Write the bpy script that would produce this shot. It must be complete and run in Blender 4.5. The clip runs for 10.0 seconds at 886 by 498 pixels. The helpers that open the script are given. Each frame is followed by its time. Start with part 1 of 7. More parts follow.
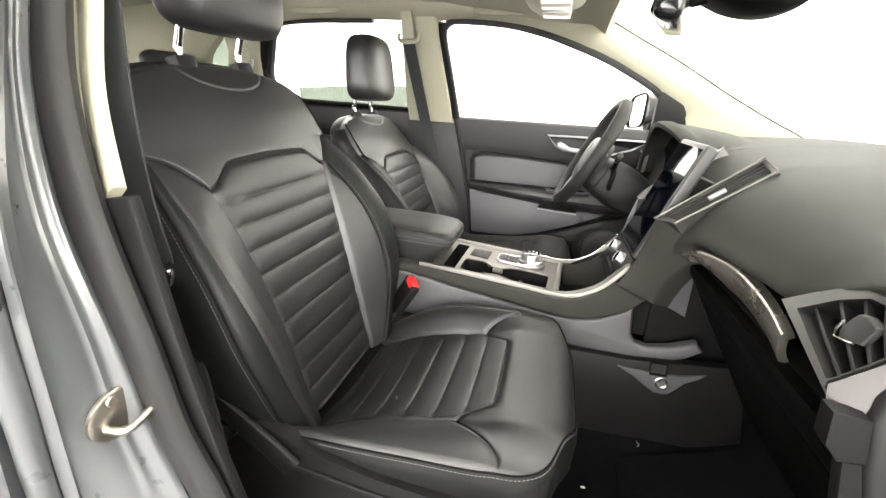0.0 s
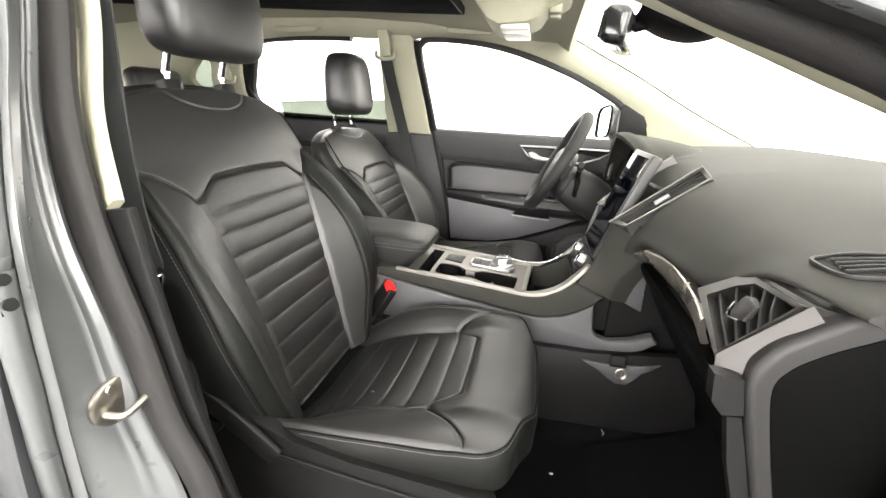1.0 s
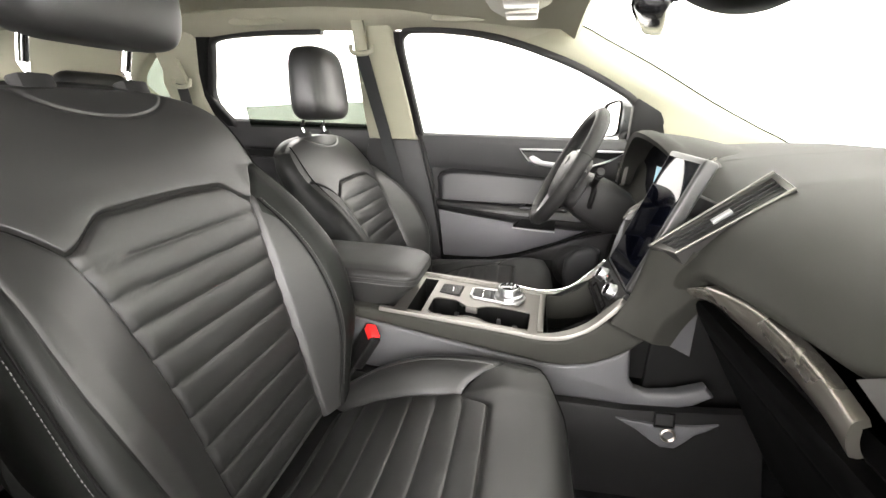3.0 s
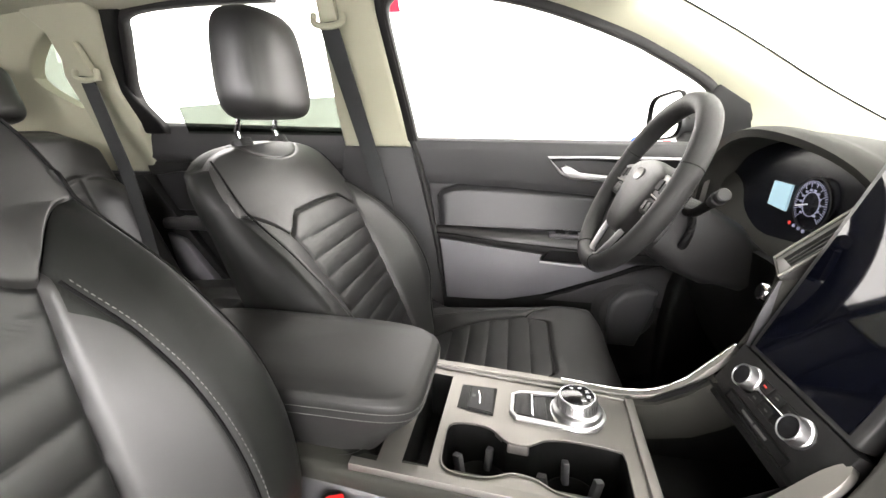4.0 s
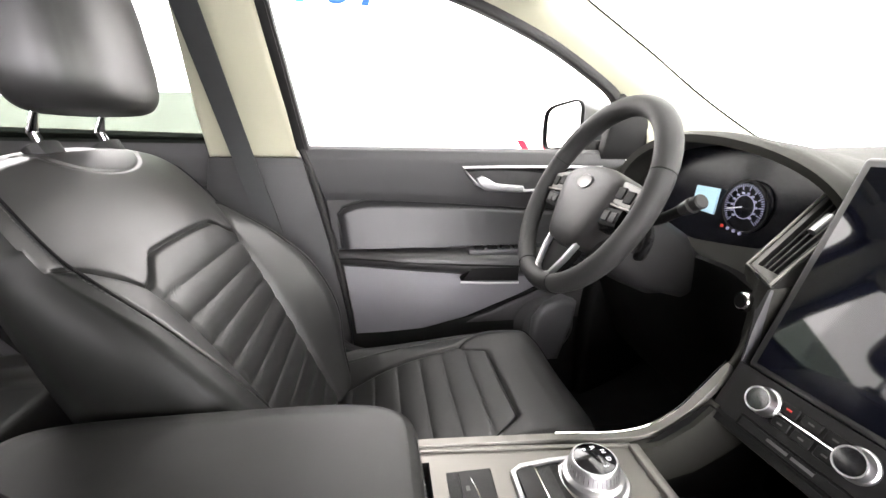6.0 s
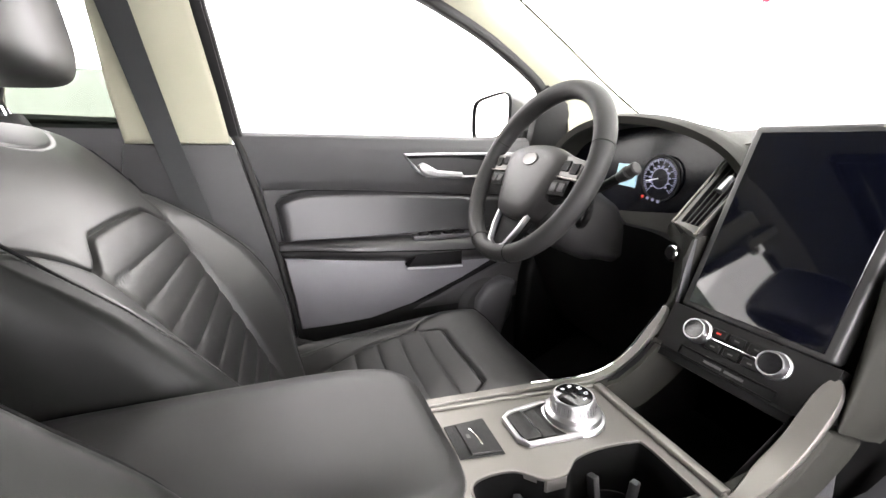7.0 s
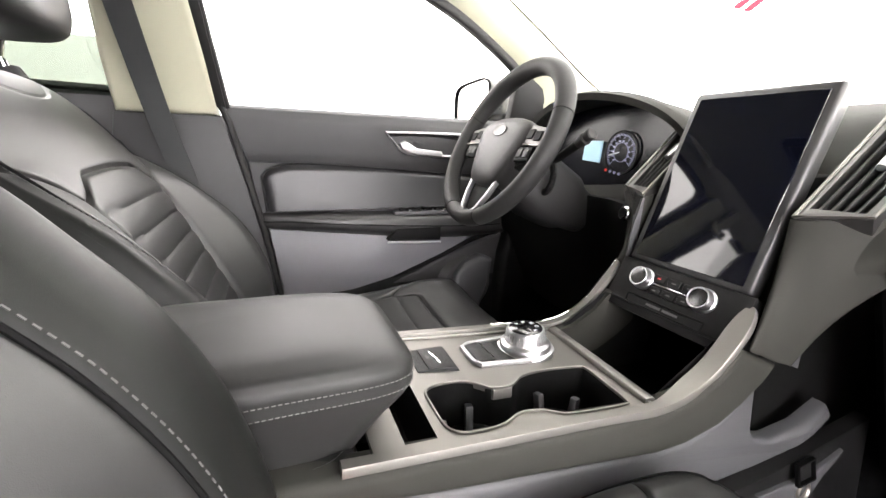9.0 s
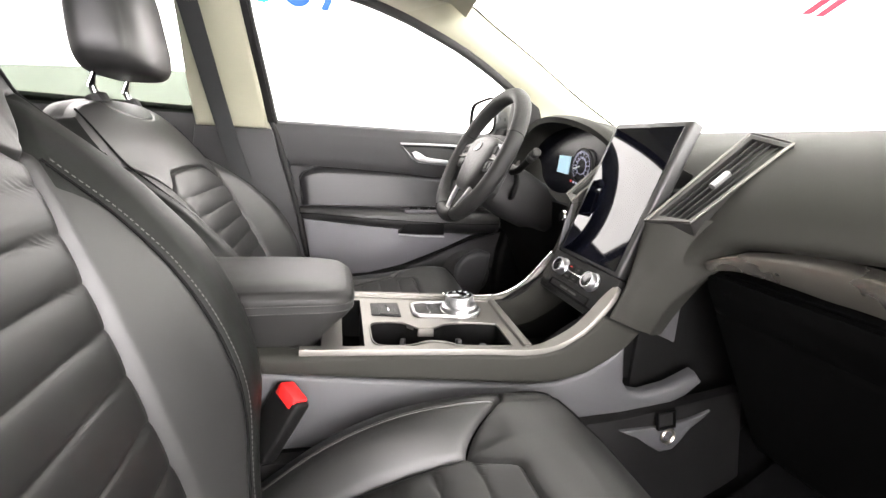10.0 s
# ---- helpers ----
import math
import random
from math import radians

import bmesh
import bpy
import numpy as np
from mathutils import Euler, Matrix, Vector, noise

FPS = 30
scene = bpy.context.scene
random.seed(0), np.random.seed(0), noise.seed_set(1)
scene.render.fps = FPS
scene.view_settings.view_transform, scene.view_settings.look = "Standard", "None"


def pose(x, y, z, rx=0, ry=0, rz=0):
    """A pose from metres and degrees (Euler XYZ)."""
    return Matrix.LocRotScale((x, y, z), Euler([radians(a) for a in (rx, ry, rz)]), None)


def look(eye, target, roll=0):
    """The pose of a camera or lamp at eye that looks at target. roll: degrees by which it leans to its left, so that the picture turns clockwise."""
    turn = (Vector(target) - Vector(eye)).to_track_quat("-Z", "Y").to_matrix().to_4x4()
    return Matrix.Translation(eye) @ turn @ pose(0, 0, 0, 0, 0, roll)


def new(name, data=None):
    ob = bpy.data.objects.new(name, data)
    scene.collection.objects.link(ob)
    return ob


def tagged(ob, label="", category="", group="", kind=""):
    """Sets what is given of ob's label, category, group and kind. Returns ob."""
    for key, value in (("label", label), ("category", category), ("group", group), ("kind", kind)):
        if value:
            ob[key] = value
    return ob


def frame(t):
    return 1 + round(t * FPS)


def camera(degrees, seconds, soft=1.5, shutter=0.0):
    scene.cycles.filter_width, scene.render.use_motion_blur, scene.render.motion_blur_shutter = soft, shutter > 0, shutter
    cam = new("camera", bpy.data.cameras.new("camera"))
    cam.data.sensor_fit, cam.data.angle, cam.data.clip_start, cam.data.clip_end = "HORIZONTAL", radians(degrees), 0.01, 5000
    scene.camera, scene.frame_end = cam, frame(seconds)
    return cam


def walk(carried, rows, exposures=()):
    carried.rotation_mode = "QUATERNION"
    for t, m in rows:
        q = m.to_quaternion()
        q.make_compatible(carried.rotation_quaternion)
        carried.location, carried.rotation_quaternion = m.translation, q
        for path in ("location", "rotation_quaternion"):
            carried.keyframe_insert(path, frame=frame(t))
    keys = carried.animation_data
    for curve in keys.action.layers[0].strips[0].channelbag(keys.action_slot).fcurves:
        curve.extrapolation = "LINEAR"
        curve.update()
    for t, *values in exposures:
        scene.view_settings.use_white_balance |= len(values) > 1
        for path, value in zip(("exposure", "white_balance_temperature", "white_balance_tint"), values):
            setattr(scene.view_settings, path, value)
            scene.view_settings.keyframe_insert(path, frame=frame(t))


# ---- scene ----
cam = camera(94.2, 10.0)
PATH = [
    (0, (0.631, -1.047, 1.203), (0.18, 0.775, 0.511), 3.2),
    (0.5, (0.667, -1.082, 1.212), (0.259, 0.757, 0.54), 3.0),
    (1, (0.679, -1.105, 1.219), (0.284, 0.745, 0.569), 2.8),
    (1.5, (0.687, -1.121, 1.218), (0.306, 0.736, 0.581), 2.4),
    (2, (0.687, -1.113, 1.214), (0.316, 0.748, 0.583), 2.1),
    (2.2, (0.684, -1.098, 1.212), (0.317, 0.765, 0.584), 1.9),
    (3.3, (0.578, -0.742, 1.207), (0.228, 1.121, 0.571), 0.9),
    (3.5, (0.542, -0.641, 1.194), (0.21, 1.232, 0.578), 1.2),
    (4, (0.507, -0.466, 1.179), (0.191, 1.415, 0.578), 0.3),
    (4.5, (0.478, -0.376, 1.169), (0.249, 1.522, 0.579), 0.0),
    (5, (0.454, -0.329, 1.167), (0.364, 1.587, 0.598), 0.5),
    (5.5, (0.422, -0.304, 1.163), (0.524, 1.62, 0.626), 1.0),
    (5.7, (0.404, -0.301, 1.162), (0.595, 1.617, 0.628), 1.1),
    (6.8, (0.318, -0.307, 1.123), (0.942, 1.522, 0.606), 0.4),
    (7, (0.297, -0.31, 1.114), (1.004, 1.49, 0.606), 0.7),
    (7.5, (0.281, -0.329, 1.098), (1.083, 1.43, 0.585), 0.5),
    (8, (0.279, -0.343, 1.08), (1.118, 1.398, 0.564), 0.6),
    (8.5, (0.282, -0.358, 1.064), (1.104, 1.393, 0.556), 1.2),
    (9, (0.304, -0.388, 1.052), (1.054, 1.399, 0.558), 1.9),
    (9.5, (0.345, -0.468, 1.053), (0.98, 1.365, 0.566), 2.6),
    (10, (0.387, -0.643, 1.081), (0.898, 1.227, 0.592), 3.2),
]
walk(cam, [(t, look(eye, target, roll)) for t, eye, target, roll in PATH],
     ((0, -0.01, 6720, 8), (2, -0.04, 6720, 8), (3.5, 0.06, 6660, 9.5), (4.5, 0.28, 6620, 11), (5.5, 0.34, 6520, 12), (7.5, 0.37, 6450, 13), (10, 0.22, 6600, 12)))

# ---- light: a closed white photo booth, walls made to glow, ceiling softbox and added panels ----
WALL_GLOW, BOX_GLOW, SIDE_GLOW, KEY_GLOW, FRONT_GLOW, FAR_GLOW = 1.3, 3.6, 19.0, 23.0, 12.5, 5.0
world = bpy.data.worlds.new("world")
scene.world = world
world.use_nodes = True
world.node_tree.nodes["Background"].inputs["Color"].default_value = (1, 1, 1, 1)
world.node_tree.nodes["Background"].inputs["Strength"].default_value = 0.1


# ---- materials ----
def material(name, color, rough=0.5, metal=0.0, vary=0.15, scale=8.0, grain=0.0, grain_scale=900.0, wave=0.0, emit=None, strength=0.0, coat=0.0, spec=0.5, sheen=0.0, rough_vary=0.08):
    m = bpy.data.materials.new(name)
    m.use_nodes = True
    n, l = m.node_tree.nodes, m.node_tree.links
    b = n["Principled BSDF"]
    b.inputs["Metallic"].default_value = metal
    b.inputs["Coat Weight"].default_value = coat
    b.inputs["Coat Roughness"].default_value = 0.08
    b.inputs["Specular IOR Level"].default_value = spec
    b.inputs["Sheen Weight"].default_value = sheen
    tc = n.new("ShaderNodeTexCoord")
    big = n.new("ShaderNodeTexNoise")
    big.inputs["Scale"].default_value = scale
    big.inputs["Detail"].default_value = 4
    l.new(tc.outputs["Object"], big.inputs["Vector"])
    mix = n.new("ShaderNodeMix")
    mix.data_type = "RGBA"
    c = Vector(color)
    mix.inputs["A"].default_value = (*(c * (1 - vary)), 1)
    mix.inputs["B"].default_value = (*[min(1, v * (1 + vary)) for v in c], 1)
    l.new(big.outputs["Fac"], mix.inputs["Factor"])
    l.new(mix.outputs["Result"], b.inputs["Base Color"])
    rr = n.new("ShaderNodeMapRange")
    rr.inputs["To Min"].default_value = max(0.02, rough - rough_vary)
    rr.inputs["To Max"].default_value = min(1, rough + rough_vary)
    l.new(big.outputs["Fac"], rr.inputs["Value"])
    l.new(rr.outputs["Result"], b.inputs["Roughness"])
    if grain:
        fine = n.new("ShaderNodeTexVoronoi") if grain > 0 else n.new("ShaderNodeTexNoise")
        fine.inputs["Scale"].default_value = grain_scale
        l.new(tc.outputs["Object"], fine.inputs["Vector"])
        bump = n.new("ShaderNodeBump")
        bump.inputs["Strength"].default_value = abs(grain)
        bump.inputs["Distance"].default_value = 0.0006
        l.new(fine.outputs["Distance" if grain > 0 else "Fac"], bump.inputs["Height"])
        l.new(bump.outputs["Normal"], b.inputs["Normal"])
    if emit:
        b.inputs["Emission Color"].default_value = (*emit, 1)
        b.inputs["Emission Strength"].default_value = strength
    return m


LEATHER = material("black_leather", (0.0120, 0.0118, 0.0115), 0.42, vary=0.2, scale=5, grain=0.10, grain_scale=2200, spec=0.53)
# Darker copy of the leather; its colour holds down glare on the cushions.
SEAT_LEATHER = material("darkened_black_leather", (0.0080, 0.0079, 0.0077), 0.43, vary=0.25, scale=5, grain=0.12, grain_scale=2200, spec=0.50)
LEATHER_SIDE = material("black_vinyl", (0.0070, 0.0073, 0.0067), 0.46, vary=0.2, scale=5, grain=0.12, grain_scale=2200, spec=0.17)
STITCH = material("grey_thread", (0.075, 0.075, 0.072), 0.7)
HUB = material("hub_pad_vinyl", (0.0165, 0.0155, 0.0150), 0.5, vary=0.15, scale=6, grain=0.2, grain_scale=1800, spec=0.35)
ARM_VINYL = material("armrest_vinyl", (0.0140, 0.0137, 0.0133), 0.50, vary=0.2, scale=5, grain=0.12, grain_scale=2200, spec=0.30)
WHEEL_LEATHER = material("wheel_leather", (0.0155, 0.0152, 0.0148), 0.58, vary=0.2, scale=8, grain=0.2, grain_scale=2200, spec=0.25)
DASH = material("soft_black_plastic", (0.0222, 0.0220, 0.0190), 0.66, vary=0.2, scale=3, grain=0.3, grain_scale=1800, spec=0.13)
PLASTIC = material("grained_black_plastic", (0.0065, 0.0064, 0.0064), 0.45, vary=0.2, scale=4, grain=0.3, grain_scale=1800, spec=0.18)
BLACK = material("matt_black_plastic", (0.0012, 0.0012, 0.0012), 0.5, vary=0.2, scale=4, grain=0.3, grain_scale=1800, spec=0.03)
GREY_PLASTIC = material("grained_grey_plastic", (0.047, 0.047, 0.0495), 0.5, vary=0.15, scale=5, grain=0.3, grain_scale=1800)
# Medium grey door plastic; lavender light and extra brightness are put into its colour.
DOOR_GREY = material("lightened_grey_plastic", (0.112, 0.110, 0.118), 0.45, vary=0.12, scale=5, grain=0.3, grain_scale=1800)
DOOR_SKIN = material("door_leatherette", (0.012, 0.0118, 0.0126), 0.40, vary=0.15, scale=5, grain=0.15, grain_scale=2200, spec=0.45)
# Lighter copy of the black plastic, door light put into its colour.
DOOR_SOFT = material("lightened_door_plastic", (0.028, 0.0276, 0.028), 0.5, vary=0.15, scale=4, grain=0.3, grain_scale=1800, spec=0.3)
END_TRIM = material("end_panel_plastic", (0.0105, 0.0102, 0.0100), 0.5, vary=0.15, scale=4, grain=0.3, grain_scale=1800, spec=0.3)
# Near-black base keeps the added side light off the glove box.
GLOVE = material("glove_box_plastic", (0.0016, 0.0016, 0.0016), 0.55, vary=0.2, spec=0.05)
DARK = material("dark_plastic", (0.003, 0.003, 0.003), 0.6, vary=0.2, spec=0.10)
GLOSS = material("gloss_black", (0.01, 0.01, 0.011), 0.12, vary=0.1, rough_vary=0.03)
SCREEN_FRAME = material("satin_screen_frame", (0.022, 0.022, 0.0215), 0.42, vary=0.08, scale=10, spec=0.5)
CLUSTER = material("instrument_glass", (0.0022, 0.0026, 0.0045), 0.22, vary=0.1, spec=0.22)
# Near-black cord that puts the shade of the seam grooves into colour.
SEAM = material("seam_shade_cord", (0.003, 0.003, 0.003), 0.8, spec=0.1)
# Slight navy in the glass keeps some of the display glow in colour.
SCREEN = material("screen_glass", (0.0016, 0.0020, 0.0045), 0.04, vary=0.05, rough_vary=0.01)
CREAM = material("cream_fabric", (0.37, 0.357, 0.280), 0.85, vary=0.05, scale=6, grain=-0.5, grain_scale=1800, spec=0.2)
CREAM_PLASTIC = material("cream_plastic", (0.325, 0.318, 0.240), 0.6, vary=0.04, scale=6, grain=0.2, grain_scale=1800, spec=0.35)
CARPET = material("black_carpet", (0.0036, 0.0036, 0.0038), 0.95, vary=0.6, scale=30, grain=-1.0, grain_scale=900, spec=0.03)
SATIN = material("satin_nickel", (0.170, 0.163, 0.150), 0.50, metal=0.9, vary=0.06, scale=12)
BRONZE = material("satin_bronze", (0.034, 0.031, 0.030), 0.42, vary=0.08, scale=10, spec=0.4)
STRIP = material("polished_bronze_strip", (0.32, 0.30, 0.265), 0.28, metal=0.9, vary=0.08, scale=10)
VENT_FRAME = material("dark_satin_metal", (0.085, 0.083, 0.080), 0.42, metal=0.85, vary=0.08, scale=10)
VENT_DARK = material("dark_vent_frame", (0.020, 0.019, 0.018), 0.42, metal=0.1, vary=0.08, scale=10)
SILVER = material("silver_paint", (0.40, 0.40, 0.40), 0.42, metal=0.85, vary=0.05)
KNOB = material("bright_knob_metal", (0.50, 0.50, 0.51), 0.34, metal=1.0, vary=0.08, scale=60)
CHROME = material("chrome", (0.85, 0.85, 0.85), 0.08, metal=1.0, vary=0.02, rough_vary=0.03)
PAINT = material("grey_car_paint", (0.082, 0.086, 0.087), 0.30, metal=0.2, vary=0.06, scale=30, coat=0.5)
# A darker copy of the car paint, used on the rear door only.
DOOR_PAINT = material("darker_car_paint", (0.045, 0.047, 0.050), 0.35, metal=0.4, vary=0.08, scale=30, coat=0.5)
RUBBER = material("black_rubber", (0.014, 0.0133, 0.0130), 0.55, vary=0.2, scale=20, grain=-0.4, spec=0.2)
BELT = material("belt_webbing", (0.019, 0.0202, 0.0203), 0.75, vary=0.1, scale=20, grain=-0.8, grain_scale=1500)
RED = material("red_button", (0.75, 0.02, 0.02), 0.35, vary=0.1)
ALU = material("bare_metal", (0.42, 0.39, 0.34), 0.32, metal=1.0, vary=0.15, scale=40)
WHITE_MARK = material("white_print", (0.7, 0.7, 0.7), 0.6, emit=(0.8, 0.85, 1.0), strength=0.12)
LCD = material("lcd_light", (0.3, 0.5, 0.6), 0.4, emit=(0.62, 0.85, 0.95), strength=0.3)
DIAL = material("dial_print", (0.3, 0.3, 0.4), 0.4, emit=(0.55, 0.55, 0.85), strength=0.13)
RED_LAMP = material("red_lamp", (0.5, 0.02, 0.02), 0.4, emit=(1, 0.1, 0.05), strength=0.25)
# The booth walls glow themselves, in place of light falling on them.
BOOTH = material("booth_wall", (0.85, 0.85, 0.84), 0.8, vary=0.02, scale=1, emit=(1, 0.97, 0.92), strength=WALL_GLOW)
SOFTBOX = material("ceiling_softbox", (0.9, 0.9, 0.9), 0.8, emit=(1, 0.97, 0.92), strength=BOX_GLOW)
SIDEBOX = material("side_lightbox", (0.9, 0.9, 0.9), 0.8, emit=(1.0, 0.965, 0.99), strength=SIDE_GLOW)
KEYBOX = material("corner_fill_light", (0.9, 0.9, 0.9), 0.8, emit=(1.0, 0.975, 0.985), strength=KEY_GLOW)
FRONTBOX = material("front_glow_panel", (0.9, 0.9, 0.9), 0.8, emit=(1.0, 0.975, 0.93), strength=FRONT_GLOW)
FARBOX = material("far_glow_panel", (0.9, 0.9, 0.9), 0.8, emit=(1.0, 0.965, 0.93), strength=FAR_GLOW)
FLOOR = material("booth_floor", (0.16, 0.16, 0.155), 0.5, vary=0.08, scale=2)
# Wall prints given a glow of their own; print sheds no light.
LOGO_RED = material("glowing_red_print", (0.30, 0.008, 0.02), 0.6, emit=(0.8, 0.03, 0.06), strength=0.35, spec=0.1)
LOGO_BLUE = material("glowing_blue_print", (0.01, 0.04, 0.24), 0.6, emit=(0.05, 0.14, 0.8), strength=0.35, spec=0.1)
LOGO_TEAL = material("glowing_teal_print", (0.01, 0.17, 0.2), 0.6, emit=(0.05, 0.5, 0.65), strength=0.4, spec=0.1)
LOGO_GREY = material("glowing_grey_print", (0.6, 0.6, 0.62), 0.6, emit=(0.7, 0.7, 0.72), strength=0.9)


def glass_material(name, tint, gloss):
    m = bpy.data.materials.new(name)
    m.use_nodes = True
    n, l = m.node_tree.nodes, m.node_tree.links
    n.remove(n["Principled BSDF"])
    tr, gl, mx = n.new("ShaderNodeBsdfTransparent"), n.new("ShaderNodeBsdfGlossy"), n.new("ShaderNodeMixShader")
    tr.inputs["Color"].default_value = (*tint, 1)
    gl.inputs["Roughness"].default_value = gloss
    mx.inputs["Fac"].default_value = 0.035
    l.new(tr.outputs["BSDF"], mx.inputs[1])
    l.new(gl.outputs["BSDF"], mx.inputs[2])
    l.new(mx.outputs["Shader"], n["Material Output"].inputs["Surface"])
    return m


GLASS = glass_material("clear_glass", (0.97, 0.98, 0.97), 0.02)
PRIVACY = glass_material("green_tinted_glass", (0.355, 0.385, 0.352), 0.02)


# ---- mesh helpers ----
def thing(name, base, label, category, group="", kind=""):
    ob = new(name)
    ob.empty_display_size = 0.05
    ob.location = base
    return tagged(ob, label, category, group, kind)


def part(name, bm, mat, parent=None, label="", angle=40, cat="", kind="", group="", doubles=True):
    if doubles:
        bmesh.ops.remove_doubles(bm, verts=bm.verts, dist=1e-5)
    bmesh.ops.recalc_face_normals(bm, faces=bm.faces)
    me = bpy.data.meshes.new(name)
    bm.to_mesh(me)
    bm.free()
    me.materials.append(mat)
    me.shade_smooth()
    if angle < 180:
        me.set_sharp_from_angle(angle=radians(angle))
    ob = new(name, me)
    if parent:
        ob.parent = parent
        if parent.type == "EMPTY":
            ob.matrix_parent_inverse = Matrix.Translation(-parent.location)
    return tagged(ob, label, cat, group, kind)


def V(*a):
    return Vector(a)


def lerp(a, b, t):
    return a + (b - a) * t


def smooth(t):
    t = max(0.0, min(1.0, t))
    return t * t * (3 - 2 * t)


def patch(bm, fn, na, nb, wrap=False):
    """A grid of faces over fn(a, b), a and b from 0 to 1."""
    rows = [[bm.verts.new(fn(i / na, j / nb)) for i in range(na if wrap else na + 1)] for j in range(nb + 1)]
    w = len(rows[0])
    for j in range(nb):
        for i in range(na):
            q = (rows[j][i], rows[j][(i + 1) % w], rows[j + 1][(i + 1) % w], rows[j + 1][i])
            bm.faces.new(q)
    return rows


def box(bm, lo, hi, bevel=0.0, seg=2, m=None):
    r = bmesh.ops.create_cube(bm, size=1)
    vs = r["verts"]
    lo, hi = Vector(lo), Vector(hi)
    for v in vs:
        v.co = Vector([lerp(lo[k], hi[k], v.co[k] + 0.5) for k in range(3)])
    if bevel:
        es = list({e for v in vs for e in v.link_edges})
        r = bmesh.ops.bevel(bm, geom=es, offset=bevel, segments=seg, affect="EDGES", profile=0.5)
        vs = list({v for f in r["faces"] for v in f.verts} | {v for v in vs if v.is_valid})
    if m:
        for v in vs:
            v.co = m @ v.co
    return vs


def prism(bm, front, offset, bevel=0.0, seg=2):
    """A plate: a loop of points in space, and the same loop moved by offset (a vector or a function of the point)."""
    f = offset if callable(offset) else (lambda p: Vector(offset))
    a = [bm.verts.new(p) for p in front]
    b = [bm.verts.new(Vector(p) + f(Vector(p))) for p in front]
    n = len(a)
    faces = [bm.faces.new(a), bm.faces.new(b[::-1])]
    for i in range(n):
        faces.append(bm.faces.new((a[i], b[i], b[(i + 1) % n], a[(i + 1) % n])))
    bmesh.ops.recalc_face_normals(bm, faces=faces)
    if bevel:
        es = list(faces[0].edges)
        bmesh.ops.bevel(bm, geom=es, offset=bevel, segments=seg, affect="EDGES", profile=0.5)


def sweep(bm, path, profile, closed=False, up=(0, 0, 1), cap=True):
    """Sweeps a closed profile of (side, up) along points."""
    path = [Vector(p) for p in path]
    n = len(path)
    up = Vector(up)
    rings = []
    for i, p in enumerate(path):
        a = path[(i - 1) % n] if (closed or i) else p
        b = path[(i + 1) % n] if (closed or i < n - 1) else p
        d = (b - a).normalized()
        side = d.cross(up).normalized()
        u = side.cross(d).normalized()
        rings.append([bm.verts.new(p + side * s + u * h) for s, h in profile])
    k = len(profile)
    for i in range(n if closed else n - 1):
        r, q = rings[i], rings[(i + 1) % n]
        for j in range(k):
            bm.faces.new((r[j], r[(j + 1) % k], q[(j + 1) % k], q[j]))
    if cap and not closed:
        bm.faces.new(rings[0][::-1])
        bm.faces.new(rings[-1])


def circle(r, n=10, sx=1.0, sy=1.0):
    return [(r * sx * math.cos(2 * math.pi * i / n), r * sy * math.sin(2 * math.pi * i / n)) for i in range(n)]


def rect(w, h, r=0.0):
    if not r:
        return [(-w / 2, -h / 2), (w / 2, -h / 2), (w / 2, h / 2), (-w / 2, h / 2)]
    return [(sx * (w / 2 - r) + r * math.cos(a), sy * (h / 2 - r) + r * math.sin(a))
            for sx, sy, a0 in ((1, 1, 0), (-1, 1, 90), (-1, -1, 180), (1, -1, 270)) for a in (radians(a0), radians(a0 + 45), radians(a0 + 90))]


def spline(points, n=8, closed=False):
    """A smooth curve through points."""
    p = [Vector(q) for q in points]
    m = len(p)
    out = []
    for i in range(m if closed else m - 1):
        p0 = p[(i - 1) % m] if (closed or i) else p[0]
        p1, p2 = p[i], p[(i + 1) % m]
        p3 = p[(i + 2) % m] if (closed or i < m - 2) else p[-1]
        for k in range(n):
            t = k / n
            out.append(0.5 * (2 * p1 + (p2 - p0) * t + (2 * p0 - 5 * p1 + 4 * p2 - p3) * t * t + (3 * p1 - p0 - 3 * p2 + p3) * t ** 3))
    if not closed:
        out.append(p[-1])
    return out


def tube(bm, path, r, n=8, closed=False, up=(0.01, 0.02, 1)):
    sweep(bm, path, circle(r, n), closed, up)


def disc(bm, c, axis, r0, r1, h, n=28, bevel=0.0):
    """A turned piece from c along axis: radius r0 at c, r1 at its end."""
    turn = Vector(axis).to_track_quat("Z", "Y").to_matrix().to_4x4()
    m = Matrix.Translation(c) @ turn
    bv = bevel
    prof = [(0, 0), (r0, 0), (r1, h - bv), (r1 - bv, h), (0, h)] if bv else [(0, 0), (r0, 0), (r1, h), (0, h)]
    lathe(bm, prof, m, n)


def lathe(bm, prof, m, n=28):
    rings = []
    for r, z in prof:
        if r < 1e-6:
            rings.append([bm.verts.new(m @ V(0, 0, z))])
        else:
            rings.append([bm.verts.new(m @ V(r * math.cos(2 * math.pi * i / n), r * math.sin(2 * math.pi * i / n), z)) for i in range(n)])
    for a, b in zip(rings, rings[1:]):
        for i in range(n):
            j = (i + 1) % n
            q = [a[i % len(a)], a[j % len(a)], b[j % len(b)], b[i % len(b)]]
            q = [v for k, v in enumerate(q) if v not in q[:k]]
            if len(q) > 2:
                bm.faces.new(q)


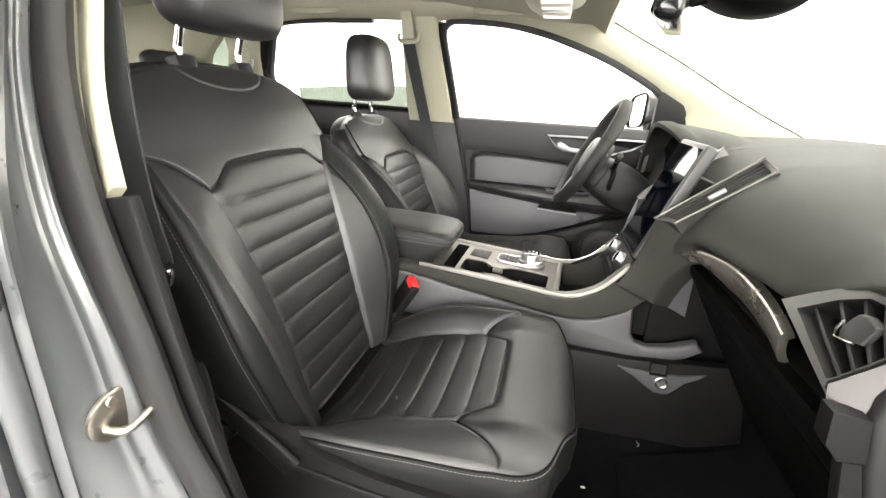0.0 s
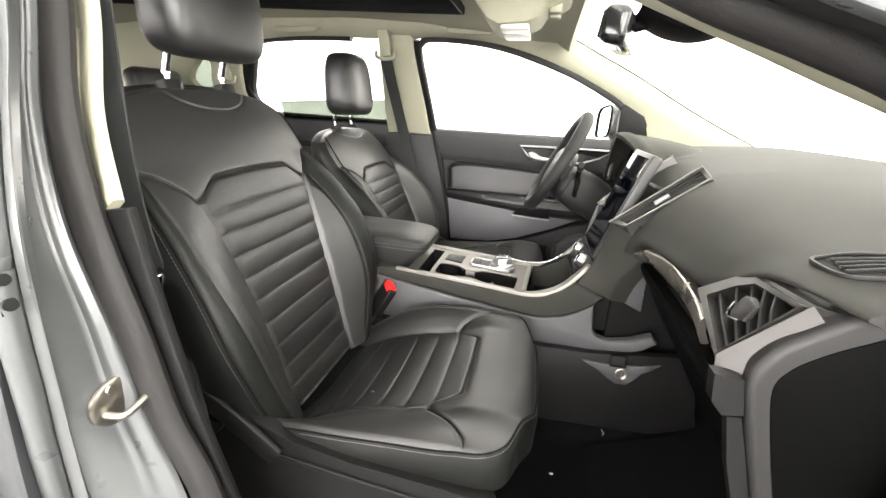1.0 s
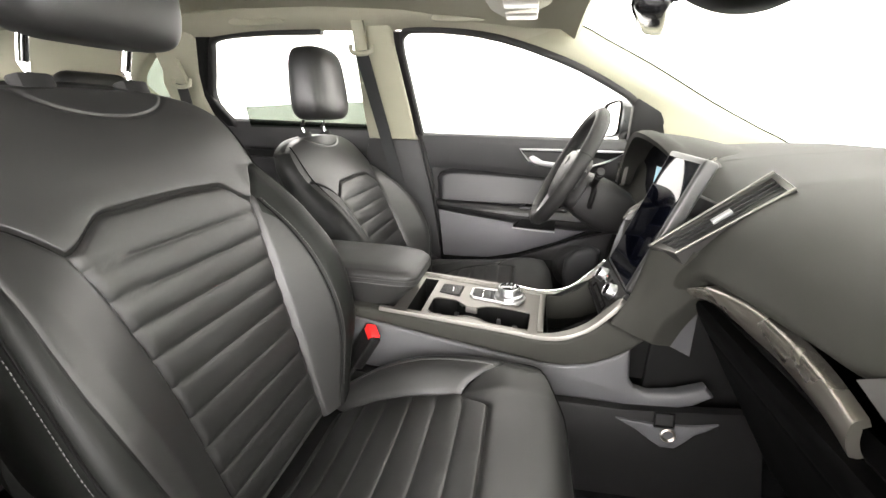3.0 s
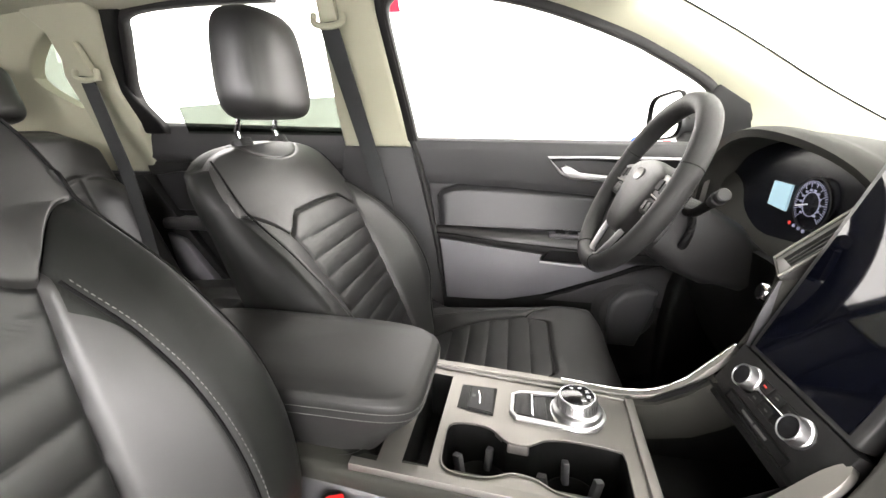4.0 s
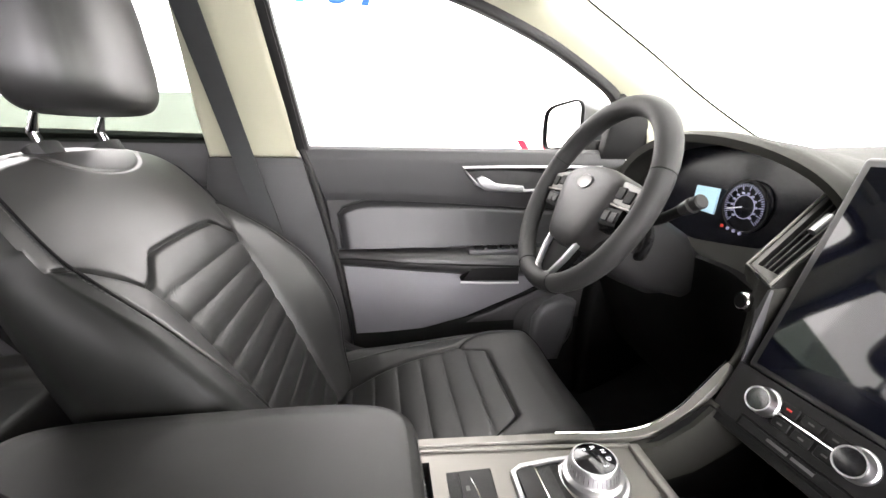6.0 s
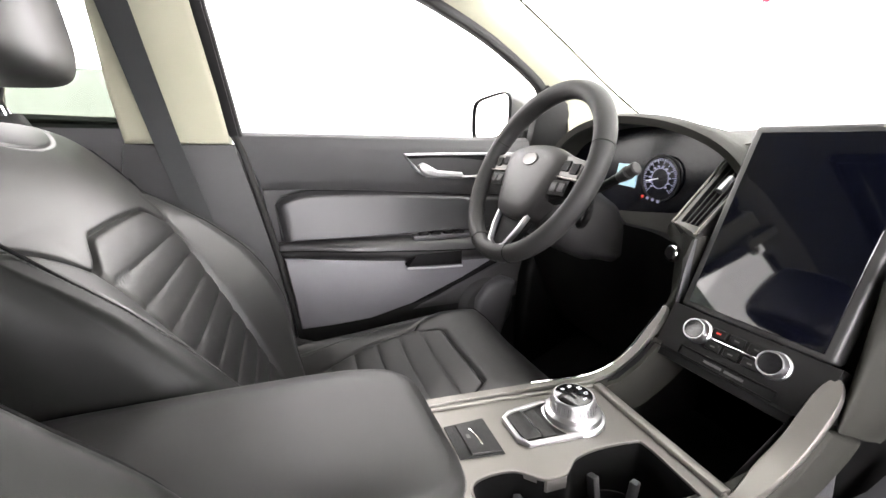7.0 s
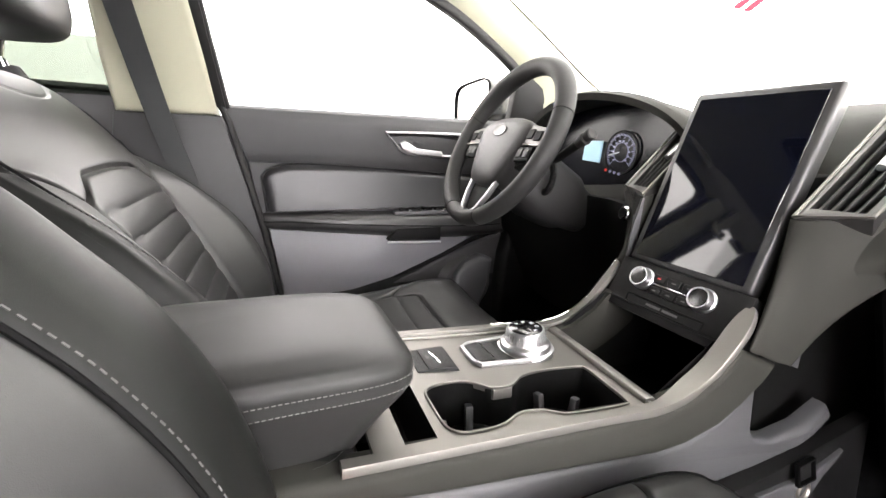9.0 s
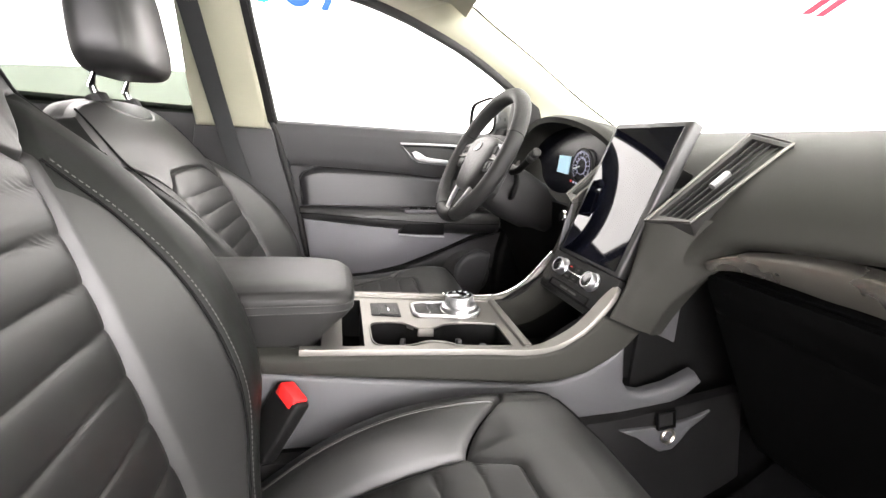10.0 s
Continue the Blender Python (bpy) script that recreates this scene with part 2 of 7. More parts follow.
def plate(bm, outer, holes, lift, thick):
    """A flat plate with holes in x and y, its top at the height lift(x, y)."""
    edges = []
    for loop in (outer, *holes):
        vs = [bm.verts.new((x, y, lift(x, y))) for x, y in loop]
        edges += [bm.edges.new((vs[i], vs[(i + 1) % len(vs)])) for i in range(len(vs))]
    r = bmesh.ops.triangle_fill(bm, use_beauty=True, use_dissolve=False, edges=edges)
    faces = [f for f in r["geom"] if isinstance(f, bmesh.types.BMFace)]
    e = bmesh.ops.extrude_face_region(bm, geom=faces)
    for v in e["geom"]:
        if isinstance(v, bmesh.types.BMVert):
            v.co.z -= thick


def solid(bm, thick):
    """Gives an open sheet a thickness, away from its normals."""
    bmesh.ops.recalc_face_normals(bm, faces=bm.faces)
    bmesh.ops.solidify(bm, geom=list(bm.faces), thickness=thick)


def stitches(bm, path, step=0.0046, length=0.0030, r=0.0006):
    path = [Vector(p) for p in path]
    d, s = 0.0, 0.0
    for a, b in zip(path, path[1:]):
        seg = (b - a).length
        while s <= d + seg and seg > 0:
            p = a + (b - a) * ((s - d) / seg)
            t = (b - a).normalized() * (length / 2)
            tube(bm, [p - t, p + t], r, 4)
            s += step
        d += seg


# ---- the booth ----
def build_booth():
    bm = bmesh.new()
    lo, hi = V(-9, -5.0, 0), V(9, 3.7, 4.2)
    r = bmesh.ops.create_cube(bm, size=1)
    for v in r["verts"]:
        v.co = Vector([lerp(lo[k], hi[k], v.co[k] + 0.5) for k in range(3)])
    bm.faces.ensure_lookup_table()
    bmesh.ops.delete(bm, geom=[f for f in bm.faces if f.calc_center_median().z < 0.01], context="FACES")
    bmesh.ops.bevel(bm, geom=[e for e in bm.edges if abs(e.verts[0].co.z - e.verts[1].co.z) > 1], offset=1.0, segments=8, affect="EDGES", profile=0.5)
    solid(bm, -0.05)
    part("booth_wall", bm, BOOTH, None, "plain white photo booth walls with a glow of their own", kind="structure", cat="wall")
    bm = bmesh.new()
    box(bm, (-60, -60, -0.1), (60, 60, 0.0))
    part("ground", bm, FLOOR, None, "pale grey smooth booth floor", kind="structure", cat="floor")
    bm = bmesh.new()
    box(bm, (-3.5, -3.2, 4.0), (3.5, 3.0, 4.06), 0.02)
    ob = part("ceiling_softbox", bm, SOFTBOX, None, "large white ceiling softbox lamp of the booth", cat="lamp")
    bm = bmesh.new()
    box(bm, (-4.5, -4.94, 0.6), (1.9, -4.90, 3.0), 0.01)
    part("side_lightbox", bm, SIDEBOX, None, "long bright side lightbox of the photo booth", cat="lamp")
    # Unseen light panel, added where the shading in the cabin asks for it.
    bm = bmesh.new()
    box(bm, (2.2, -4.94, 0.6), (6.8, -4.90, 3.8), 0.01)
    part("corner_fill_light", bm, KEYBOX, None, "strong unseen light panel added at the front corner", cat="lamp")
    # Glow panel added in the white far wall to brighten the driver seat.
    bm = bmesh.new()
    box(bm, (-4.5, 3.692, 1.75), (6.5, 3.70, 3.9))
    part("far_glow_panel", bm, FARBOX, None, "long glow panel added to the far booth wall", cat="lamp", kind="structure")
    # Light panel added on the front wall to lift seat backs and dash top.
    bm = bmesh.new()
    box(bm, (8.90, -2.6, 1.5), (8.94, 2.6, 3.9), 0.01)
    part("front_glow_panel", bm, FRONTBOX, None, "wide light panel added on the front booth wall", cat="lamp")
    return ob


build_booth()


def writing(name, text, size, m, mat, parent, label=""):
    """Raised letters lying in the plane of the matrix m, centred on it."""
    cu = bpy.data.curves.new(name, "FONT")
    cu.body, cu.size, cu.extrude = text, size, 0.0002
    cu.align_x, cu.align_y = "CENTER", "CENTER"
    cu.resolution_u = 2
    tmp = bpy.data.objects.new(name, cu)
    me = bpy.data.meshes.new_from_object(tmp)
    bpy.data.objects.remove(tmp)
    bpy.data.curves.remove(cu)
    bm = bmesh.new()
    bm.from_mesh(me)
    bpy.data.meshes.remove(me)
    bmesh.ops.transform(bm, matrix=m, verts=bm.verts)
    return part(name, bm, mat, parent, label)


# ---- seats ----
def seat_frame(pivot, recline):
    r = radians(recline)
    up, fw = V(-math.sin(r), 0, math.cos(r)), V(math.cos(r), 0, math.sin(r))
    return lambda u, v, w: Vector(pivot) + V(0, u, 0) + up * v + fw * w


TOP, APEX = 0.565, 0.418   # heights along the slope: the top edge, and where bolster and upper panel meet


def curve(knots, v):
    """A smooth curve through the knots (v, value)."""
    if v <= knots[0][0]:
        return knots[0][1]
    if v >= knots[-1][0]:
        return knots[-1][1]
    k = max(i for i in range(len(knots) - 1) if knots[i][0] <= v)

    def slope(i):
        a, b = knots[max(0, i - 1)], knots[min(len(knots) - 1, i + 1)]
        return (b[1] - a[1]) / (b[0] - a[0])
    (x0, y0), (x1, y1) = knots[k], knots[k + 1]
    h = x1 - x0
    t = (v - x0) / h
    return (y0 * (1 + 2 * t) * (1 - t) ** 2 + slope(k) * h * t * (1 - t) ** 2
            + y1 * t * t * (3 - 2 * t) + slope(k + 1) * h * t * t * (t - 1))


def half_width(v):
    """Half the width of the backrest's front at the height v."""
    return curve(((-0.07, 0.196), (0.0, 0.222), (0.08, 0.254), (0.16, 0.268), (0.30, 0.258), (0.42, 0.237), (0.49, 0.219), (0.53, 0.203), (0.565, 0.182)), v)


def inner_seam(v):
    return curve(((-0.06, 0.118), (0.0, 0.122), (0.15, 0.130), (0.28, 0.146), (0.36, 0.162)), v)


def crest(v):
    """The stitched outer ridge of the bolster."""
    return curve(((-0.07, 0.172), (0.0, 0.198), (0.08, 0.230), (0.20, 0.248), (0.32, 0.242), (0.42, 0.2355)), v)


def face_seam(v):
    """The stitched seam along the middle of the bolster."""
    return curve(((-0.07, 0.150), (0.05, 0.186), (0.16, 0.197), (0.28, 0.190), (0.36, 0.169)), v)


def ridge_seam(v):
    """The one stitched seam along the driver's inboard ridge and on past the upper panel."""
    return curve(((-0.07, 0.155), (0.05, 0.194), (0.15, 0.210), (0.22, 0.216), (0.30, 0.222), (0.36, 0.2185), (0.42, 0.2145), (0.47, 0.209), (0.53, 0.1945)), v)


def outer_seam(v):
    """The stitched seam on the outboard bolster."""
    return crest(v) - 0.007


def front_depth(u, v, tall=0.06, inner_side=1):
    a, hw, ub, uc = abs(u), half_width(v), inner_seam(min(v, 0.36)), crest(v)
    w = 0.008 * math.sin(math.pi * max(0, min(1, v / 0.42)))
    w -= 1.05 * max(0.0, v - 0.36) ** 2
    w -= 0.45 * u * u * smooth((v - 0.3) / 0.15)
    if u > 0:
        amp = tall * curve(((-0.07, 0.35), (0.02, 0.68), (0.08, 0.95), (0.15, 1.0), (0.23, 0.85), (0.29, 0.57), (0.33, 0.38), (0.37, 0.20), (0.40, 0.07), (0.42, 0.0)), v)
    else:
        amp = tall * curve(((-0.07, 0.40), (0.02, 0.72), (0.08, 0.95), (0.15, 0.98), (0.23, 0.74), (0.29, 0.46), (0.33, 0.28), (0.37, 0.12), (0.40, 0.04), (0.42, 0.0)), v)
    if ub < a <= uc:
        r, rf = (a - ub) / (uc - ub), 0.66     # a flat inner panel up to the seam, then a round ridge
        w += amp * (0.86 * r / rf if r < rf else 0.86 + 0.14 * (1 - (1 - (r - rf) / (1 - rf)) ** 2))
    elif a > uc:
        r = min(1.0, (a - uc) / max(1e-4, hw - uc))
        w += amp - 1.1 * (hw - uc) * (1 - math.sqrt(max(0, 1 - 0.86 * r * r)))
    if v < 0.41:
        line = outer_seam(v) if u * inner_side <= 0 else (ridge_seam if inner_side < 0 else face_seam)(v)
        w -= 0.0024 * math.exp(-((a - line) / 0.0030) ** 2) * smooth((0.40 - v) / 0.05)
    return w


def valley(d, depth=0.0055, wide=0.0032):
    return -depth * math.exp(-(d / wide) ** 2) - 0.0024 * math.exp(-d / 0.011)


def build_seat(yc, pivot_x, pivot_z, recline, label, outboard, head_tilt, lift, shift, ahead, head_drop):
    """A front seat: yc its middle, the pivot where backrest and cushion meet, outboard +1 where the door is on its left."""
    root = thing("bucket_seat", (pivot_x + 0.2, yc, 0.40), label, "seat", "front seats")
    P0 = seat_frame((pivot_x, yc + shift, pivot_z), recline)

    def P(u, v, w):
        return P0(u, v + lift * smooth(v / 0.2), w + ahead)

    def tall(u):
        """The outer bolster of the driver and the inner one of the passenger stand taller."""
        return 0.070 if u > 0 else 0.056

    def depth(u, v):
        return front_depth(u, v, tall(u), -outboard)

    # backrest: ribbed insert
    def vtop(a):
        return lerp(0.392, 0.357, smooth((abs(a) - 0.60) / 0.40)) - 0.004 * math.sin(math.pi * abs(a) / 2) ** 2

    def insert(a, b):
        s = 2 * a - 1
        v = lerp(-0.06, vtop(s), b)
        u = s * inner_seam(v)
        d = min((1 - abs(s)) * 0.13, (1 - b) * 0.4)
        rib = abs(math.sin(math.pi * (v + 0.012) / 0.043))
        w = depth(u, v) + valley(d) - 0.0058 * (1 - rib ** 0.26) * smooth(d / 0.01) * (1 if v < 0.352 else 0)
        return P(u, v, w)
    bm = bmesh.new()
    patch(bm, insert, 44, 260)
    back = part("backrest", bm, SEAT_LEATHER, root, "ribbed black leather backrest panel", angle=180)

    # bolsters
    for sd in (-1, 1):
        def bolster(a, b):
            top = lerp(0.353, APEX, 1 - (1 - a) ** 2.0)
            v = lerp(-0.07, top, b)
            u = sd * lerp(inner_seam(v), half_width(v), a)
            d = min(a * 0.09, (1 - b) * 0.4)
            return P(u, v, depth(u, v) + valley(d) * smooth((1 - a) / 0.2))
        single = outboard > 0 and sd < 0     # one seam on the ridge instead of a face seam and an edge seam
        seam_line = ridge_seam if single else face_seam if sd == -outboard else outer_seam

        def split(b):
            """Where the seam crosses the bolster, as a share of its width."""
            v = lerp(-0.07, 0.40, b)
            return max(0.03, min(0.97, (seam_line(v) - inner_seam(v)) / (half_width(v) - inner_seam(v))))
        bm = bmesh.new()
        patch(bm, lambda a, b: bolster(a * split(b), b), 30, 60)
        part("side_bolster", bm, LEATHER, back, angle=180)
        bm = bmesh.new()
        patch(bm, lambda a, b: bolster(lerp(split(b), 1.0, a), b), 30, 60)
        part("bolster_side", bm, LEATHER_SIDE, back, "smooth black vinyl bolster side", angle=180)
        if sd == -outboard or outboard > 0:
            bm = bmesh.new()
            path, groove = [], []
            for k in range(90):
                v = lerp(-0.03, 0.53 if single else 0.352, k / 89)
                u = sd * seam_line(v)
                path.append(P(u + sd * 0.0048, v, depth(u + sd * 0.0048, v) + 0.0004))
                groove.append(P(u, v, depth(u, v) + 0.0006))
            stitches(bm, path, 0.0062, 0.0036, 0.00055)
            part("stitching", bm, STITCH, back, "grey seam stitching", doubles=False, kind="stuff")
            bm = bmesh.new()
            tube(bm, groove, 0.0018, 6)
            part("seam", bm, SEAM, back, "dark cord painted as the shade in the seam")

    # yoke above the insert
    def seam_v(s):
        a = abs(s)
        u = a * 0.237
        if u < 0.162:
            return vtop(u / 0.162)
        return lerp(vtop(1), APEX, 1 - (1 - min(1.0, (u - 0.162) / 0.075)) ** 2.0)

    def yoke(a, b):
        s = 2 * a - 1
        v0 = seam_v(s)
        v1 = TOP - 0.032 * abs(s) ** 6 - 0.012 * s * s
        v = lerp(v0, v1, b)
        u = s * half_width(lerp(APEX, v, b))
        d = min(b * 0.16, (1 - abs(s)) * 0.2 + 0.02)
        # the curved flap seam below the headrest
        q = math.hypot(u / 0.108, (v - TOP) / 0.055)
        fl = -0.0030 * math.exp(-((q - 1) / 0.035) ** 2)
        edge = smooth((b - 0.9) / 0.1)
        return P(u, v, depth(u, v) + valley(d) * smooth((1 - abs(s)) / 0.08) + fl - 0.018 * edge ** 2)
    bm = bmesh.new()
    patch(bm, yoke, 150, 110)
    part("upper_panel", bm, LEATHER, back, "smooth black leather upper backrest panel", angle=180)

    # shell: sides, top and back
    rim = []
    for k in range(31):
        v = lerp(-0.07, APEX, k / 30)
        rim.append((half_width(v), v))
    yk = []
    for k in range(0, 21):
        b = k / 20
        v = lerp(APEX, TOP - 0.044, b)
        u = half_width(lerp(APEX, v, b))
        yk.append((u, v, -0.018 * smooth((b - 0.9) / 0.1) ** 2))
    top = []
    for k in range(1, 60):
        s = 1 - k / 30
        v = TOP - 0.032 * abs(s) ** 6 - 0.012 * s * s
        u = s * half_width(v)
        top.append((u, v, depth(u, v) + valley(min(0.16, (1 - abs(s)) * 0.2 + 0.02)) * smooth((1 - abs(s)) / 0.08) - 0.018))
    yk = [(u, v, depth(u, v) + w) for u, v, w in yk]
    half = [(u, v, depth(u, v)) for u, v in rim] + yk[1:]
    other = [(-u, v, depth(-u, v)) for u, v in rim] + [(-u, v, w) for u, v, w in yk[1:]]
    loop = half + top + other[::-1]
    offs = ((0.0, 0.0), (0.006, 0.010), (0.010, 0.028), (0.008, 0.060), (-0.004, 0.105), (-0.030, 0.125), (-0.075, 0.132), (-0.14, 0.128))
    bm = bmesh.new()
    rings = []
    for grow, deep in offs:
        ring = []
        for u, v, w in loop:
            cu, cv = u, max(0.0, v - 0.30)
            ln = math.hypot(cu, cv) or 1
            g = min(grow, 0.02) if grow > 0 else max(grow, -ln * 0.9)
            base = -1.05 * max(0.0, v - 0.36) ** 2 * 0.4
            ww = w - deep if deep < 0.03 else lerp(w - deep, base - deep + 0.01, min(1, (deep - 0.03) / 0.07))
            ring.append(bm.verts.new(P(u + g * cu / ln, v + g * cv / ln, ww)))
        rings.append(ring)
    for r, q in zip(rings, rings[1:]):
        for i in range(len(loop) - 1):
            bm.faces.new((r[i], r[i + 1], q[i + 1], q[i]))
    h = len(loop) // 2
    last = rings[-1]
    for i in range(h - 1):
        a, b, c, d = last[i], last[i + 1], last[-2 - i], last[-1 - i]
        if len({a, b, c, d}) == 4:
            bm.faces.new((a, b, c, d))
    part("back_cover", bm, LEATHER_SIDE, root, "smooth black vinyl seat side and back", angle=50)
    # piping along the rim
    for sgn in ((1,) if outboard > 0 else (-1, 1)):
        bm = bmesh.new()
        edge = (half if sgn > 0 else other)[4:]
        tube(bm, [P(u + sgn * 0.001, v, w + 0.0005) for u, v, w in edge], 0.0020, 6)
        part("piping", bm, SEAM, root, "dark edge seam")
        bm = bmesh.new()
        stitches(bm, [P(u + sgn * 0.0055, v, w - 0.0045) for u, v, w in edge], 0.0062, 0.0036, 0.00055)
        part("edge_stitching", bm, STITCH, root, "grey edge stitching", doubles=False, kind="stuff")

    # small airbag tag in the outer shoulder seam
    bm = bmesh.new()
    tu, tv = outboard * (half_width(0.47) + 0.009), 0.462
    tw = depth(outboard * half_width(0.47), tv) - 0.012
    prism(bm, [P(tu, tv - 0.018, tw - 0.006), P(tu, tv - 0.018, tw + 0.006), P(tu, tv + 0.018, tw + 0.006), P(tu, tv + 0.018, tw - 0.006)], (outboard * 0.002, 0, 0))
    tag = part("airbag_tag", bm, DARK, root, "small black sewn-in tag")
    ax = (P(0, -0.3, 0) - P(0, -0.2, 0)).normalized()
    ay = V(0, outboard, 0).cross(ax)
    m = Matrix((ax, ay, V(0, outboard, 0))).transposed().to_4x4()
    m.translation = P(tu + outboard * 0.0022, tv, tw)
    writing("tag_print", "AIRBAG", 0.0075, m, STITCH, tag)

    # headrest
    hb = TOP + 0.06
    bm = bmesh.new()
    H, W, D = 0.207, 0.120, 0.062
    PH = seat_frame(P(0, hb - head_drop, -0.013), head_tilt)

    def head(a, b):
        th = 2 * math.pi * a
        ph = math.pi * (b - 0.5)
        ex = 0.62
        cz = math.copysign(abs(math.sin(ph)) ** 0.55, math.sin(ph))
        rr = abs(math.cos(ph)) ** 0.38
        cu = math.copysign(abs(math.cos(th)) ** ex, math.cos(th)) * rr
        cw = math.copysign(abs(math.sin(th)) ** 0.62, math.sin(th)) * rr
        z = (cz + 1) / 2
        wid = W * lerp(1.0, 0.90, z ** 1.6)
        dep = D * (1.0 - 0.10 * z) * (1 + 0.25 * (1 - z) * (1 if cw > 0 else 0))
        u = cu * wid
        w = cw * dep * (1 - 0.12 * cu * cu)
        g = -0.0010 * math.exp(-((abs(u) - wid * 0.84) / 0.0030) ** 2) * (1 if cw > 0.2 else 0)
        return PH(u, z * H, w + g)
    patch(bm, head, 112, 60, wrap=True)
    hr = part("headrest", bm, LEATHER, root, "padded black leather headrest", angle=180)
    for sgn in (-1, 1):
        u = sgn * 0.068
        bm = bmesh.new()
        tube(bm, [P(u, TOP - 0.03, -0.055), P(u, TOP + 0.02, -0.052), PH(u, 0.05, -0.010)], 0.0065, 12)
        part("headrest_post", bm, CHROME, hr, "chrome headrest post")
        bm = bmesh.new()
        path = [P(u, TOP - 0.014, -0.055), P(u, TOP + 0.003, -0.055)]
        sweep(bm, path, rect(0.046, 0.030, 0.013), up=(1, 0, 0))
        part("post_collar", bm, PLASTIC, root, "black plastic collar")

    # cushion
    L, HW, HO = 0.485, 0.245, 0.224

    def ztop(x, y):
        a = abs(y)
        out = y * outboard > 0
        c = curve(((-0.09, -0.15), (-0.05, -0.115), (0.0, -0.078), (0.06, -0.034), (0.12, 0.006), (0.19, 0.036), (0.25, 0.049), (0.33, 0.055), (0.38, 0.052), (0.44, 0.046), (0.49, 0.042)), x)
        d = curve(((-0.09, 0.010), (0.0, 0.020), (0.12, 0.036), (0.24, 0.040), (0.32, 0.026), (0.37, 0.010), (0.42, 0.004)), x)
        z = c - d
        if out:
            z += 0.016 * (min(a, 0.150) / 0.150) ** 2
        if a > 0.150 and out:
            rim_z = curve(((-0.09, -0.04), (0.0, -0.002), (0.07, 0.006), (0.11, 0.009), (0.17, 0.013), (0.27, 0.022), (0.365, 0.028), (0.42, 0.026), (0.49, 0.022)), x)
            r = min(1.0, (a - 0.150) / (HO - 0.150))
            z = lerp(z, rim_z, smooth(r)) + 0.005 * math.sin(math.pi * r) - 0.006 * max(0.0, (r - 0.86) / 0.14) ** 2
        elif a > 0.150:
            r = (a - 0.150) / 0.054
            if r < 1:
                z += d * math.sin(0.5 * math.pi * r)
            else:
                q = min(1.0, (a - 0.204) / (HW - 0.204))
                z += d - 0.036 * (1 - math.sqrt(1 - 0.9 * q * q))
                z -= 0.0018 * math.exp(-((a - 0.207) / 0.003) ** 2)
        f = (x - 0.425) / (L - 0.425)
        if f > 0:
            z -= 0.028 * (1 - math.sqrt(max(0, 1 - min(1, f) ** 2.8)))
        return z

    def wide(x, sd=1):
        return (HO if sd == outboard else HW) - 0.055 * max(0.0, (x - 0.30) / (L - 0.30)) ** 3

    def C(x, y, z):
        return V(pivot_x + x, yc + y, pivot_z + z)

    def seam_x(s):
        return 0.352 - 0.055 * smooth((abs(s) - 0.72) / 0.28)

    def cins(a, b):
        s = 2 * a - 1
        x = lerp(-0.08, seam_x(s), b)
        y = s * (0.150 - 0.010 * smooth((x - 0.25) / 0.1))
        d = min((1 - abs(s)) * 0.150, (1 - b) * 0.43)
        rib = abs(math.sin(math.pi * (x - 0.055) / 0.050))
        return C(x, y, ztop(x, y) + valley(d) - 0.0058 * (1 - rib ** 0.26) * smooth(d / 0.012) * (1 if x < 0.33 else 0))
    bm = bmesh.new()
    patch(bm, cins, 96, 300)
    cush = part("cushion", bm, SEAT_LEATHER, root, "ribbed black leather seat cushion", angle=180)
    for sd in (-1, 1):
        def cbol(a, b):
            xs = lerp(seam_x(1), 0.372, smooth(a * 1.2))
            x = lerp(-0.09, xs, b)
            y = sd * lerp(0.150 - 0.010 * smooth((x - 0.25) / 0.1), wide(x, sd), a)
            return C(x, y, ztop(x, y) + min(valley(a * 0.09), valley((1 - b) * 0.45) * smooth((1 - a) / 0.25)))
        bm = bmesh.new()
        patch(bm, cbol, 36, 60)
        part("side_bolster", bm, LEATHER, cush, angle=180)
        if sd == outboard < 0:
            continue     # the passenger's outboard side is plain
        bm = bmesh.new()
        for aa in (0.56, 0.62):
            stitches(bm, [cbol(aa, k / 60) + V(0, 0, 0.0006) for k in range(6, 59)])
        part("stitching", bm, STITCH, cush, "grey seam stitching", doubles=False, kind="stuff")
        bm = bmesh.new()
        tube(bm, [cbol(0.59, k / 60) + V(0, 0, 0.0003) for k in range(2, 60)], 0.0016, 6)
        part("seam", bm, LEATHER, cush, "raised seam along the cushion bolster")

    def cfront(a, b):
        s = math.sin(math.pi * (a - 0.5))
        aa = abs(s)
        sg = 1 if s > 0 else -1
        w0 = wide(0.37, sg)
        ya = aa * w0
        xs = seam_x(min(1, ya / 0.140)) if ya < 0.140 else lerp(seam_x(1), 0.372, smooth((ya - 0.140) / (w0 - 0.140) * 1.2))
        lim = xs + (L - xs) * max(0.0, 1 - aa ** 3.4) ** 0.42
        x, y = lerp(xs, lim, b), s * w0
        return C(x, y, ztop(x, y) + valley(b * 0.12) * smooth((1 - aa) / 0.12))
    bm = bmesh.new()
    patch(bm, cfront, 80, 30)
    part("front_bolster", bm, SEAT_LEATHER, cush, "black leather cushion front", angle=180)
    # cushion skirt
    def local(p):
        return (p.x - pivot_x, p.y - yc, p.z - pivot_z)
    ring = [(x, -wide(x, -1), ztop(x, -wide(x, -1))) for x in [lerp(-0.09, 0.365, k / 24) for k in range(25)]]
    ring += [local(cfront(k / 64, 1)) for k in range(1, 64)]
    ring += [(x, wide(x, 1), ztop(x, wide(x, 1))) for x in [lerp(0.365, -0.09, k / 24) for k in range(25)]]
    bm = bmesh.new()
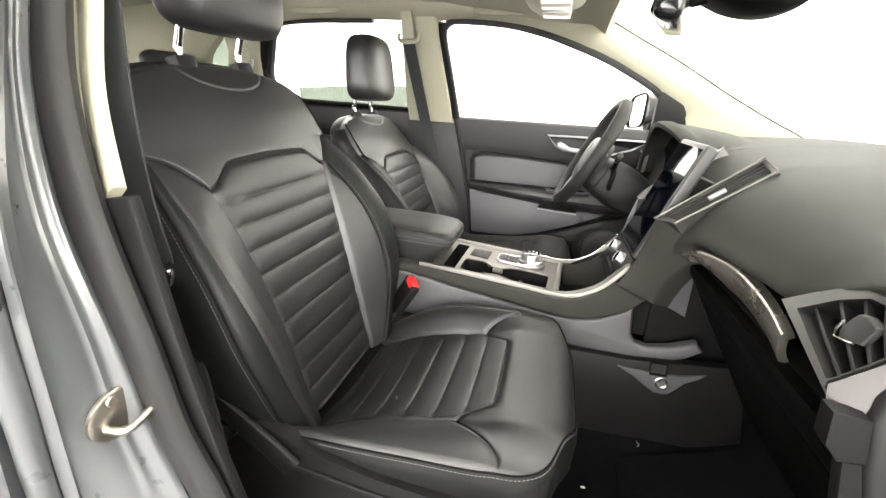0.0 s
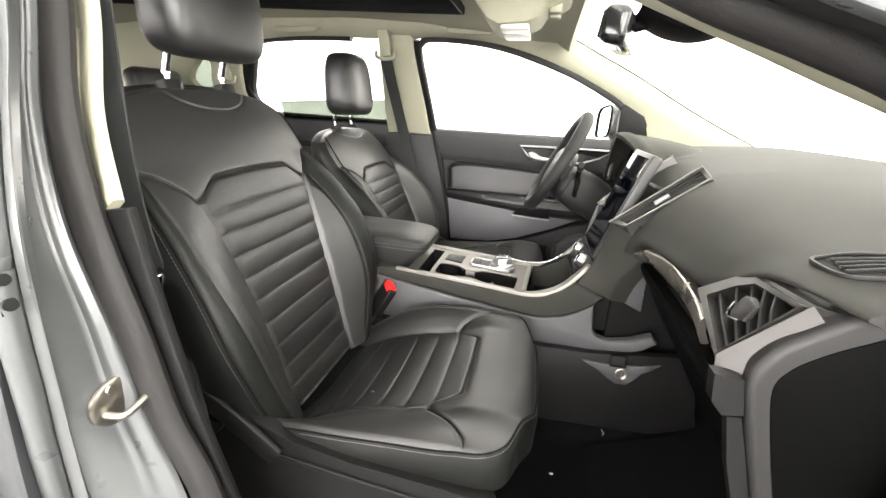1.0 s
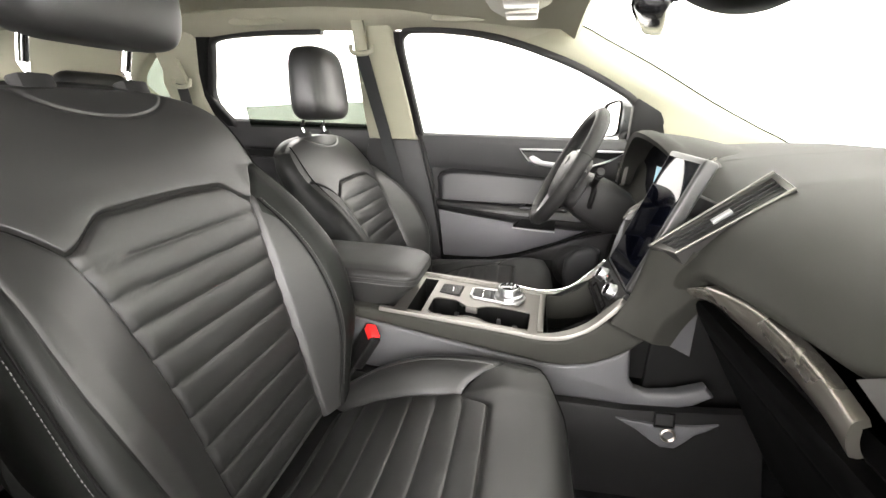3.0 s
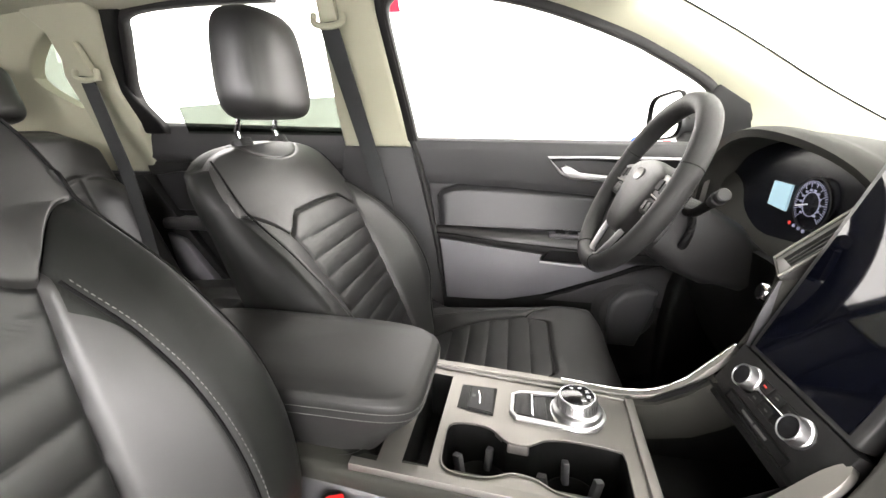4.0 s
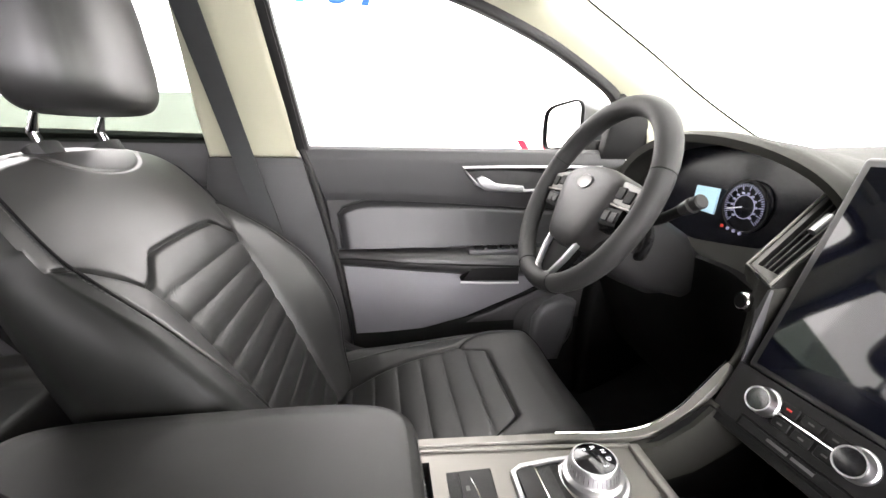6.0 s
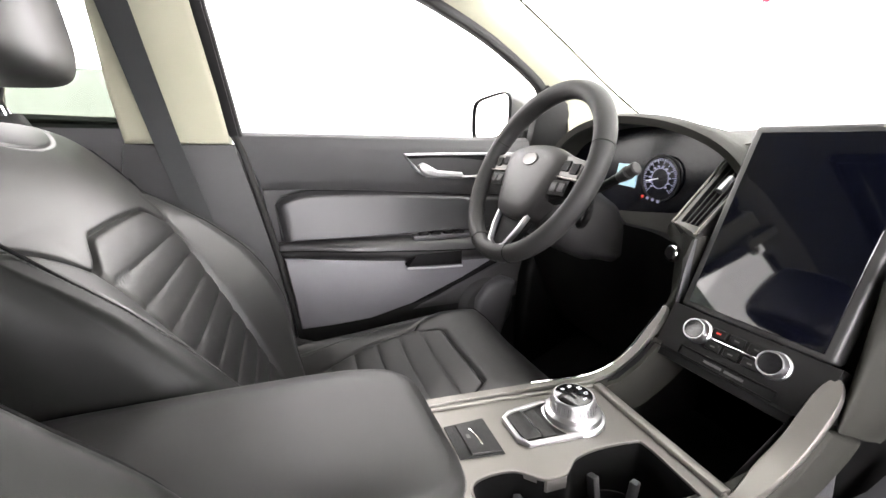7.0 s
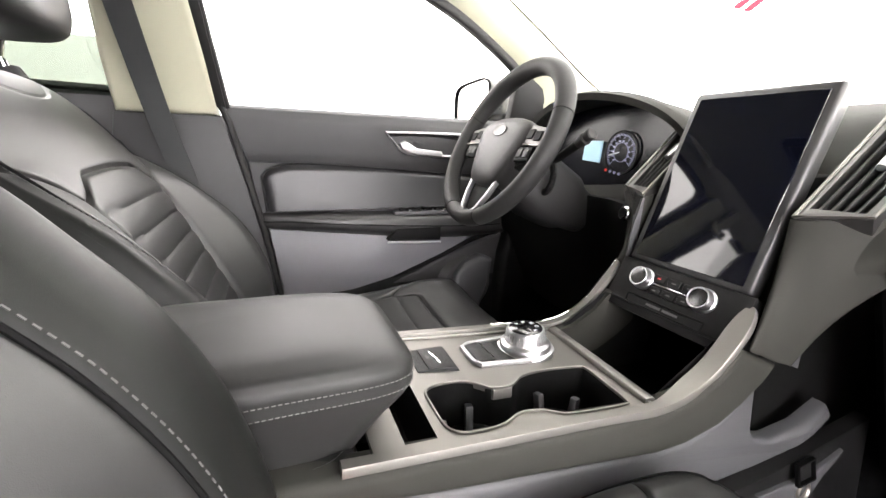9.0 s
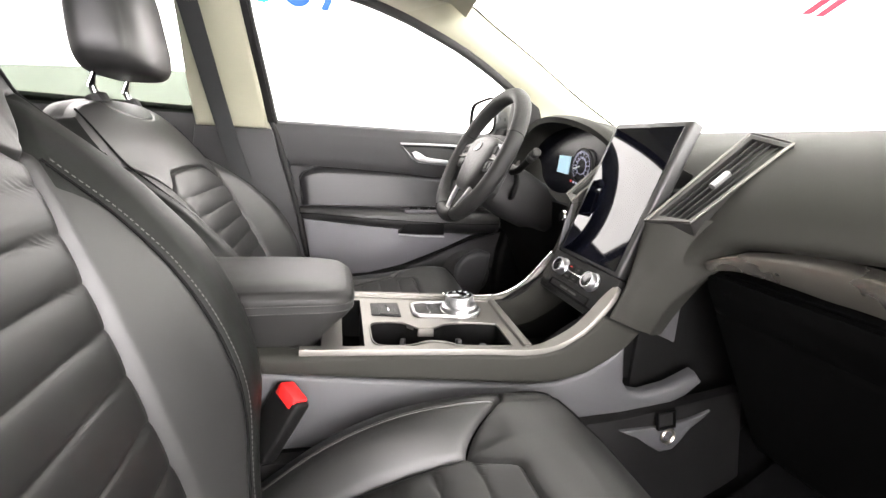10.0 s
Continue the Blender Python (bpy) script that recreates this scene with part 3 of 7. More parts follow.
    rows = []
    for grow, zz in ((0.0, None), (0.004, -0.010), (0.006, -0.026), (0.004, -0.046), (-0.012, -0.058), (-0.08, -0.062)):
        row = []
        for x, y, z in ring:
            cx, cy = x - 0.2, y
            ln = math.hypot(cx, cy)
            z1 = z if zz is None else min(z - 0.004, z + zz) if zz > -0.03 else lerp(z + zz, -0.022 + zz, 0.6)
            row.append(bm.verts.new(C(x + grow * cx / ln, y + grow * cy / ln, z1)))
        rows.append(row)
    for r, q in zip(rows, rows[1:]):
        for i in range(len(ring) - 1):
            bm.faces.new((r[i], r[i + 1], q[i + 1], q[i]))
    part("cushion_side", bm, LEATHER_SIDE, cush, "smooth black vinyl cushion side", angle=50)
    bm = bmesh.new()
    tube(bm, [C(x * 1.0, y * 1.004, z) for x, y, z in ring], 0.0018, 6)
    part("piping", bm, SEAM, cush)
    bm = bmesh.new()
    stitches(bm, [C(0.2 + (x - 0.2) * 1.006, y * 1.014, z - 0.005) for x, y, z in ring[10:-10]], 0.0060, 0.0036, 0.0007)
    part("edge_stitching", bm, STITCH, cush, "pale edge stitching", doubles=False, kind="stuff")

    # plastic side shields, recliner lever, height lever, rails
    for sd in (-1, 1):
        bm = bmesh.new()
        y0 = sd * (0.214 if sd == outboard else 0.243)
        up_ = 0.045 if sd == outboard else 0.0
        loop = [C(x, y0, z) for x, z in ((-0.13, -0.03), (-0.06, -0.03), (0.0, -0.018 + up_), (0.085, -0.052 + up_), (0.20, -0.070 + up_), (0.34, -0.078 + up_), (0.43, -0.088 + up_), (0.45, -0.115), (0.43, -0.155), (0.30, -0.175), (0.0, -0.175), (-0.12, -0.14), (-0.15, -0.05))]
        prism(bm, loop, (0, sd * 0.028, 0), 0.006)
        part("side_shield", bm, PLASTIC, root, "grained black plastic seat side shield")
        bm = bmesh.new()
        box(bm, C(-0.10, sd * 0.18 - 0.02, -0.28), C(0.42, sd * 0.18 + 0.02, -0.235), 0.005)
        box(bm, C(-0.05, sd * 0.18 - 0.01, -0.24), C(0.02, sd * 0.18 + 0.01, -0.10), 0.003)
        box(bm, C(0.28, sd * 0.18 - 0.01, -0.24), C(0.35, sd * 0.18 + 0.01, -0.10), 0.003)
        part("seat_rail", bm, DARK, root)
    bm = bmesh.new()
    sd = outboard
    path = spline([C(-0.085, sd * 0.250, 0.068), C(-0.02, sd * 0.252, 0.030), C(0.066, sd * 0.252, -0.036)], 8)
    sweep(bm, path, rect(0.012, 0.038, 0.005))
    part("recliner_lever", bm, PLASTIC, root, "black plastic recliner lever")
    # ledge line and switch recess of the outer shield
    bm = bmesh.new()
    sweep(bm, spline([C(0.06, sd * 0.244, -0.040), C(0.16, sd * 0.245, -0.050), C(0.30, sd * 0.245, -0.064), C(0.42, sd * 0.244, -0.078)], 6), rect(0.006, 0.010, 0.002))
    part("shield_ledge", bm, PLASTIC, root)
    bm = bmesh.new()
    prism(bm, [C(x, sd * 0.2425, z) for x, z in ((0.20, -0.105), (0.30, -0.112), (0.30, -0.140), (0.20, -0.135))], (0, sd * 0.003, 0), 0.001)
    part("switch_recess", bm, DARK, root, "dark seat switch recess")
    bm = bmesh.new()
    box(bm, C(-0.10, -0.20, -0.16), C(0.41, 0.20, -0.072), 0.02)
    part("seat_pan", bm, DARK, root)
    return root


DRIVER = build_seat(0.385, 0.262, 0.655, 27.0, "black leather driver seat, reclined, with ribbed insert and headrest", 1, 2, 0.0, 0.003, 0.0, 0.034)
PASSENGER = build_seat(-0.385, 0.245, 0.690, 17.5, "black leather passenger seat beside the open door, with ribbed insert", -1, -3, 0.022, 0.004, 0.012, 0.026)


# ---- car shell ----
def side_y(z):
    """The inner face of the upper body side above the belt line."""
    return 0.745 - 0.463 * (z - 1.10)


def side(x, z, out=0.0, sgn=1):
    return V(x, sgn * (side_y(z) + out), z)


def slab(name, pts, thick, mat, parent, sgn=1, out=0.0, bevel=0.006, label="", **k):
    """A trim plate on the upper body side, from (x, z) points."""
    bm = bmesh.new()
    prism(bm, [side(x, z, out, sgn) for x, z in pts], (0, sgn * thick, 0), bevel)
    return part(name, bm, mat, parent, label, **k)


FRONT_WINDOW = [(0.214, 1.122), (0.190, 1.300), (0.176, 1.415), (0.190, 1.453), (0.238, 1.466), (0.409, 1.456), (0.562, 1.426), (0.735, 1.371), (0.850, 1.322), (0.955, 1.268), (0.985, 1.240), (0.985, 1.122)]
REAR_WINDOW = [(-0.004, 1.148), (0.002, 1.260), (-0.010, 1.350), (-0.040, 1.437), (-0.105, 1.466), (-0.355, 1.464), (-0.535, 1.448), (-0.575, 1.400), (-0.612, 1.332), (-0.645, 1.270), (-0.652, 1.220), (-0.640, 1.168), (-0.290, 1.154)]


def build_side(sgn):
    # centre pillar
    root = thing("pillar_trim", (0.1, sgn * 0.75, 0.5), "cream upper and black lower centre pillar trim", "pillar trim", kind="structure")
    bm = bmesh.new()
    prism(bm, [side(x, z, 0.0, sgn) for x, z in ((0.0, 1.10), (0.200, 1.10), (0.190, 1.20), (0.172, 1.33), (0.160, 1.43), (0.155, 1.50), (0.02, 1.50), (0.012, 1.42), (0.006, 1.30), (0.0, 1.20))], (0, sgn * 0.05, 0), 0.012, 3) if sgn > 0 else prism(bm, [side(x, z, 0.0, -1) for x, z in ((-0.02, 1.10), (0.20, 1.10), (0.15, 1.20), (0.10, 1.33), (0.06, 1.42), (0.03, 1.50), (-0.05, 1.50), (-0.03, 1.3))], (0, -0.012, 0), 0.004)
    part("upper_trim", bm, CREAM_PLASTIC, root, "cream plastic upper pillar trim")
    bm = bmesh.new()
    if sgn < 0:
        prism(bm, [V(x, -0.715, z) for x, z in ((-0.005, 1.098), (0.165, 1.098), (0.19, 0.80), (0.21, 0.45), (-0.10, 0.45), (-0.06, 0.80))], (0, -0.025, 0), 0.004)
    else:
        prism(bm, [V(x, sgn * y, z) for x, y, z in ((-0.005, 0.752, 1.1005), (0.206, 0.752, 1.1005), (0.244, 0.757, 0.95), (0.276, 0.765, 0.80), (0.302, 0.77, 0.62), (0.318, 0.77, 0.45), (-0.10, 0.77, 0.45), (-0.06, 0.765, 0.80), (-0.03, 0.755, 0.95))], (0, sgn * 0.06, 0), 0.008)
    part("lower_trim", bm, DOOR_SOFT, root, "grained black plastic lower pillar trim")
    # roof rail above the windows and the windscreen pillar
    a = [(0.980, 0.705, 1.245), (0.955, 0.697, 1.268), (0.850, 0.674, 1.322), (0.735, 0.650, 1.371), (0.562, 0.625, 1.426), (0.409, 0.611, 1.456), (0.238, 0.606, 1.466), (0.10, 0.600, 1.462), (-0.105, 0.606, 1.466), (-0.355, 0.607, 1.464), (-0.535, 0.615, 1.448), (-0.75, 0.615, 1.445), (-1.0, 0.61, 1.43)]
    b = [(1.36, 0.694, 1.180), (1.20, 0.682, 1.258), (1.02, 0.658, 1.353), (0.861, 0.626, 1.426), (0.735, 0.590, 1.478), (0.56, 0.545, 1.504), (0.35, 0.52, 1.518), (0.10, 0.52, 1.522), (-0.105, 0.52, 1.522), (-0.355, 0.52, 1.520), (-0.535, 0.52, 1.512), (-0.75, 0.52, 1.505), (-1.0, 0.52, 1.49)]
    if sgn > 0:     # the driver side leaves room for the sail panel of the mirror
        a = [(1.105, 0.735, 1.105), (1.088, 0.722, 1.165), (1.060, 0.710, 1.212), (0.978, 0.698, 1.262)] + a[2:]
    else:
        a = [(1.05, 0.735, 1.105), (1.02, 0.722, 1.170)] + a
    b = [(1.52, 0.715, 1.100), (1.45, 0.700, 1.140)] + b
    sa, sb = spline(a, 4), spline(b, 4)

    def rail(u, w, lo, hi):
        i = lo + u * (hi - lo)
        k = min(int(i), len(sa) - 2)
        p, q = sa[k].lerp(sa[k + 1], i - k), sb[k].lerp(sb[k + 1], i - k)
        r = p.lerp(q, w)
        bulge = 0.012 * math.sin(math.pi * w)
        return V(r.x, sgn * (r.y - bulge), r.z - bulge * 0.4)
    for nm, lo, hi, mt, lb in (("windscreen_pillar", 0, 24, CREAM_PLASTIC, "cream plastic windscreen pillar trim"), ("roof_rail", 24, len(sa) - 1, CREAM, "cream fabric roof edge")):
        bm = bmesh.new()
        patch(bm, lambda u, w: rail(u, w, lo, hi), 60, 10)
        bmesh.ops.recalc_face_normals(bm, faces=bm.faces)
        if sum(f.normal.y * sgn for f in bm.faces) > 0:
            bmesh.ops.reverse_faces(bm, faces=bm.faces)
        bmesh.ops.solidify(bm, geom=list(bm.faces), thickness=0.02)
        part(nm, bm, mt, root, lb, angle=60)
    bm = bmesh.new()
    tube(bm, [V(p.x, sgn * p.y, p.z + 0.001) for p in sb[2:25]], 0.0026, 6)
    part("glass_seal", bm, RUBBER, root, "thin black windscreen seal")
    # rear pillar
    bm = bmesh.new()
    prism(bm, [side(x, z, -0.005, sgn) for x, z in ((-0.665, 1.165), (-0.672, 1.25), (-0.650, 1.33), (-0.60, 1.44), (-0.62, 1.48), (-0.86, 1.48), (-0.80, 1.40), (-0.805, 1.34), (-0.83, 1.30), (-0.84, 1.16), (-0.83, 1.0), (-0.70, 1.0))], (0, sgn * 0.04, 0), 0.012, 3)
    part("rear_pillar", bm, CREAM_PLASTIC, root, "cream plastic rear pillar trim")
    bm = bmesh.new()
    prism(bm, [side(x, z, 0.0, sgn) for x, z in ((-0.82, 1.0), (-0.82, 1.206), (-0.85, 1.210), (-0.90, 1.240), (-0.935, 1.268), (-0.948, 1.292), (-0.938, 1.312), (-0.912, 1.338), (-0.881, 1.360), (-0.845, 1.385), (-0.813, 1.401), (-0.79, 1.402), (-0.79, 1.52), (-1.66, 1.52), (-1.66, 1.0))], (0, sgn * 0.04, 0), 0.006, 2)
    part("quarter_panel", bm, CREAM_PLASTIC, root, "cream plastic quarter trim")
    bm = bmesh.new()
    prism(bm, [V(x, sgn * y, z) for x, y, z in ((-0.70, 0.72, 1.0), (-1.65, 0.72, 1.0), (-1.65, 0.76, 0.35), (-0.45, 0.76, 0.35), (-0.45, 0.76, 0.60), (-0.55, 0.75, 0.75))], (0, sgn * 0.04, 0), 0.008)
    part("wheel_arch_trim", bm, PLASTIC, root, "black plastic wheel arch trim")
    # quarter glass
    bm = bmesh.new()
    prism(bm, [side(x, z, 0.045, sgn) for x, z in ((-0.79, 1.18), (-0.79, 1.43), (-0.99, 1.43), (-0.99, 1.18))], (0, sgn * 0.004, 0))
    ob = part("quarter_glass", bm, PRIVACY, root, "green tinted quarter glass")
    ob.visible_shadow = False
    # outer skin of the car body, which shuts out the light
    bm = bmesh.new()
    prism(bm, [V(x, sgn * y, z) for x, y, z in ((-2.0, 0.90, 0.35), (1.05 if sgn > 0 else 0.16, 0.90, 0.35), (1.05 if sgn > 0 else 0.16, 0.895, 0.80), (1.05 if sgn > 0 else 0.16, 0.865, 1.03), (1.05 if sgn > 0 else 0.15, 0.83, 1.09), (-2.0, 0.83, 1.12))], (0, -sgn * 0.02, 0), 0.01)
    part("body_side", bm, PAINT, root, "dark grey metallic painted body side")


build_side(1)
build_side(-1)


def build_floor():
    bm = bmesh.new()
    prof = [(-1.7, 0.42), (-0.45, 0.42), (-0.30, 0.37), (0.2, 0.37), (0.80, 0.37), (0.95, 0.40), (1.18, 0.52), (1.30, 0.75), (1.34, 1.05)]
    pts = spline([(x, 0, z) for x, z in prof], 6)

    def fl(a, b):
        i = a * (len(pts) - 1)
        k = min(int(i), len(pts) - 2)
        p = pts[k].lerp(pts[k + 1], i - k)
        y = lerp(-0.80, 0.80, b)
        tunnel = 0.10 * math.exp(-(y / 0.13) ** 4)
        return V(p.x, y, p.z + tunnel * (1 - smooth((p.x - 0.9) / 0.3)))
    patch(bm, fl, 60, 40)
    solid(bm, 0.03)
    part("floor", bm, CARPET, None, "black carpeted car floor", kind="structure", cat="floor", angle=60)
    # floor mat of the passenger side
    root = thing("floor_mat", (0.8, -0.4, 0.38), "worn black carpet floor mat in the passenger footwell", "floor mat")
    bm = bmesh.new()
    patch(bm, lambda a, b: fl(lerp(0.545, 0.80, a), lerp(0.06, 0.39, b)) + V(0, 0, 0.010 + 0.004 * noise.noise(V(a * 6, b * 6, 0))), 40, 40)
    solid(bm, 0.008)
    part("mat", bm, CARPET, root, angle=60)
    # sills
    for sgn in (-1, 1):
        bm = bmesh.new()
        sweep(bm, [V(-0.4, sgn * 0.80, 0.43), V(1.05, sgn * 0.80, 0.43)], rect(0.13, 0.11, 0.03))
        part("sill_trim", bm, PLASTIC, None, "black plastic door sill trim", kind="structure", cat="trim")
    bm = bmesh.new()
    box(bm, (-1.72, -0.85, 0.35), (-1.66, 0.85, 1.05), 0.01)
    box(bm, (-1.72, -0.85, 1.42), (-1.60, 0.85, 1.62), 0.01)
    for sgn in (-1, 1):
        box(bm, (-1.715, min(sgn * 0.58, sgn * 0.85), 1.04), (-1.662, max(sgn * 0.58, sgn * 0.85), 1.43), 0.01)
    part("wall_rear", bm, CREAM_PLASTIC, None, "cream tailgate trim", kind="structure", cat="wall")
    bm = bmesh.new()
    box(bm, (1.30, -0.85, 0.35), (1.36, 0.85, 1.03), 0.0)
    part("wall_front", bm, DARK, None, "black firewall below the windscreen", kind="structure", cat="wall")


build_floor()


def build_ceiling():
    SR = (-0.95, 0.405, 0.30)      # sunroof: rear, front, half width

    def roof(x, y):
        t = smooth((x + 0.2) / 0.95)
        z = lerp(1.555, 1.492, t ** 1.6)
        return z - 0.12 * (abs(y) / 0.55) ** 3 * 0.30 - 0.05 * smooth((-0.9 - x) / 0.8)
    xs = [-1.62, -1.3, -1.1, SR[0], -0.7, -0.4, -0.1, 0.2, SR[1], 0.5, 0.60, 0.70, 0.745]
    ys = [-0.565, -0.50, -0.42, -0.36, -SR[2], -0.2, -0.1, 0, 0.1, 0.2, SR[2], 0.36, 0.42, 0.50, 0.565]
    bm = bmesh.new()
    g = [[bm.verts.new((x, y, roof(x, y) - (0.028 if x > 0.74 else 0))) for y in ys] for x in xs]
    for i in range(len(xs) - 1):
        for j in range(len(ys) - 1):
            xm, ym = (xs[i] + xs[i + 1]) / 2, (ys[j] + ys[j + 1]) / 2
            if SR[0] < xm < SR[1] and abs(ym) < SR[2]:
                continue
            bm.faces.new((g[i][j], g[i + 1][j], g[i + 1][j + 1], g[i][j + 1]))
    bmesh.ops.recalc_face_normals(bm, faces=bm.faces)
    if sum(f.normal.z for f in bm.faces) > 0:
        bmesh.ops.reverse_faces(bm, faces=bm.faces)
    bmesh.ops.solidify(bm, geom=list(bm.faces), thickness=0.03)
    part("ceiling", bm, CREAM, None, "cream fabric headliner", kind="structure", cat="ceiling", angle=60)
    root = thing("sunroof", (-0.25, 0, 1.56), "dark closed glass sunroof in the cream headliner", "sunroof")
    bm = bmesh.new()
    box(bm, (SR[0] - 0.02, -SR[2] - 0.02, 1.568), (SR[1] + 0.02, SR[2] + 0.02, 1.58))
    part("panel", bm, GLOSS, root, "dark tinted glass panel")
    bm = bmesh.new()
    loop = [(SR[1], -SR[2]), (SR[1], SR[2]), (SR[0], SR[2]), (SR[0], -SR[2])]
    sweep(bm, [V(x, y, roof(x, y) + 0.002) for x, y in loop], rect(0.02, 0.05, 0.006), closed=True)
    part("frame", bm, DARK, root, "black rubber sunroof frame")
    # car roof skin
    bm = bmesh.new()
    patch(bm, lambda a, b: V(lerp(-1.75, 0.74, a), lerp(-0.66, 0.66, b), 1.625 - 0.09 * smooth((a - 0.75) / 0.25) - 0.25 * abs(b - 0.5) ** 2.5), 20, 16)
    solid(bm, 0.012)
    part("roof", bm, PAINT, None, "dark grey painted roof", kind="structure", cat="roof")


build_ceiling()


def build_grab_handle(x0, x1, sgn):
    root = thing("grab_handle", ((x0 + x1) / 2, sgn * 0.56, 1.50), "folded cream plastic grab handle under the roof edge", "grab handle", "grab handles")
    bm = bmesh.new()
    path = spline([V(x0, sgn * 0.565, 1.500), V(x0 + 0.02, sgn * 0.545, 1.488), V((x0 + x1) / 2, sgn * 0.540, 1.484), V(x1 - 0.02, sgn * 0.545, 1.488), V(x1, sgn * 0.565, 1.500)], 6)
    sweep(bm, path, rect(0.018, 0.022, 0.006))
    part("grip", bm, CREAM_PLASTIC, root)
    for x in (x0, x1):
        bm = bmesh.new()
        box(bm, (x - 0.018, sgn * 0.562 - 0.016, 1.488), (x + 0.018, sgn * 0.562 + 0.016, 1.512), 0.005)
        part("mount", bm, CREAM_PLASTIC, root)


build_grab_handle(-0.42, -0.22, 1)
build_grab_handle(0.30, 0.50, 1)


def build_windows():
    # windscreen
    bm = bmesh.new()

    def ws(a, b):
        y = lerp(-1, 1, a)
        bow = 0.07 * (1 - y * y)
        x = lerp(1.56, 0.735, b) + bow
        z = lerp(1.085, 1.470, b) + 0.018 * (1 - y * y)
        return V(x, y * lerp(0.745, 0.620, b), z + 0.012)
    patch(bm, ws, 24, 16)
    solid(bm, 0.004)
    ob = part("window_1", bm, GLASS, None, "clear curved windscreen glass", kind="structure", cat="window", angle=180)
    ob.visible_shadow = False
    bm = bmesh.new()
    sweep(bm, [ws(i / 24, 0) + V(-0.01, 0, 0.0) for i in range(25)], rect(0.05, 0.012, 0.003))
    part("windscreen_seal", bm, RUBBER, None, "black rubber windscreen seal", kind="structure", cat="trim")
    # cowl below the windscreen
    bm = bmesh.new()
    patch(bm, lambda a, b: ws(a, 0) + V(lerp(0.0, 0.10, b), 0, lerp(-0.02, -0.03, b) + 0.008 * math.sin(a * 90)), 60, 4)
    solid(bm, 0.01)
    part("cowl", bm, DARK, None, "black plastic cowl below the windscreen", kind="structure", cat="trim")
    # lowered rear door glass, its top edge still showing
    bm = bmesh.new()
    prism(bm, [side(x, z, 0.028) for x, z in ((-0.523, 1.211), (-0.30, 1.226), (0.03, 1.240), (0.03, 1.10), (-0.535, 1.10))], (0, 0.004, 0))
    ob = part("window_2", bm, PRIVACY, None, "half lowered green tinted rear door glass", kind="structure", cat="window")
    ob.visible_shadow = False


build_windows()


# ---- front door, driver side ----
def build_front_door():
    root = thing("door_1", (0.65, 0.80, 0.45), "closed front door with black panel, leather insert and lowered window", "car door", kind="structure")

    def wall(x, z):
        """Depth of the door lining."""
        if z > 1.0:
            return 0.780 - 0.20 * (z - 1.0)
        return 0.745 + 0.105 * (z - 0.65)

    def panel(name, pts, mat, proud=0.0, thick=0.03, bevel=0.005, label="", parent=root, seg=2):
        bm = bmesh.new()
        prism(bm, [V(x, wall(x, z) - proud, z) for x, z in pts], (0, thick + proud, 0), bevel, seg)
        return part(name, bm, mat, parent, label)
    # upper roll below the window
    bm = bmesh.new()
    prof = [(0.800, 1.122), (0.775, 1.124), (0.762, 1.116), (0.757, 1.095), (0.760, 1.060), (0.768, 1.010), (0.776, 0.990), (0.80, 0.985)]
    x0, x1 = 0.212, 1.06

    def up(a, b):
        i = b * (len(prof) - 1)
        k = min(int(i), len(prof) - 2)
        y, z = lerp(prof[k][0], prof[k + 1][0], i - k), lerp(prof[k][1], prof[k + 1][1], i - k)
        f = (1.122 - z) / 0.137
        xa = x0 + 0.045 * f
        x = lerp(xa, x1, a)
        zz = z - 0.030 * f * smooth((x - 0.3) / 0.7) + 0.004 * (1 - a)
        return V(x, y - 0.004 * math.sin(a * 3), zz)
    patch(bm, up, 40, 28)
    solid(bm, 0.01)
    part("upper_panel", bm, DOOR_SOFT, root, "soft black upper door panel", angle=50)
    panel("backing", ((0.255, 1.02), (1.06, 1.0), (1.06, 0.45), (0.32, 0.45), (0.29, 0.80)), PLASTIC, -0.012, 0.02, 0.0)
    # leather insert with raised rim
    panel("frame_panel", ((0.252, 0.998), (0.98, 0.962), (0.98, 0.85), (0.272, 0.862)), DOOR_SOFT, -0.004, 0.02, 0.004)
    bm = bmesh.new()

    def skin(a, b):
        x = lerp(0.288, 0.95, a)
        top = curve(((0.288, 0.950), (0.300, 0.968), (0.345, 0.982), (0.42, 0.984), (0.60, 0.976), (0.80, 0.962), (0.95, 0.950)), x)
        z = lerp(0.868, top, b)
        rim = 0.010 * (1 - smooth(min(x - 0.288, 0.95 - x, (top - z)) / 0.012))
        return V(x + 0.010 * (1 - b) * (1 - a), 0.768 + 0.115 * (z - 0.93) + 0.045 * max(0, x - 0.45) ** 1.6 + 0.022 * (1 - b) ** 3 * -0.3 + rim, z)
    patch(bm, skin, 80, 30)
    solid(bm, 0.006)
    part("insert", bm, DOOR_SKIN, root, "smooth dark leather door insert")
    bm = bmesh.new()
    tube(bm, [V(x, 0.7765 + 0.115 * (z - 0.93), z) for x, z in [(0.290, 0.868), (0.281, 0.957), (0.294, 0.974), (0.343, 0.989), (0.42, 0.991), (0.60, 0.983), (0.80, 0.969), (0.95, 0.957)]], 0.004, 8)
    part("insert_rim", bm, PLASTIC, root)
    # armrest
    bm = bmesh.new()

    def arm(a, b):
        x = lerp(0.270, 0.98, a)
        th = 2 * math.pi * b
        dp = 0.026 + 0.042 * smooth((x - 0.27) / 0.22)
        hz = lerp(0.026, 0.042, smooth((x - 0.3) / 0.5))
        zc = lerp(0.838, 0.812, smooth((x - 0.27) / 0.6))
        cy, cz = math.cos(th), math.sin(th)
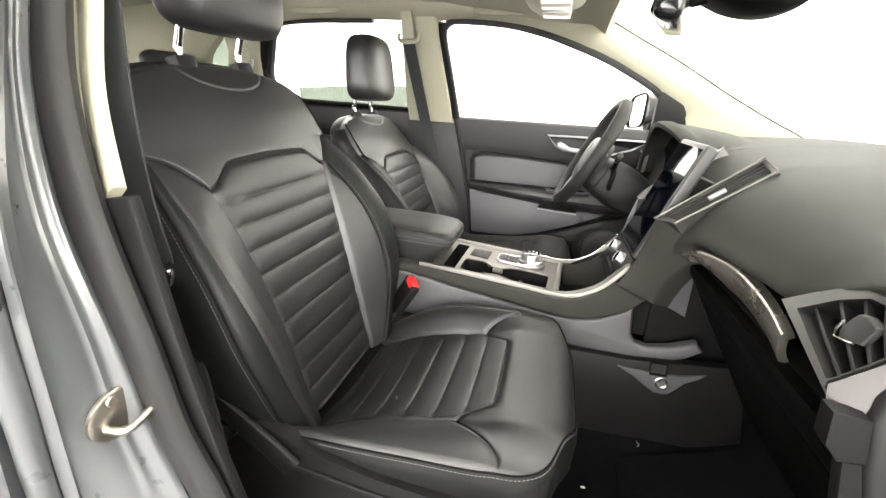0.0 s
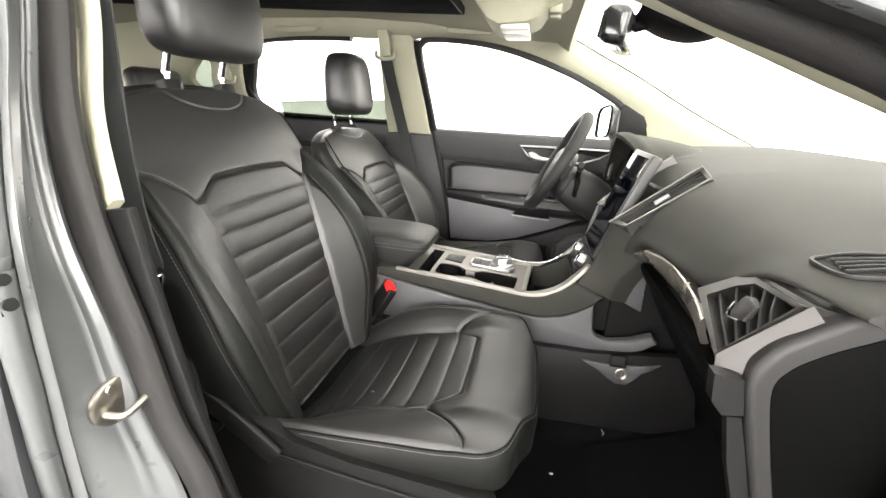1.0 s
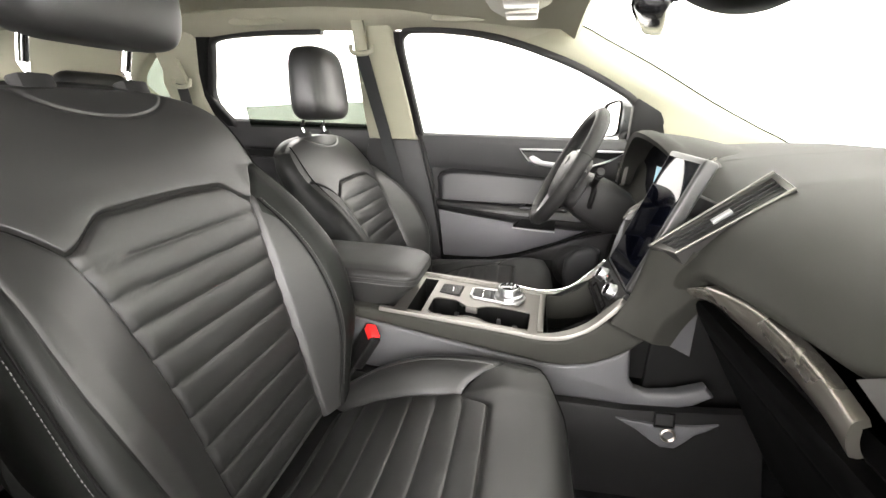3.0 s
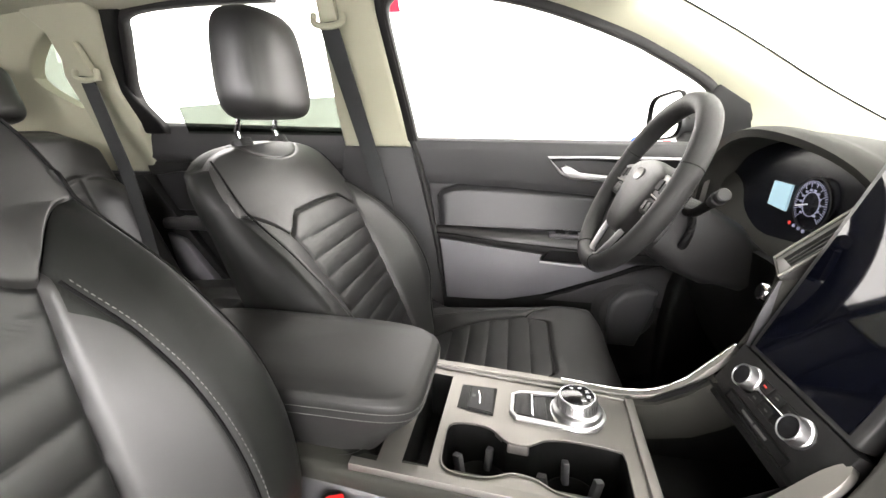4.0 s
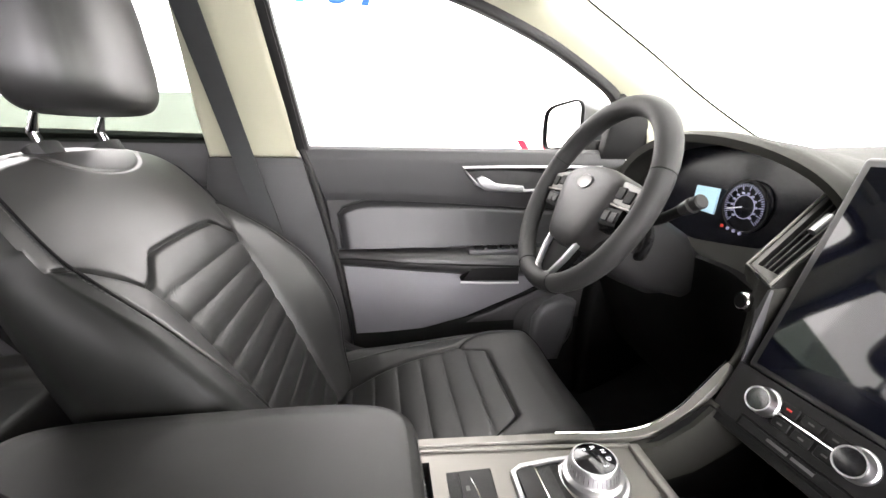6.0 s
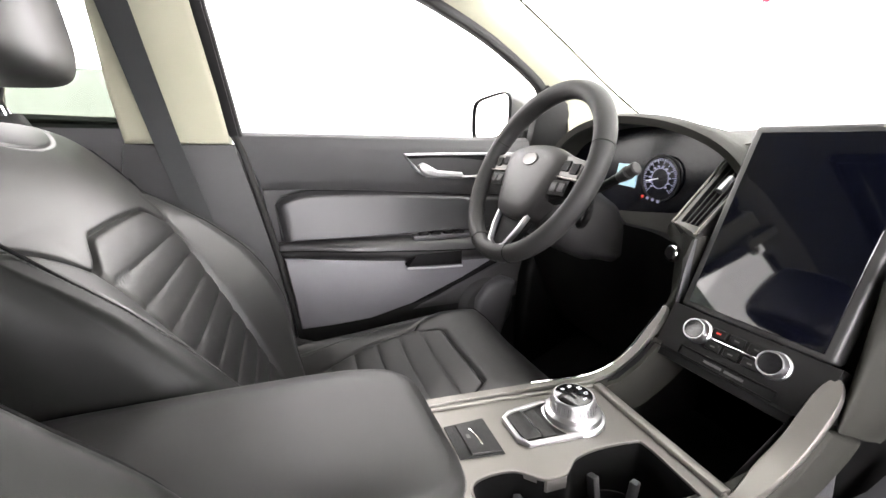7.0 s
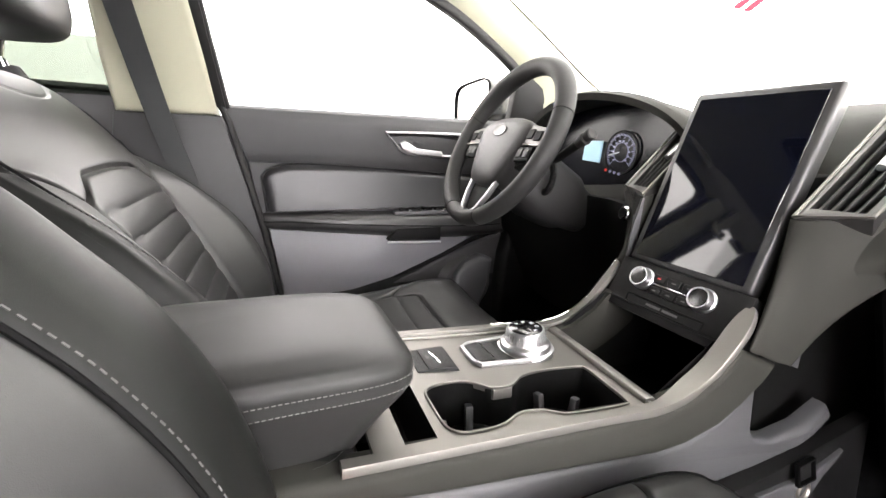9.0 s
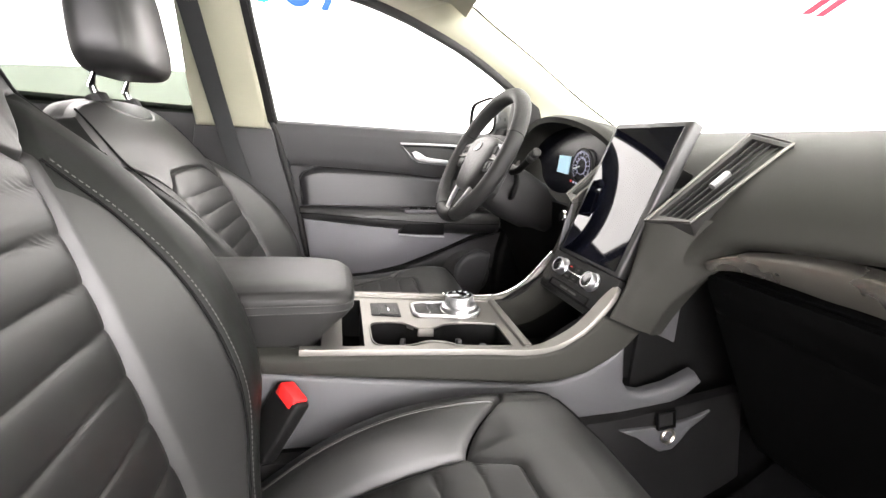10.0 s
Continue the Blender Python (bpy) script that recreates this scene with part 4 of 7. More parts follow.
        sy = math.copysign(abs(cy) ** 0.6, cy)
        sz = math.copysign(abs(cz) ** 0.7, cz)
        e = min(1, math.sqrt(max(0, min(a, 1 - a)) / 0.02)) if min(a, 1 - a) < 0.02 else 1
        lip = -0.010 * smooth((-cz - 0.2) * 2) * (1 if sy < 0 else 0)
        return V(x, 0.788 + sy * dp * lerp(0.6, 1, e) + lip * sy, zc + sz * hz * lerp(0.5, 1, e))
    patch(bm, lambda a, b: arm(b, a), 32, 50, wrap=True)
    part("armrest", bm, LEATHER, root, "padded black door armrest", angle=60)
    bm = bmesh.new()
    tube(bm, [V(x, 0.788 - (0.026 + 0.042 * smooth((x - 0.27) / 0.22)) * 1.0 - 0.0005, lerp(0.838, 0.812, smooth((x - 0.27) / 0.6)) + 0.003) for x in [0.28 + 0.68 * k / 24 for k in range(25)]], 0.0022, 6)
    part("armrest_seam", bm, DARK, root)
    bm = bmesh.new()
    box(bm, (0.62, 0.728, 0.848), (0.80, 0.766, 0.862), 0.004)
    sw = part("switch_plate", bm, GREY_PLASTIC, root, "grey window switch plate")
    for i in range(4):
        bm = bmesh.new()
        box(bm, (0.64 + 0.036 * i, 0.735, 0.858), (0.666 + 0.036 * i, 0.757, 0.869), 0.003)
        part("switch", bm, DARK, sw)
    bm = bmesh.new()
    prism(bm, [V(x, 0.7185, z) for x, z in ((0.600, 0.781), (0.628, 0.815), (0.76, 0.815), (0.76, 0.775))], (0, 0.03, 0), 0.003)
    pull = part("pull_cup", bm, DARK, root, "dark recessed pull cup")
    bm = bmesh.new()
    tube(bm, [V(0.598, 0.7165, 0.778), V(0.68, 0.7165, 0.772), V(0.76, 0.7165, 0.770)], 0.003, 8)
    part("pull_trim", bm, SILVER, pull, "thin silver strip")
    # lower panel with map pocket
    panel("lower_panel", ((0.290, 0.822), (0.60, 0.790), (0.98, 0.79), (0.98, 0.785), (0.88, 0.770), (0.775, 0.722), (0.62, 0.664), (0.50, 0.637), (0.40, 0.632), (0.318, 0.632)), DOOR_GREY, 0.004, 0.02, 0.006, "grained grey lower door panel")
    bm = bmesh.new()
    path = spline([V(0.315, 0.776, 0.628), V(0.42, 0.774, 0.626), V(0.52, 0.772, 0.634), V(0.64, 0.768, 0.664), V(0.78, 0.760, 0.718), V(0.90, 0.752, 0.772), V(0.99, 0.75, 0.79)], 6)
    sweep(bm, path, rect(0.022, 0.014, 0.004))
    part("pocket_lip", bm, DARK, root, "black map pocket lip")
    bm = bmesh.new()
    prism(bm, [V(x, 0.756, z) for x, z in ((0.335, 0.620), (0.46, 0.618), (0.56, 0.635), (0.70, 0.675), (0.84, 0.735), (0.99, 0.78), (1.0, 0.50), (0.36, 0.50))], (0, 0.03, 0), 0.012, 3)
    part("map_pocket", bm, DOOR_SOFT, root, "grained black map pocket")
    # speaker housing at the front foot
    bm = bmesh.new()
    disc(bm, V(0.86, 0.770, 0.62), (0, -1, 0.1), 0.105, 0.085, 0.04, 36, 0.012)
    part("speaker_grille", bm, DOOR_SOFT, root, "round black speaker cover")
    # Grey plastic makes up for the light missing at the door foot.
    bm = bmesh.new()
    prism(bm, [V(x, 0.712 + 0.06 * (0.70 - z) * 0.3, z) for x, z in ((0.820, 0.52), (0.806, 0.60), (0.812, 0.660), (0.845, 0.698), (0.905, 0.716), (0.942, 0.702), (0.935, 0.640), (0.90, 0.52))], (0, 0.06, 0), 0.018, 4)
    part("pocket_end", bm, GREY_PLASTIC, root, "rounded front end of the door pocket, greyed for missing light")
    # inner handle in its silver bezel
    bz = [(0.603, 1.078), (0.70, 1.0795), (0.86, 1.080), (0.985, 1.080), (0.93, 1.045), (0.86, 1.020), (0.76, 1.016), (0.668, 1.022), (0.640, 1.036)]
    bm = bmesh.new()
    sweep(bm, [V(x, 0.7500 + (1.08 - z) * 0.13, z) for x, z in bz], rect(0.008, 0.009, 0.003), closed=True, up=(0, -1, 0))
    hz = part("handle_bezel", bm, SILVER, root, "satin silver handle bezel")
    bm = bmesh.new()
    prism(bm, [V(x, 0.7535 + (1.08 - z) * 0.13, z) for x, z in bz], (0, 0.01, 0))
    part("handle_recess", bm, DARK, hz, "dark handle recess")
    bm = bmesh.new()
    prism(bm, [V(x, 0.742 + 0.05 * (1.05 - z), z) for x, z in ((0.640, 1.050), (0.654, 1.057), (0.668, 1.051), (0.692, 1.037), (0.766, 1.031), (0.770, 1.023), (0.766, 1.015), (0.70, 1.017), (0.662, 1.023), (0.646, 1.034))], (0, 0.014, 0), 0.0045, 3)
    part("door_handle", bm, SILVER, hz, "silver inner door handle")
    # window frame and sail
    bm = bmesh.new()
    path = spline([side(x, z, 0.030) for x, z in FRONT_WINDOW[:11]], 5)
    sweep(bm, path, rect(0.022, 0.03, 0.006), up=(0, 1, 0))
    part("window_frame", bm, RUBBER, root, "black rubber window frame")
    bm = bmesh.new()
    sweep(bm, [side(x, z, 0.020) for x, z in ((0.206, 1.122), (0.184, 1.30), (0.168, 1.415), (0.170, 1.46))], rect(0.022, 0.02, 0.005), up=(0, 1, 0))
    part("frame_post", bm, PLASTIC, root, "black window frame post")
    bm = bmesh.new()
    prism(bm, [side(x, z, 0.010) for x, z in ((0.972, 1.252), (0.985, 1.262), (1.066, 1.220), (1.092, 1.18), (1.14, 1.10), (0.985, 1.10))], (0, 0.03, 0), 0.006)
    part("sail_panel", bm, END_TRIM, root, "dark grey mirror sail panel")
    bm = bmesh.new()
    tube(bm, [V(x, y, z) for x, y, z in ((0.207, 0.752, 1.120), (0.222, 0.758, 1.08), (0.240, 0.762, 1.0), (0.262, 0.765, 0.90), (0.282, 0.766, 0.80), (0.300, 0.768, 0.70), (0.315, 0.768, 0.60), (0.33, 0.77, 0.45))], 0.008, 8)
    part("door_seal", bm, RUBBER, root, "black rubber door seal")


build_front_door()


def build_rear_door():
    root = thing("door_2", (-0.35, 0.80, 0.45), "closed rear door with black panel and lowered tinted window", "car door", kind="structure")
    bm = bmesh.new()
    prof = [(0.80, 1.150), (0.772, 1.152), (0.760, 1.142), (0.757, 1.10), (0.765, 1.04), (0.78, 1.025)]

    def up(a, b):
        i = b * (len(prof) - 1)
        k = min(int(i), len(prof) - 2)
        y, z = lerp(prof[k][0], prof[k + 1][0], i - k), lerp(prof[k][1], prof[k + 1][1], i - k)
        x = lerp(0.03, -0.70 - 0.05 * (1.15 - z) / 0.125, a)
        return V(x, y, z + 0.014 * a)
    patch(bm, up, 24, 20)
    solid(bm, 0.01)
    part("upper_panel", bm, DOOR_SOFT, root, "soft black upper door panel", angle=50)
    bm = bmesh.new()
    prism(bm, [V(x, 0.775, z) for x, z in ((0.03, 1.03), (-0.735, 1.04), (-0.68, 0.84), (-0.60, 0.66), (-0.45, 0.45), (0.03, 0.45))], (0, 0.02, 0), 0.004)
    part("backing", bm, PLASTIC, root)
    bm = bmesh.new()
    prism(bm, [V(x, 0.762, z) for x, z in ((-0.05, 1.0), (-0.60, 1.008), (-0.690, 0.995), (-0.665, 0.93), (-0.635, 0.875), (-0.05, 0.875))], (0, 0.02, 0), 0.006, 3)
    part("insert", bm, DOOR_SKIN, root, "smooth black leather door insert")
    bm = bmesh.new()
    box(bm, (-0.665, 0.715, 0.815), (-0.05, 0.785, 0.855), 0.015, 3)
    part("armrest", bm, DOOR_SOFT, root, "padded black door armrest")
    bm = bmesh.new()
    path = spline([side(x, z, 0.034) for x, z in REAR_WINDOW[4:12]], 5)
    sweep(bm, path, rect(0.022, 0.03, 0.006), up=(0, 1, 0))
    part("window_frame", bm, RUBBER, root, "black rubber window frame")
    bm = bmesh.new()
    prism(bm, [side(x, z, 0.006) for x, z in ((-0.545, 1.452), (-0.585, 1.40), (-0.622, 1.33), (-0.655, 1.27), (-0.640, 1.235), (-0.600, 1.160), (-0.60, 1.13), (-0.685, 1.13), (-0.690, 1.20), (-0.683, 1.28), (-0.655, 1.345), (-0.60, 1.452))], (0, 0.03, 0), 0.008, 3)
    part("sail_panel", bm, PLASTIC, root, "black window corner trim")


build_rear_door()


# ---- belts ----
def ribbon(bm, path, width, across, thick=0.0015):
    path = [Vector(p) for p in path]
    ac = Vector(across).normalized()
    rows = []
    for i, p in enumerate(path):
        d = (path[min(i + 1, len(path) - 1)] - path[max(i - 1, 0)]).normalized()
        w = (ac - d * ac.dot(d)).normalized() * width / 2
        n = d.cross(w).normalized() * thick
        rows.append([bm.verts.new(q) for q in (p - w - n, p + w - n, p + w + n, p - w + n)])
    for r, q in zip(rows, rows[1:]):
        for j in range(4):
            bm.faces.new((r[j], r[(j + 1) % 4], q[(j + 1) % 4], q[j]))
    bm.faces.new(rows[0][::-1]), bm.faces.new(rows[-1])


def build_belt(name, sgn, ax, az, low, label, width=0.047):
    top = side(ax, az, -0.022, sgn)
    root = thing("seat_belt", (ax, sgn * 0.72, 0.5), label, "seat belt", "seat belts")
    bm = bmesh.new()
    prism(bm, [side(x, z, -0.010, sgn) for x, z in ((ax - 0.022, az - 0.01), (ax + 0.022, az - 0.01), (ax + 0.02, az + 0.085), (ax - 0.02, az + 0.085))], (0, -sgn * 0.022, 0), 0.006, 3)
    part("height_adjuster", bm, CREAM_PLASTIC, root, "cream plastic belt height adjuster")
    bm = bmesh.new()
    tube(bm, spline([top + V(-0.036, -sgn * 0.012, 0.018), top + V(-0.034, -sgn * 0.016, -0.004), top + V(0, -sgn * 0.020, -0.012), top + V(0.034, -sgn * 0.016, -0.004), top + V(0.036, -sgn * 0.012, 0.018)], 6), 0.008, 8)
    part("belt_loop", bm, CREAM_PLASTIC, root, "cream plastic belt guide")
    bm = bmesh.new()
    ribbon(bm, spline([top + V(0, -sgn * 0.016, -0.002), *low], 6), width, (1, 0, 0))
    part("webbing", bm, BELT, root, "grey-black woven belt webbing")


build_belt("d", 1, 0.052, 1.40, [V(0.085, 0.715, 1.10), V(0.13, 0.74, 0.90), V(0.18, 0.75, 0.60)], "grey-black seat belt hanging from the cream centre pillar")
build_belt("p", -1, 0.052, 1.40, [V(0.128, -0.648, 1.20), V(0.132, -0.650, 1.06), V(0.150, -0.650, 0.95), V(0.175, -0.655, 0.80), V(0.20, -0.66, 0.60)], "grey-black seat belt hanging behind the passenger seat")
build_belt("r", 1, -0.715, 1.292, [V(-0.725, 0.655, 1.16), V(-0.665, 0.640, 0.97), V(-0.60, 0.60, 0.74)], "grey-black rear seat belt hanging over the rear backrest")
bm = bmesh.new()
box(bm, (0.142, -0.668, 0.952), (0.176, -0.656, 0.976), 0.003)
part("belt_tongue", bm, CHROME, None, "chrome belt tongue on the passenger belt", cat="belt tongue")


# ---- passenger door opening: centre pillar jamb, seals, striker ----
def build_jamb():
    root = thing("door_jamb", (0.19, -0.78, 0.40), "grey painted centre pillar jamb of the open passenger door", "door jamb", kind="structure")
    si = spline([(0.02, -0.605, 1.48), (0.105, -0.685, 1.323), (0.150, -0.742, 1.198), (0.190, -0.774, 1.08), (0.226, -0.777, 0.944), (0.246, -0.777, 0.83), (0.280, -0.777, 0.71), (0.31, -0.777, 0.45)], 6)
    so = spline([(0.07, -0.68, 1.48), (0.165, -0.756, 1.302), (0.205, -0.804, 1.199), (0.240, -0.843, 1.107), (0.238, -0.85, 1.017), (0.230, -0.85, 0.912), (0.222, -0.85, 0.80), (0.215, -0.85, 0.45)], 6)
    bm = bmesh.new()

    def jf(u, w):
        i = u * (len(si) - 1)
        k = min(int(i), len(si) - 2)
        p, q = si[k].lerp(si[k + 1], i - k), so[k].lerp(so[k + 1], i - k)
        r = p.lerp(q, w)
        dip = -0.012 * smooth((w - 0.08) / 0.12) * (1 - smooth((w - 0.86) / 0.10)) - 0.004 * smooth((w - 0.30) / 0.05)
        return V(r.x + dip - 0.012 * smooth((w - 0.93) / 0.07) ** 2, r.y, r.z)
    patch(bm, jf, 50, 30)
    solid(bm, 0.02)
    part("jamb_panel", bm, PAINT, root, "glossy grey painted jamb", angle=50)
    bm = bmesh.new()
    path = spline([(0.03, -0.59, 1.48), (0.110, -0.672, 1.323), (0.158, -0.730, 1.198), (0.200, -0.760, 1.08), (0.236, -0.765, 0.944), (0.258, -0.765, 0.83), (0.300, -0.765, 0.71), (0.34, -0.765, 0.45)], 6)
    sweep(bm, path, circle(0.017, 12, 1.35, 0.9), up=(0, 1, 0))
    part("rubber_seal", bm, RUBBER, root, "thick black rubber door seal")
    bm = bmesh.new()
    path = [jf(k / 50, 1.0) + V(-0.010, -0.008, 0) for k in range(51)]
    tube(bm, path, 0.012, 10)
    part("outer_flange", bm, PAINT, root, "bright painted outer flange")
    # inner trim strip seen edge on
    bm = bmesh.new()
    path = spline([V(0.03, -0.575, 1.46), V(0.115, -0.636, 1.33), V(0.163, -0.698, 1.198), V(0.219, -0.742, 1.096)], 6)
    sweep(bm, path, rect(0.034, 0.012, 0.004), up=(0, 1, 0.4))
    part("cream_edge", bm, CREAM_PLASTIC, root, "cream pillar trim edge")
    bm = bmesh.new()
    path = spline([V(0.221, -0.743, 1.093), V(0.245, -0.745, 0.95), V(0.275, -0.745, 0.80), V(0.32, -0.745, 0.62), V(0.35, -0.745, 0.42)], 6)
    sweep(bm, path, rect(0.050, 0.014, 0.005), up=(0, 1, 0))
    part("black_edge", bm, PLASTIC, root, "black lower pillar trim edge")
    # striker
    st = thing("door_striker", (0.20, -0.79, 0.86), "bare metal door striker loop bolted on the jamb", "door striker")
    bm = bmesh.new()
    lathe(bm, [(0, 0), (0.026, 0), (0.026, 0.004), (0.023, 0.006), (0, 0.006)], Matrix.Translation((0.224, -0.793, 0.874)) @ V(1, 0, 0).to_track_quat("Z", "Y").to_matrix().to_4x4() @ Matrix.Diagonal((1.30, 1.12, 1, 1)), 28)
    part("base_plate", bm, ALU, st)
    bm = bmesh.new()
    tube(bm, spline([V(0.226, -0.812, 0.866), V(0.242, -0.810, 0.866), V(0.250, -0.802, 0.866), V(0.250, -0.776, 0.872), V(0.244, -0.770, 0.874), V(0.226, -0.770, 0.876)], 5), 0.0044, 10)
    part("loop", bm, ALU, st, "thick metal striker loop")
    for y, z in ((-0.801, 0.893), (-0.797, 0.852)):
        bm = bmesh.new()
        disc(bm, V(0.229, y, z), (1, 0, 0), 0.0065, 0.005, 0.003, 14)
        part("bolt", bm, ALU, st)
    # rear door edge with hinge
    rd = thing("door_3", (-0.3, -0.87, 0.45), "closed rear passenger door, dark grey metallic with water drops", "car door", kind="structure")
    bm = bmesh.new()
    patch(bm, lambda a, b: V(lerp(0.200, -0.9, a ** 1.5) - 0.010 * smooth((0.02 - a) / 0.02), -lerp(0.885, 0.868, smooth((b - 0.5) * 2)) - 0.012 * (1 - smooth(a / 0.03)) * 0 + 0.02 * (1 - smooth(a / 0.02)), lerp(0.40, 1.08, b)), 60, 30)
    solid(bm, 0.02)
    part("door_skin", bm, DOOR_PAINT, rd, "dark grey metallic door skin", angle=50)
    bm = bmesh.new()
    box(bm, (0.195, -0.868, 1.015), (0.222, -0.852, 1.070), 0.005)
    h = part("hinge", bm, DARK, rd, "black door hinge")
    bm = bmesh.new()
    for z in (1.030, 1.055):
        disc(bm, V(0.222, -0.860, z), (1, -0.3, 0), 0.007, 0.006, 0.005, 12)
    part("hinge_bolt", bm, PLASTIC, h)
    # seal of the front edge and roof edge of the opening, with its cream trim
    fs = thing("door_seal", (1.0, -0.72, 0.8), "thick black rubber seal round the open passenger doorway", "door seal")
    pts = [V(0.30, -0.625, 1.475), V(0.45, -0.640, 1.455), V(0.60, -0.665, 1.405), V(0.70, -0.685, 1.360), V(0.80, -0.700, 1.312), V(0.88, -0.710, 1.280), V(0.955, -0.718, 1.245), V(1.03, -0.735, 1.18), V(1.07, -0.750, 1.10), V(1.060, -0.76, 1.02), V(1.03, -0.765, 0.88), V(0.98, -0.77, 0.70), V(0.95, -0.77, 0.50)]
    bm = bmesh.new()
    sweep(bm, spline([V(0.60, -0.630, 1.400), V(0.70, -0.640, 1.352), V(0.79, -0.655, 1.312), V(0.90, -0.675, 1.263), V(1.01, -0.695, 1.208), V(1.06, -0.71, 1.13)], 8), rect(0.014, 0.036, 0.005), up=(0, 1, 0))
    part("cream_edge", bm, CREAM_PLASTIC, fs, "cream windscreen pillar edge")
    bm = bmesh.new()
    tube(bm, spline(pts, 8), 0.020, 12)
    part("seal", bm, RUBBER, fs)
    bm = bmesh.new()
    tube(bm, [p + V(0.012, -0.040, 0.008) for p in spline(pts, 8)], 0.016, 12)
    part("outer_seal", bm, RUBBER, fs)
    bm = bmesh.new()
    sweep(bm, [p + V(0.035, -0.085, 0.014) for p in spline(pts, 8)], rect(0.07, 0.02, 0.006), up=(0, 1, 0))
    part("painted_frame", bm, PAINT, fs, "grey painted door frame")
    bm = bmesh.new()
    box(bm, (1.06, -0.88, 0.35), (1.30, -0.80, 1.08), 0.01)
    part("front_jamb", bm, PAINT, fs, "grey painted front jamb")


build_jamb()


def build_open_door():
    root = thing("door_4", (1.30, -1.30, 0.45), "wide open front passenger door, black lining towards the cabin", "car door", kind="structure")
    h, e = V(1.10, -0.86, 0), V(1.42, -1.86, 0)
    d = (e - h).normalized()
    n = V(-d.y, d.x, 0)
    n = -n if n.x > 0 else n
    bm = bmesh.new()
    prism(bm, [h + V(0, 0, 0.42), e + V(0, 0, 0.45), e + V(0, 0, 1.14), h + V(0, 0, 1.10)], -n * 0.10, 0.01)
    part("door_skin", bm, PAINT, root, "dark grey painted door shell")
    bm = bmesh.new()
    prism(bm, [h + d * 0.05 + n * 0.03 + V(0, 0, 0.46), e - d * 0.06 + n * 0.03 + V(0, 0, 0.48), e - d * 0.06 + n * 0.01 + V(0, 0, 1.13), h + d * 0.05 + n * 0.01 + V(0, 0, 1.09)], -n * 0.03, 0.01)
    part("lining", bm, PLASTIC, root, "grained black door lining")
    bm = bmesh.new()
    sweep(bm, [h + d * 0.20 + n * 0.06 + V(0, 0, 0.80), e - d * 0.15 + n * 0.06 + V(0, 0, 0.83)], rect(0.08, 0.05, 0.02))
    part("armrest", bm, DASH, root, "padded black door armrest")
    bm = bmesh.new()
    sweep(bm, [h + d * 0.10 + n * 0.05 + V(0, 0, 0.58), e - d * 0.12 + n * 0.05 + V(0, 0, 0.58)], rect(0.05, 0.14, 0.02))
    part("map_pocket", bm, GREY_PLASTIC, root, "grey map pocket")


build_open_door()


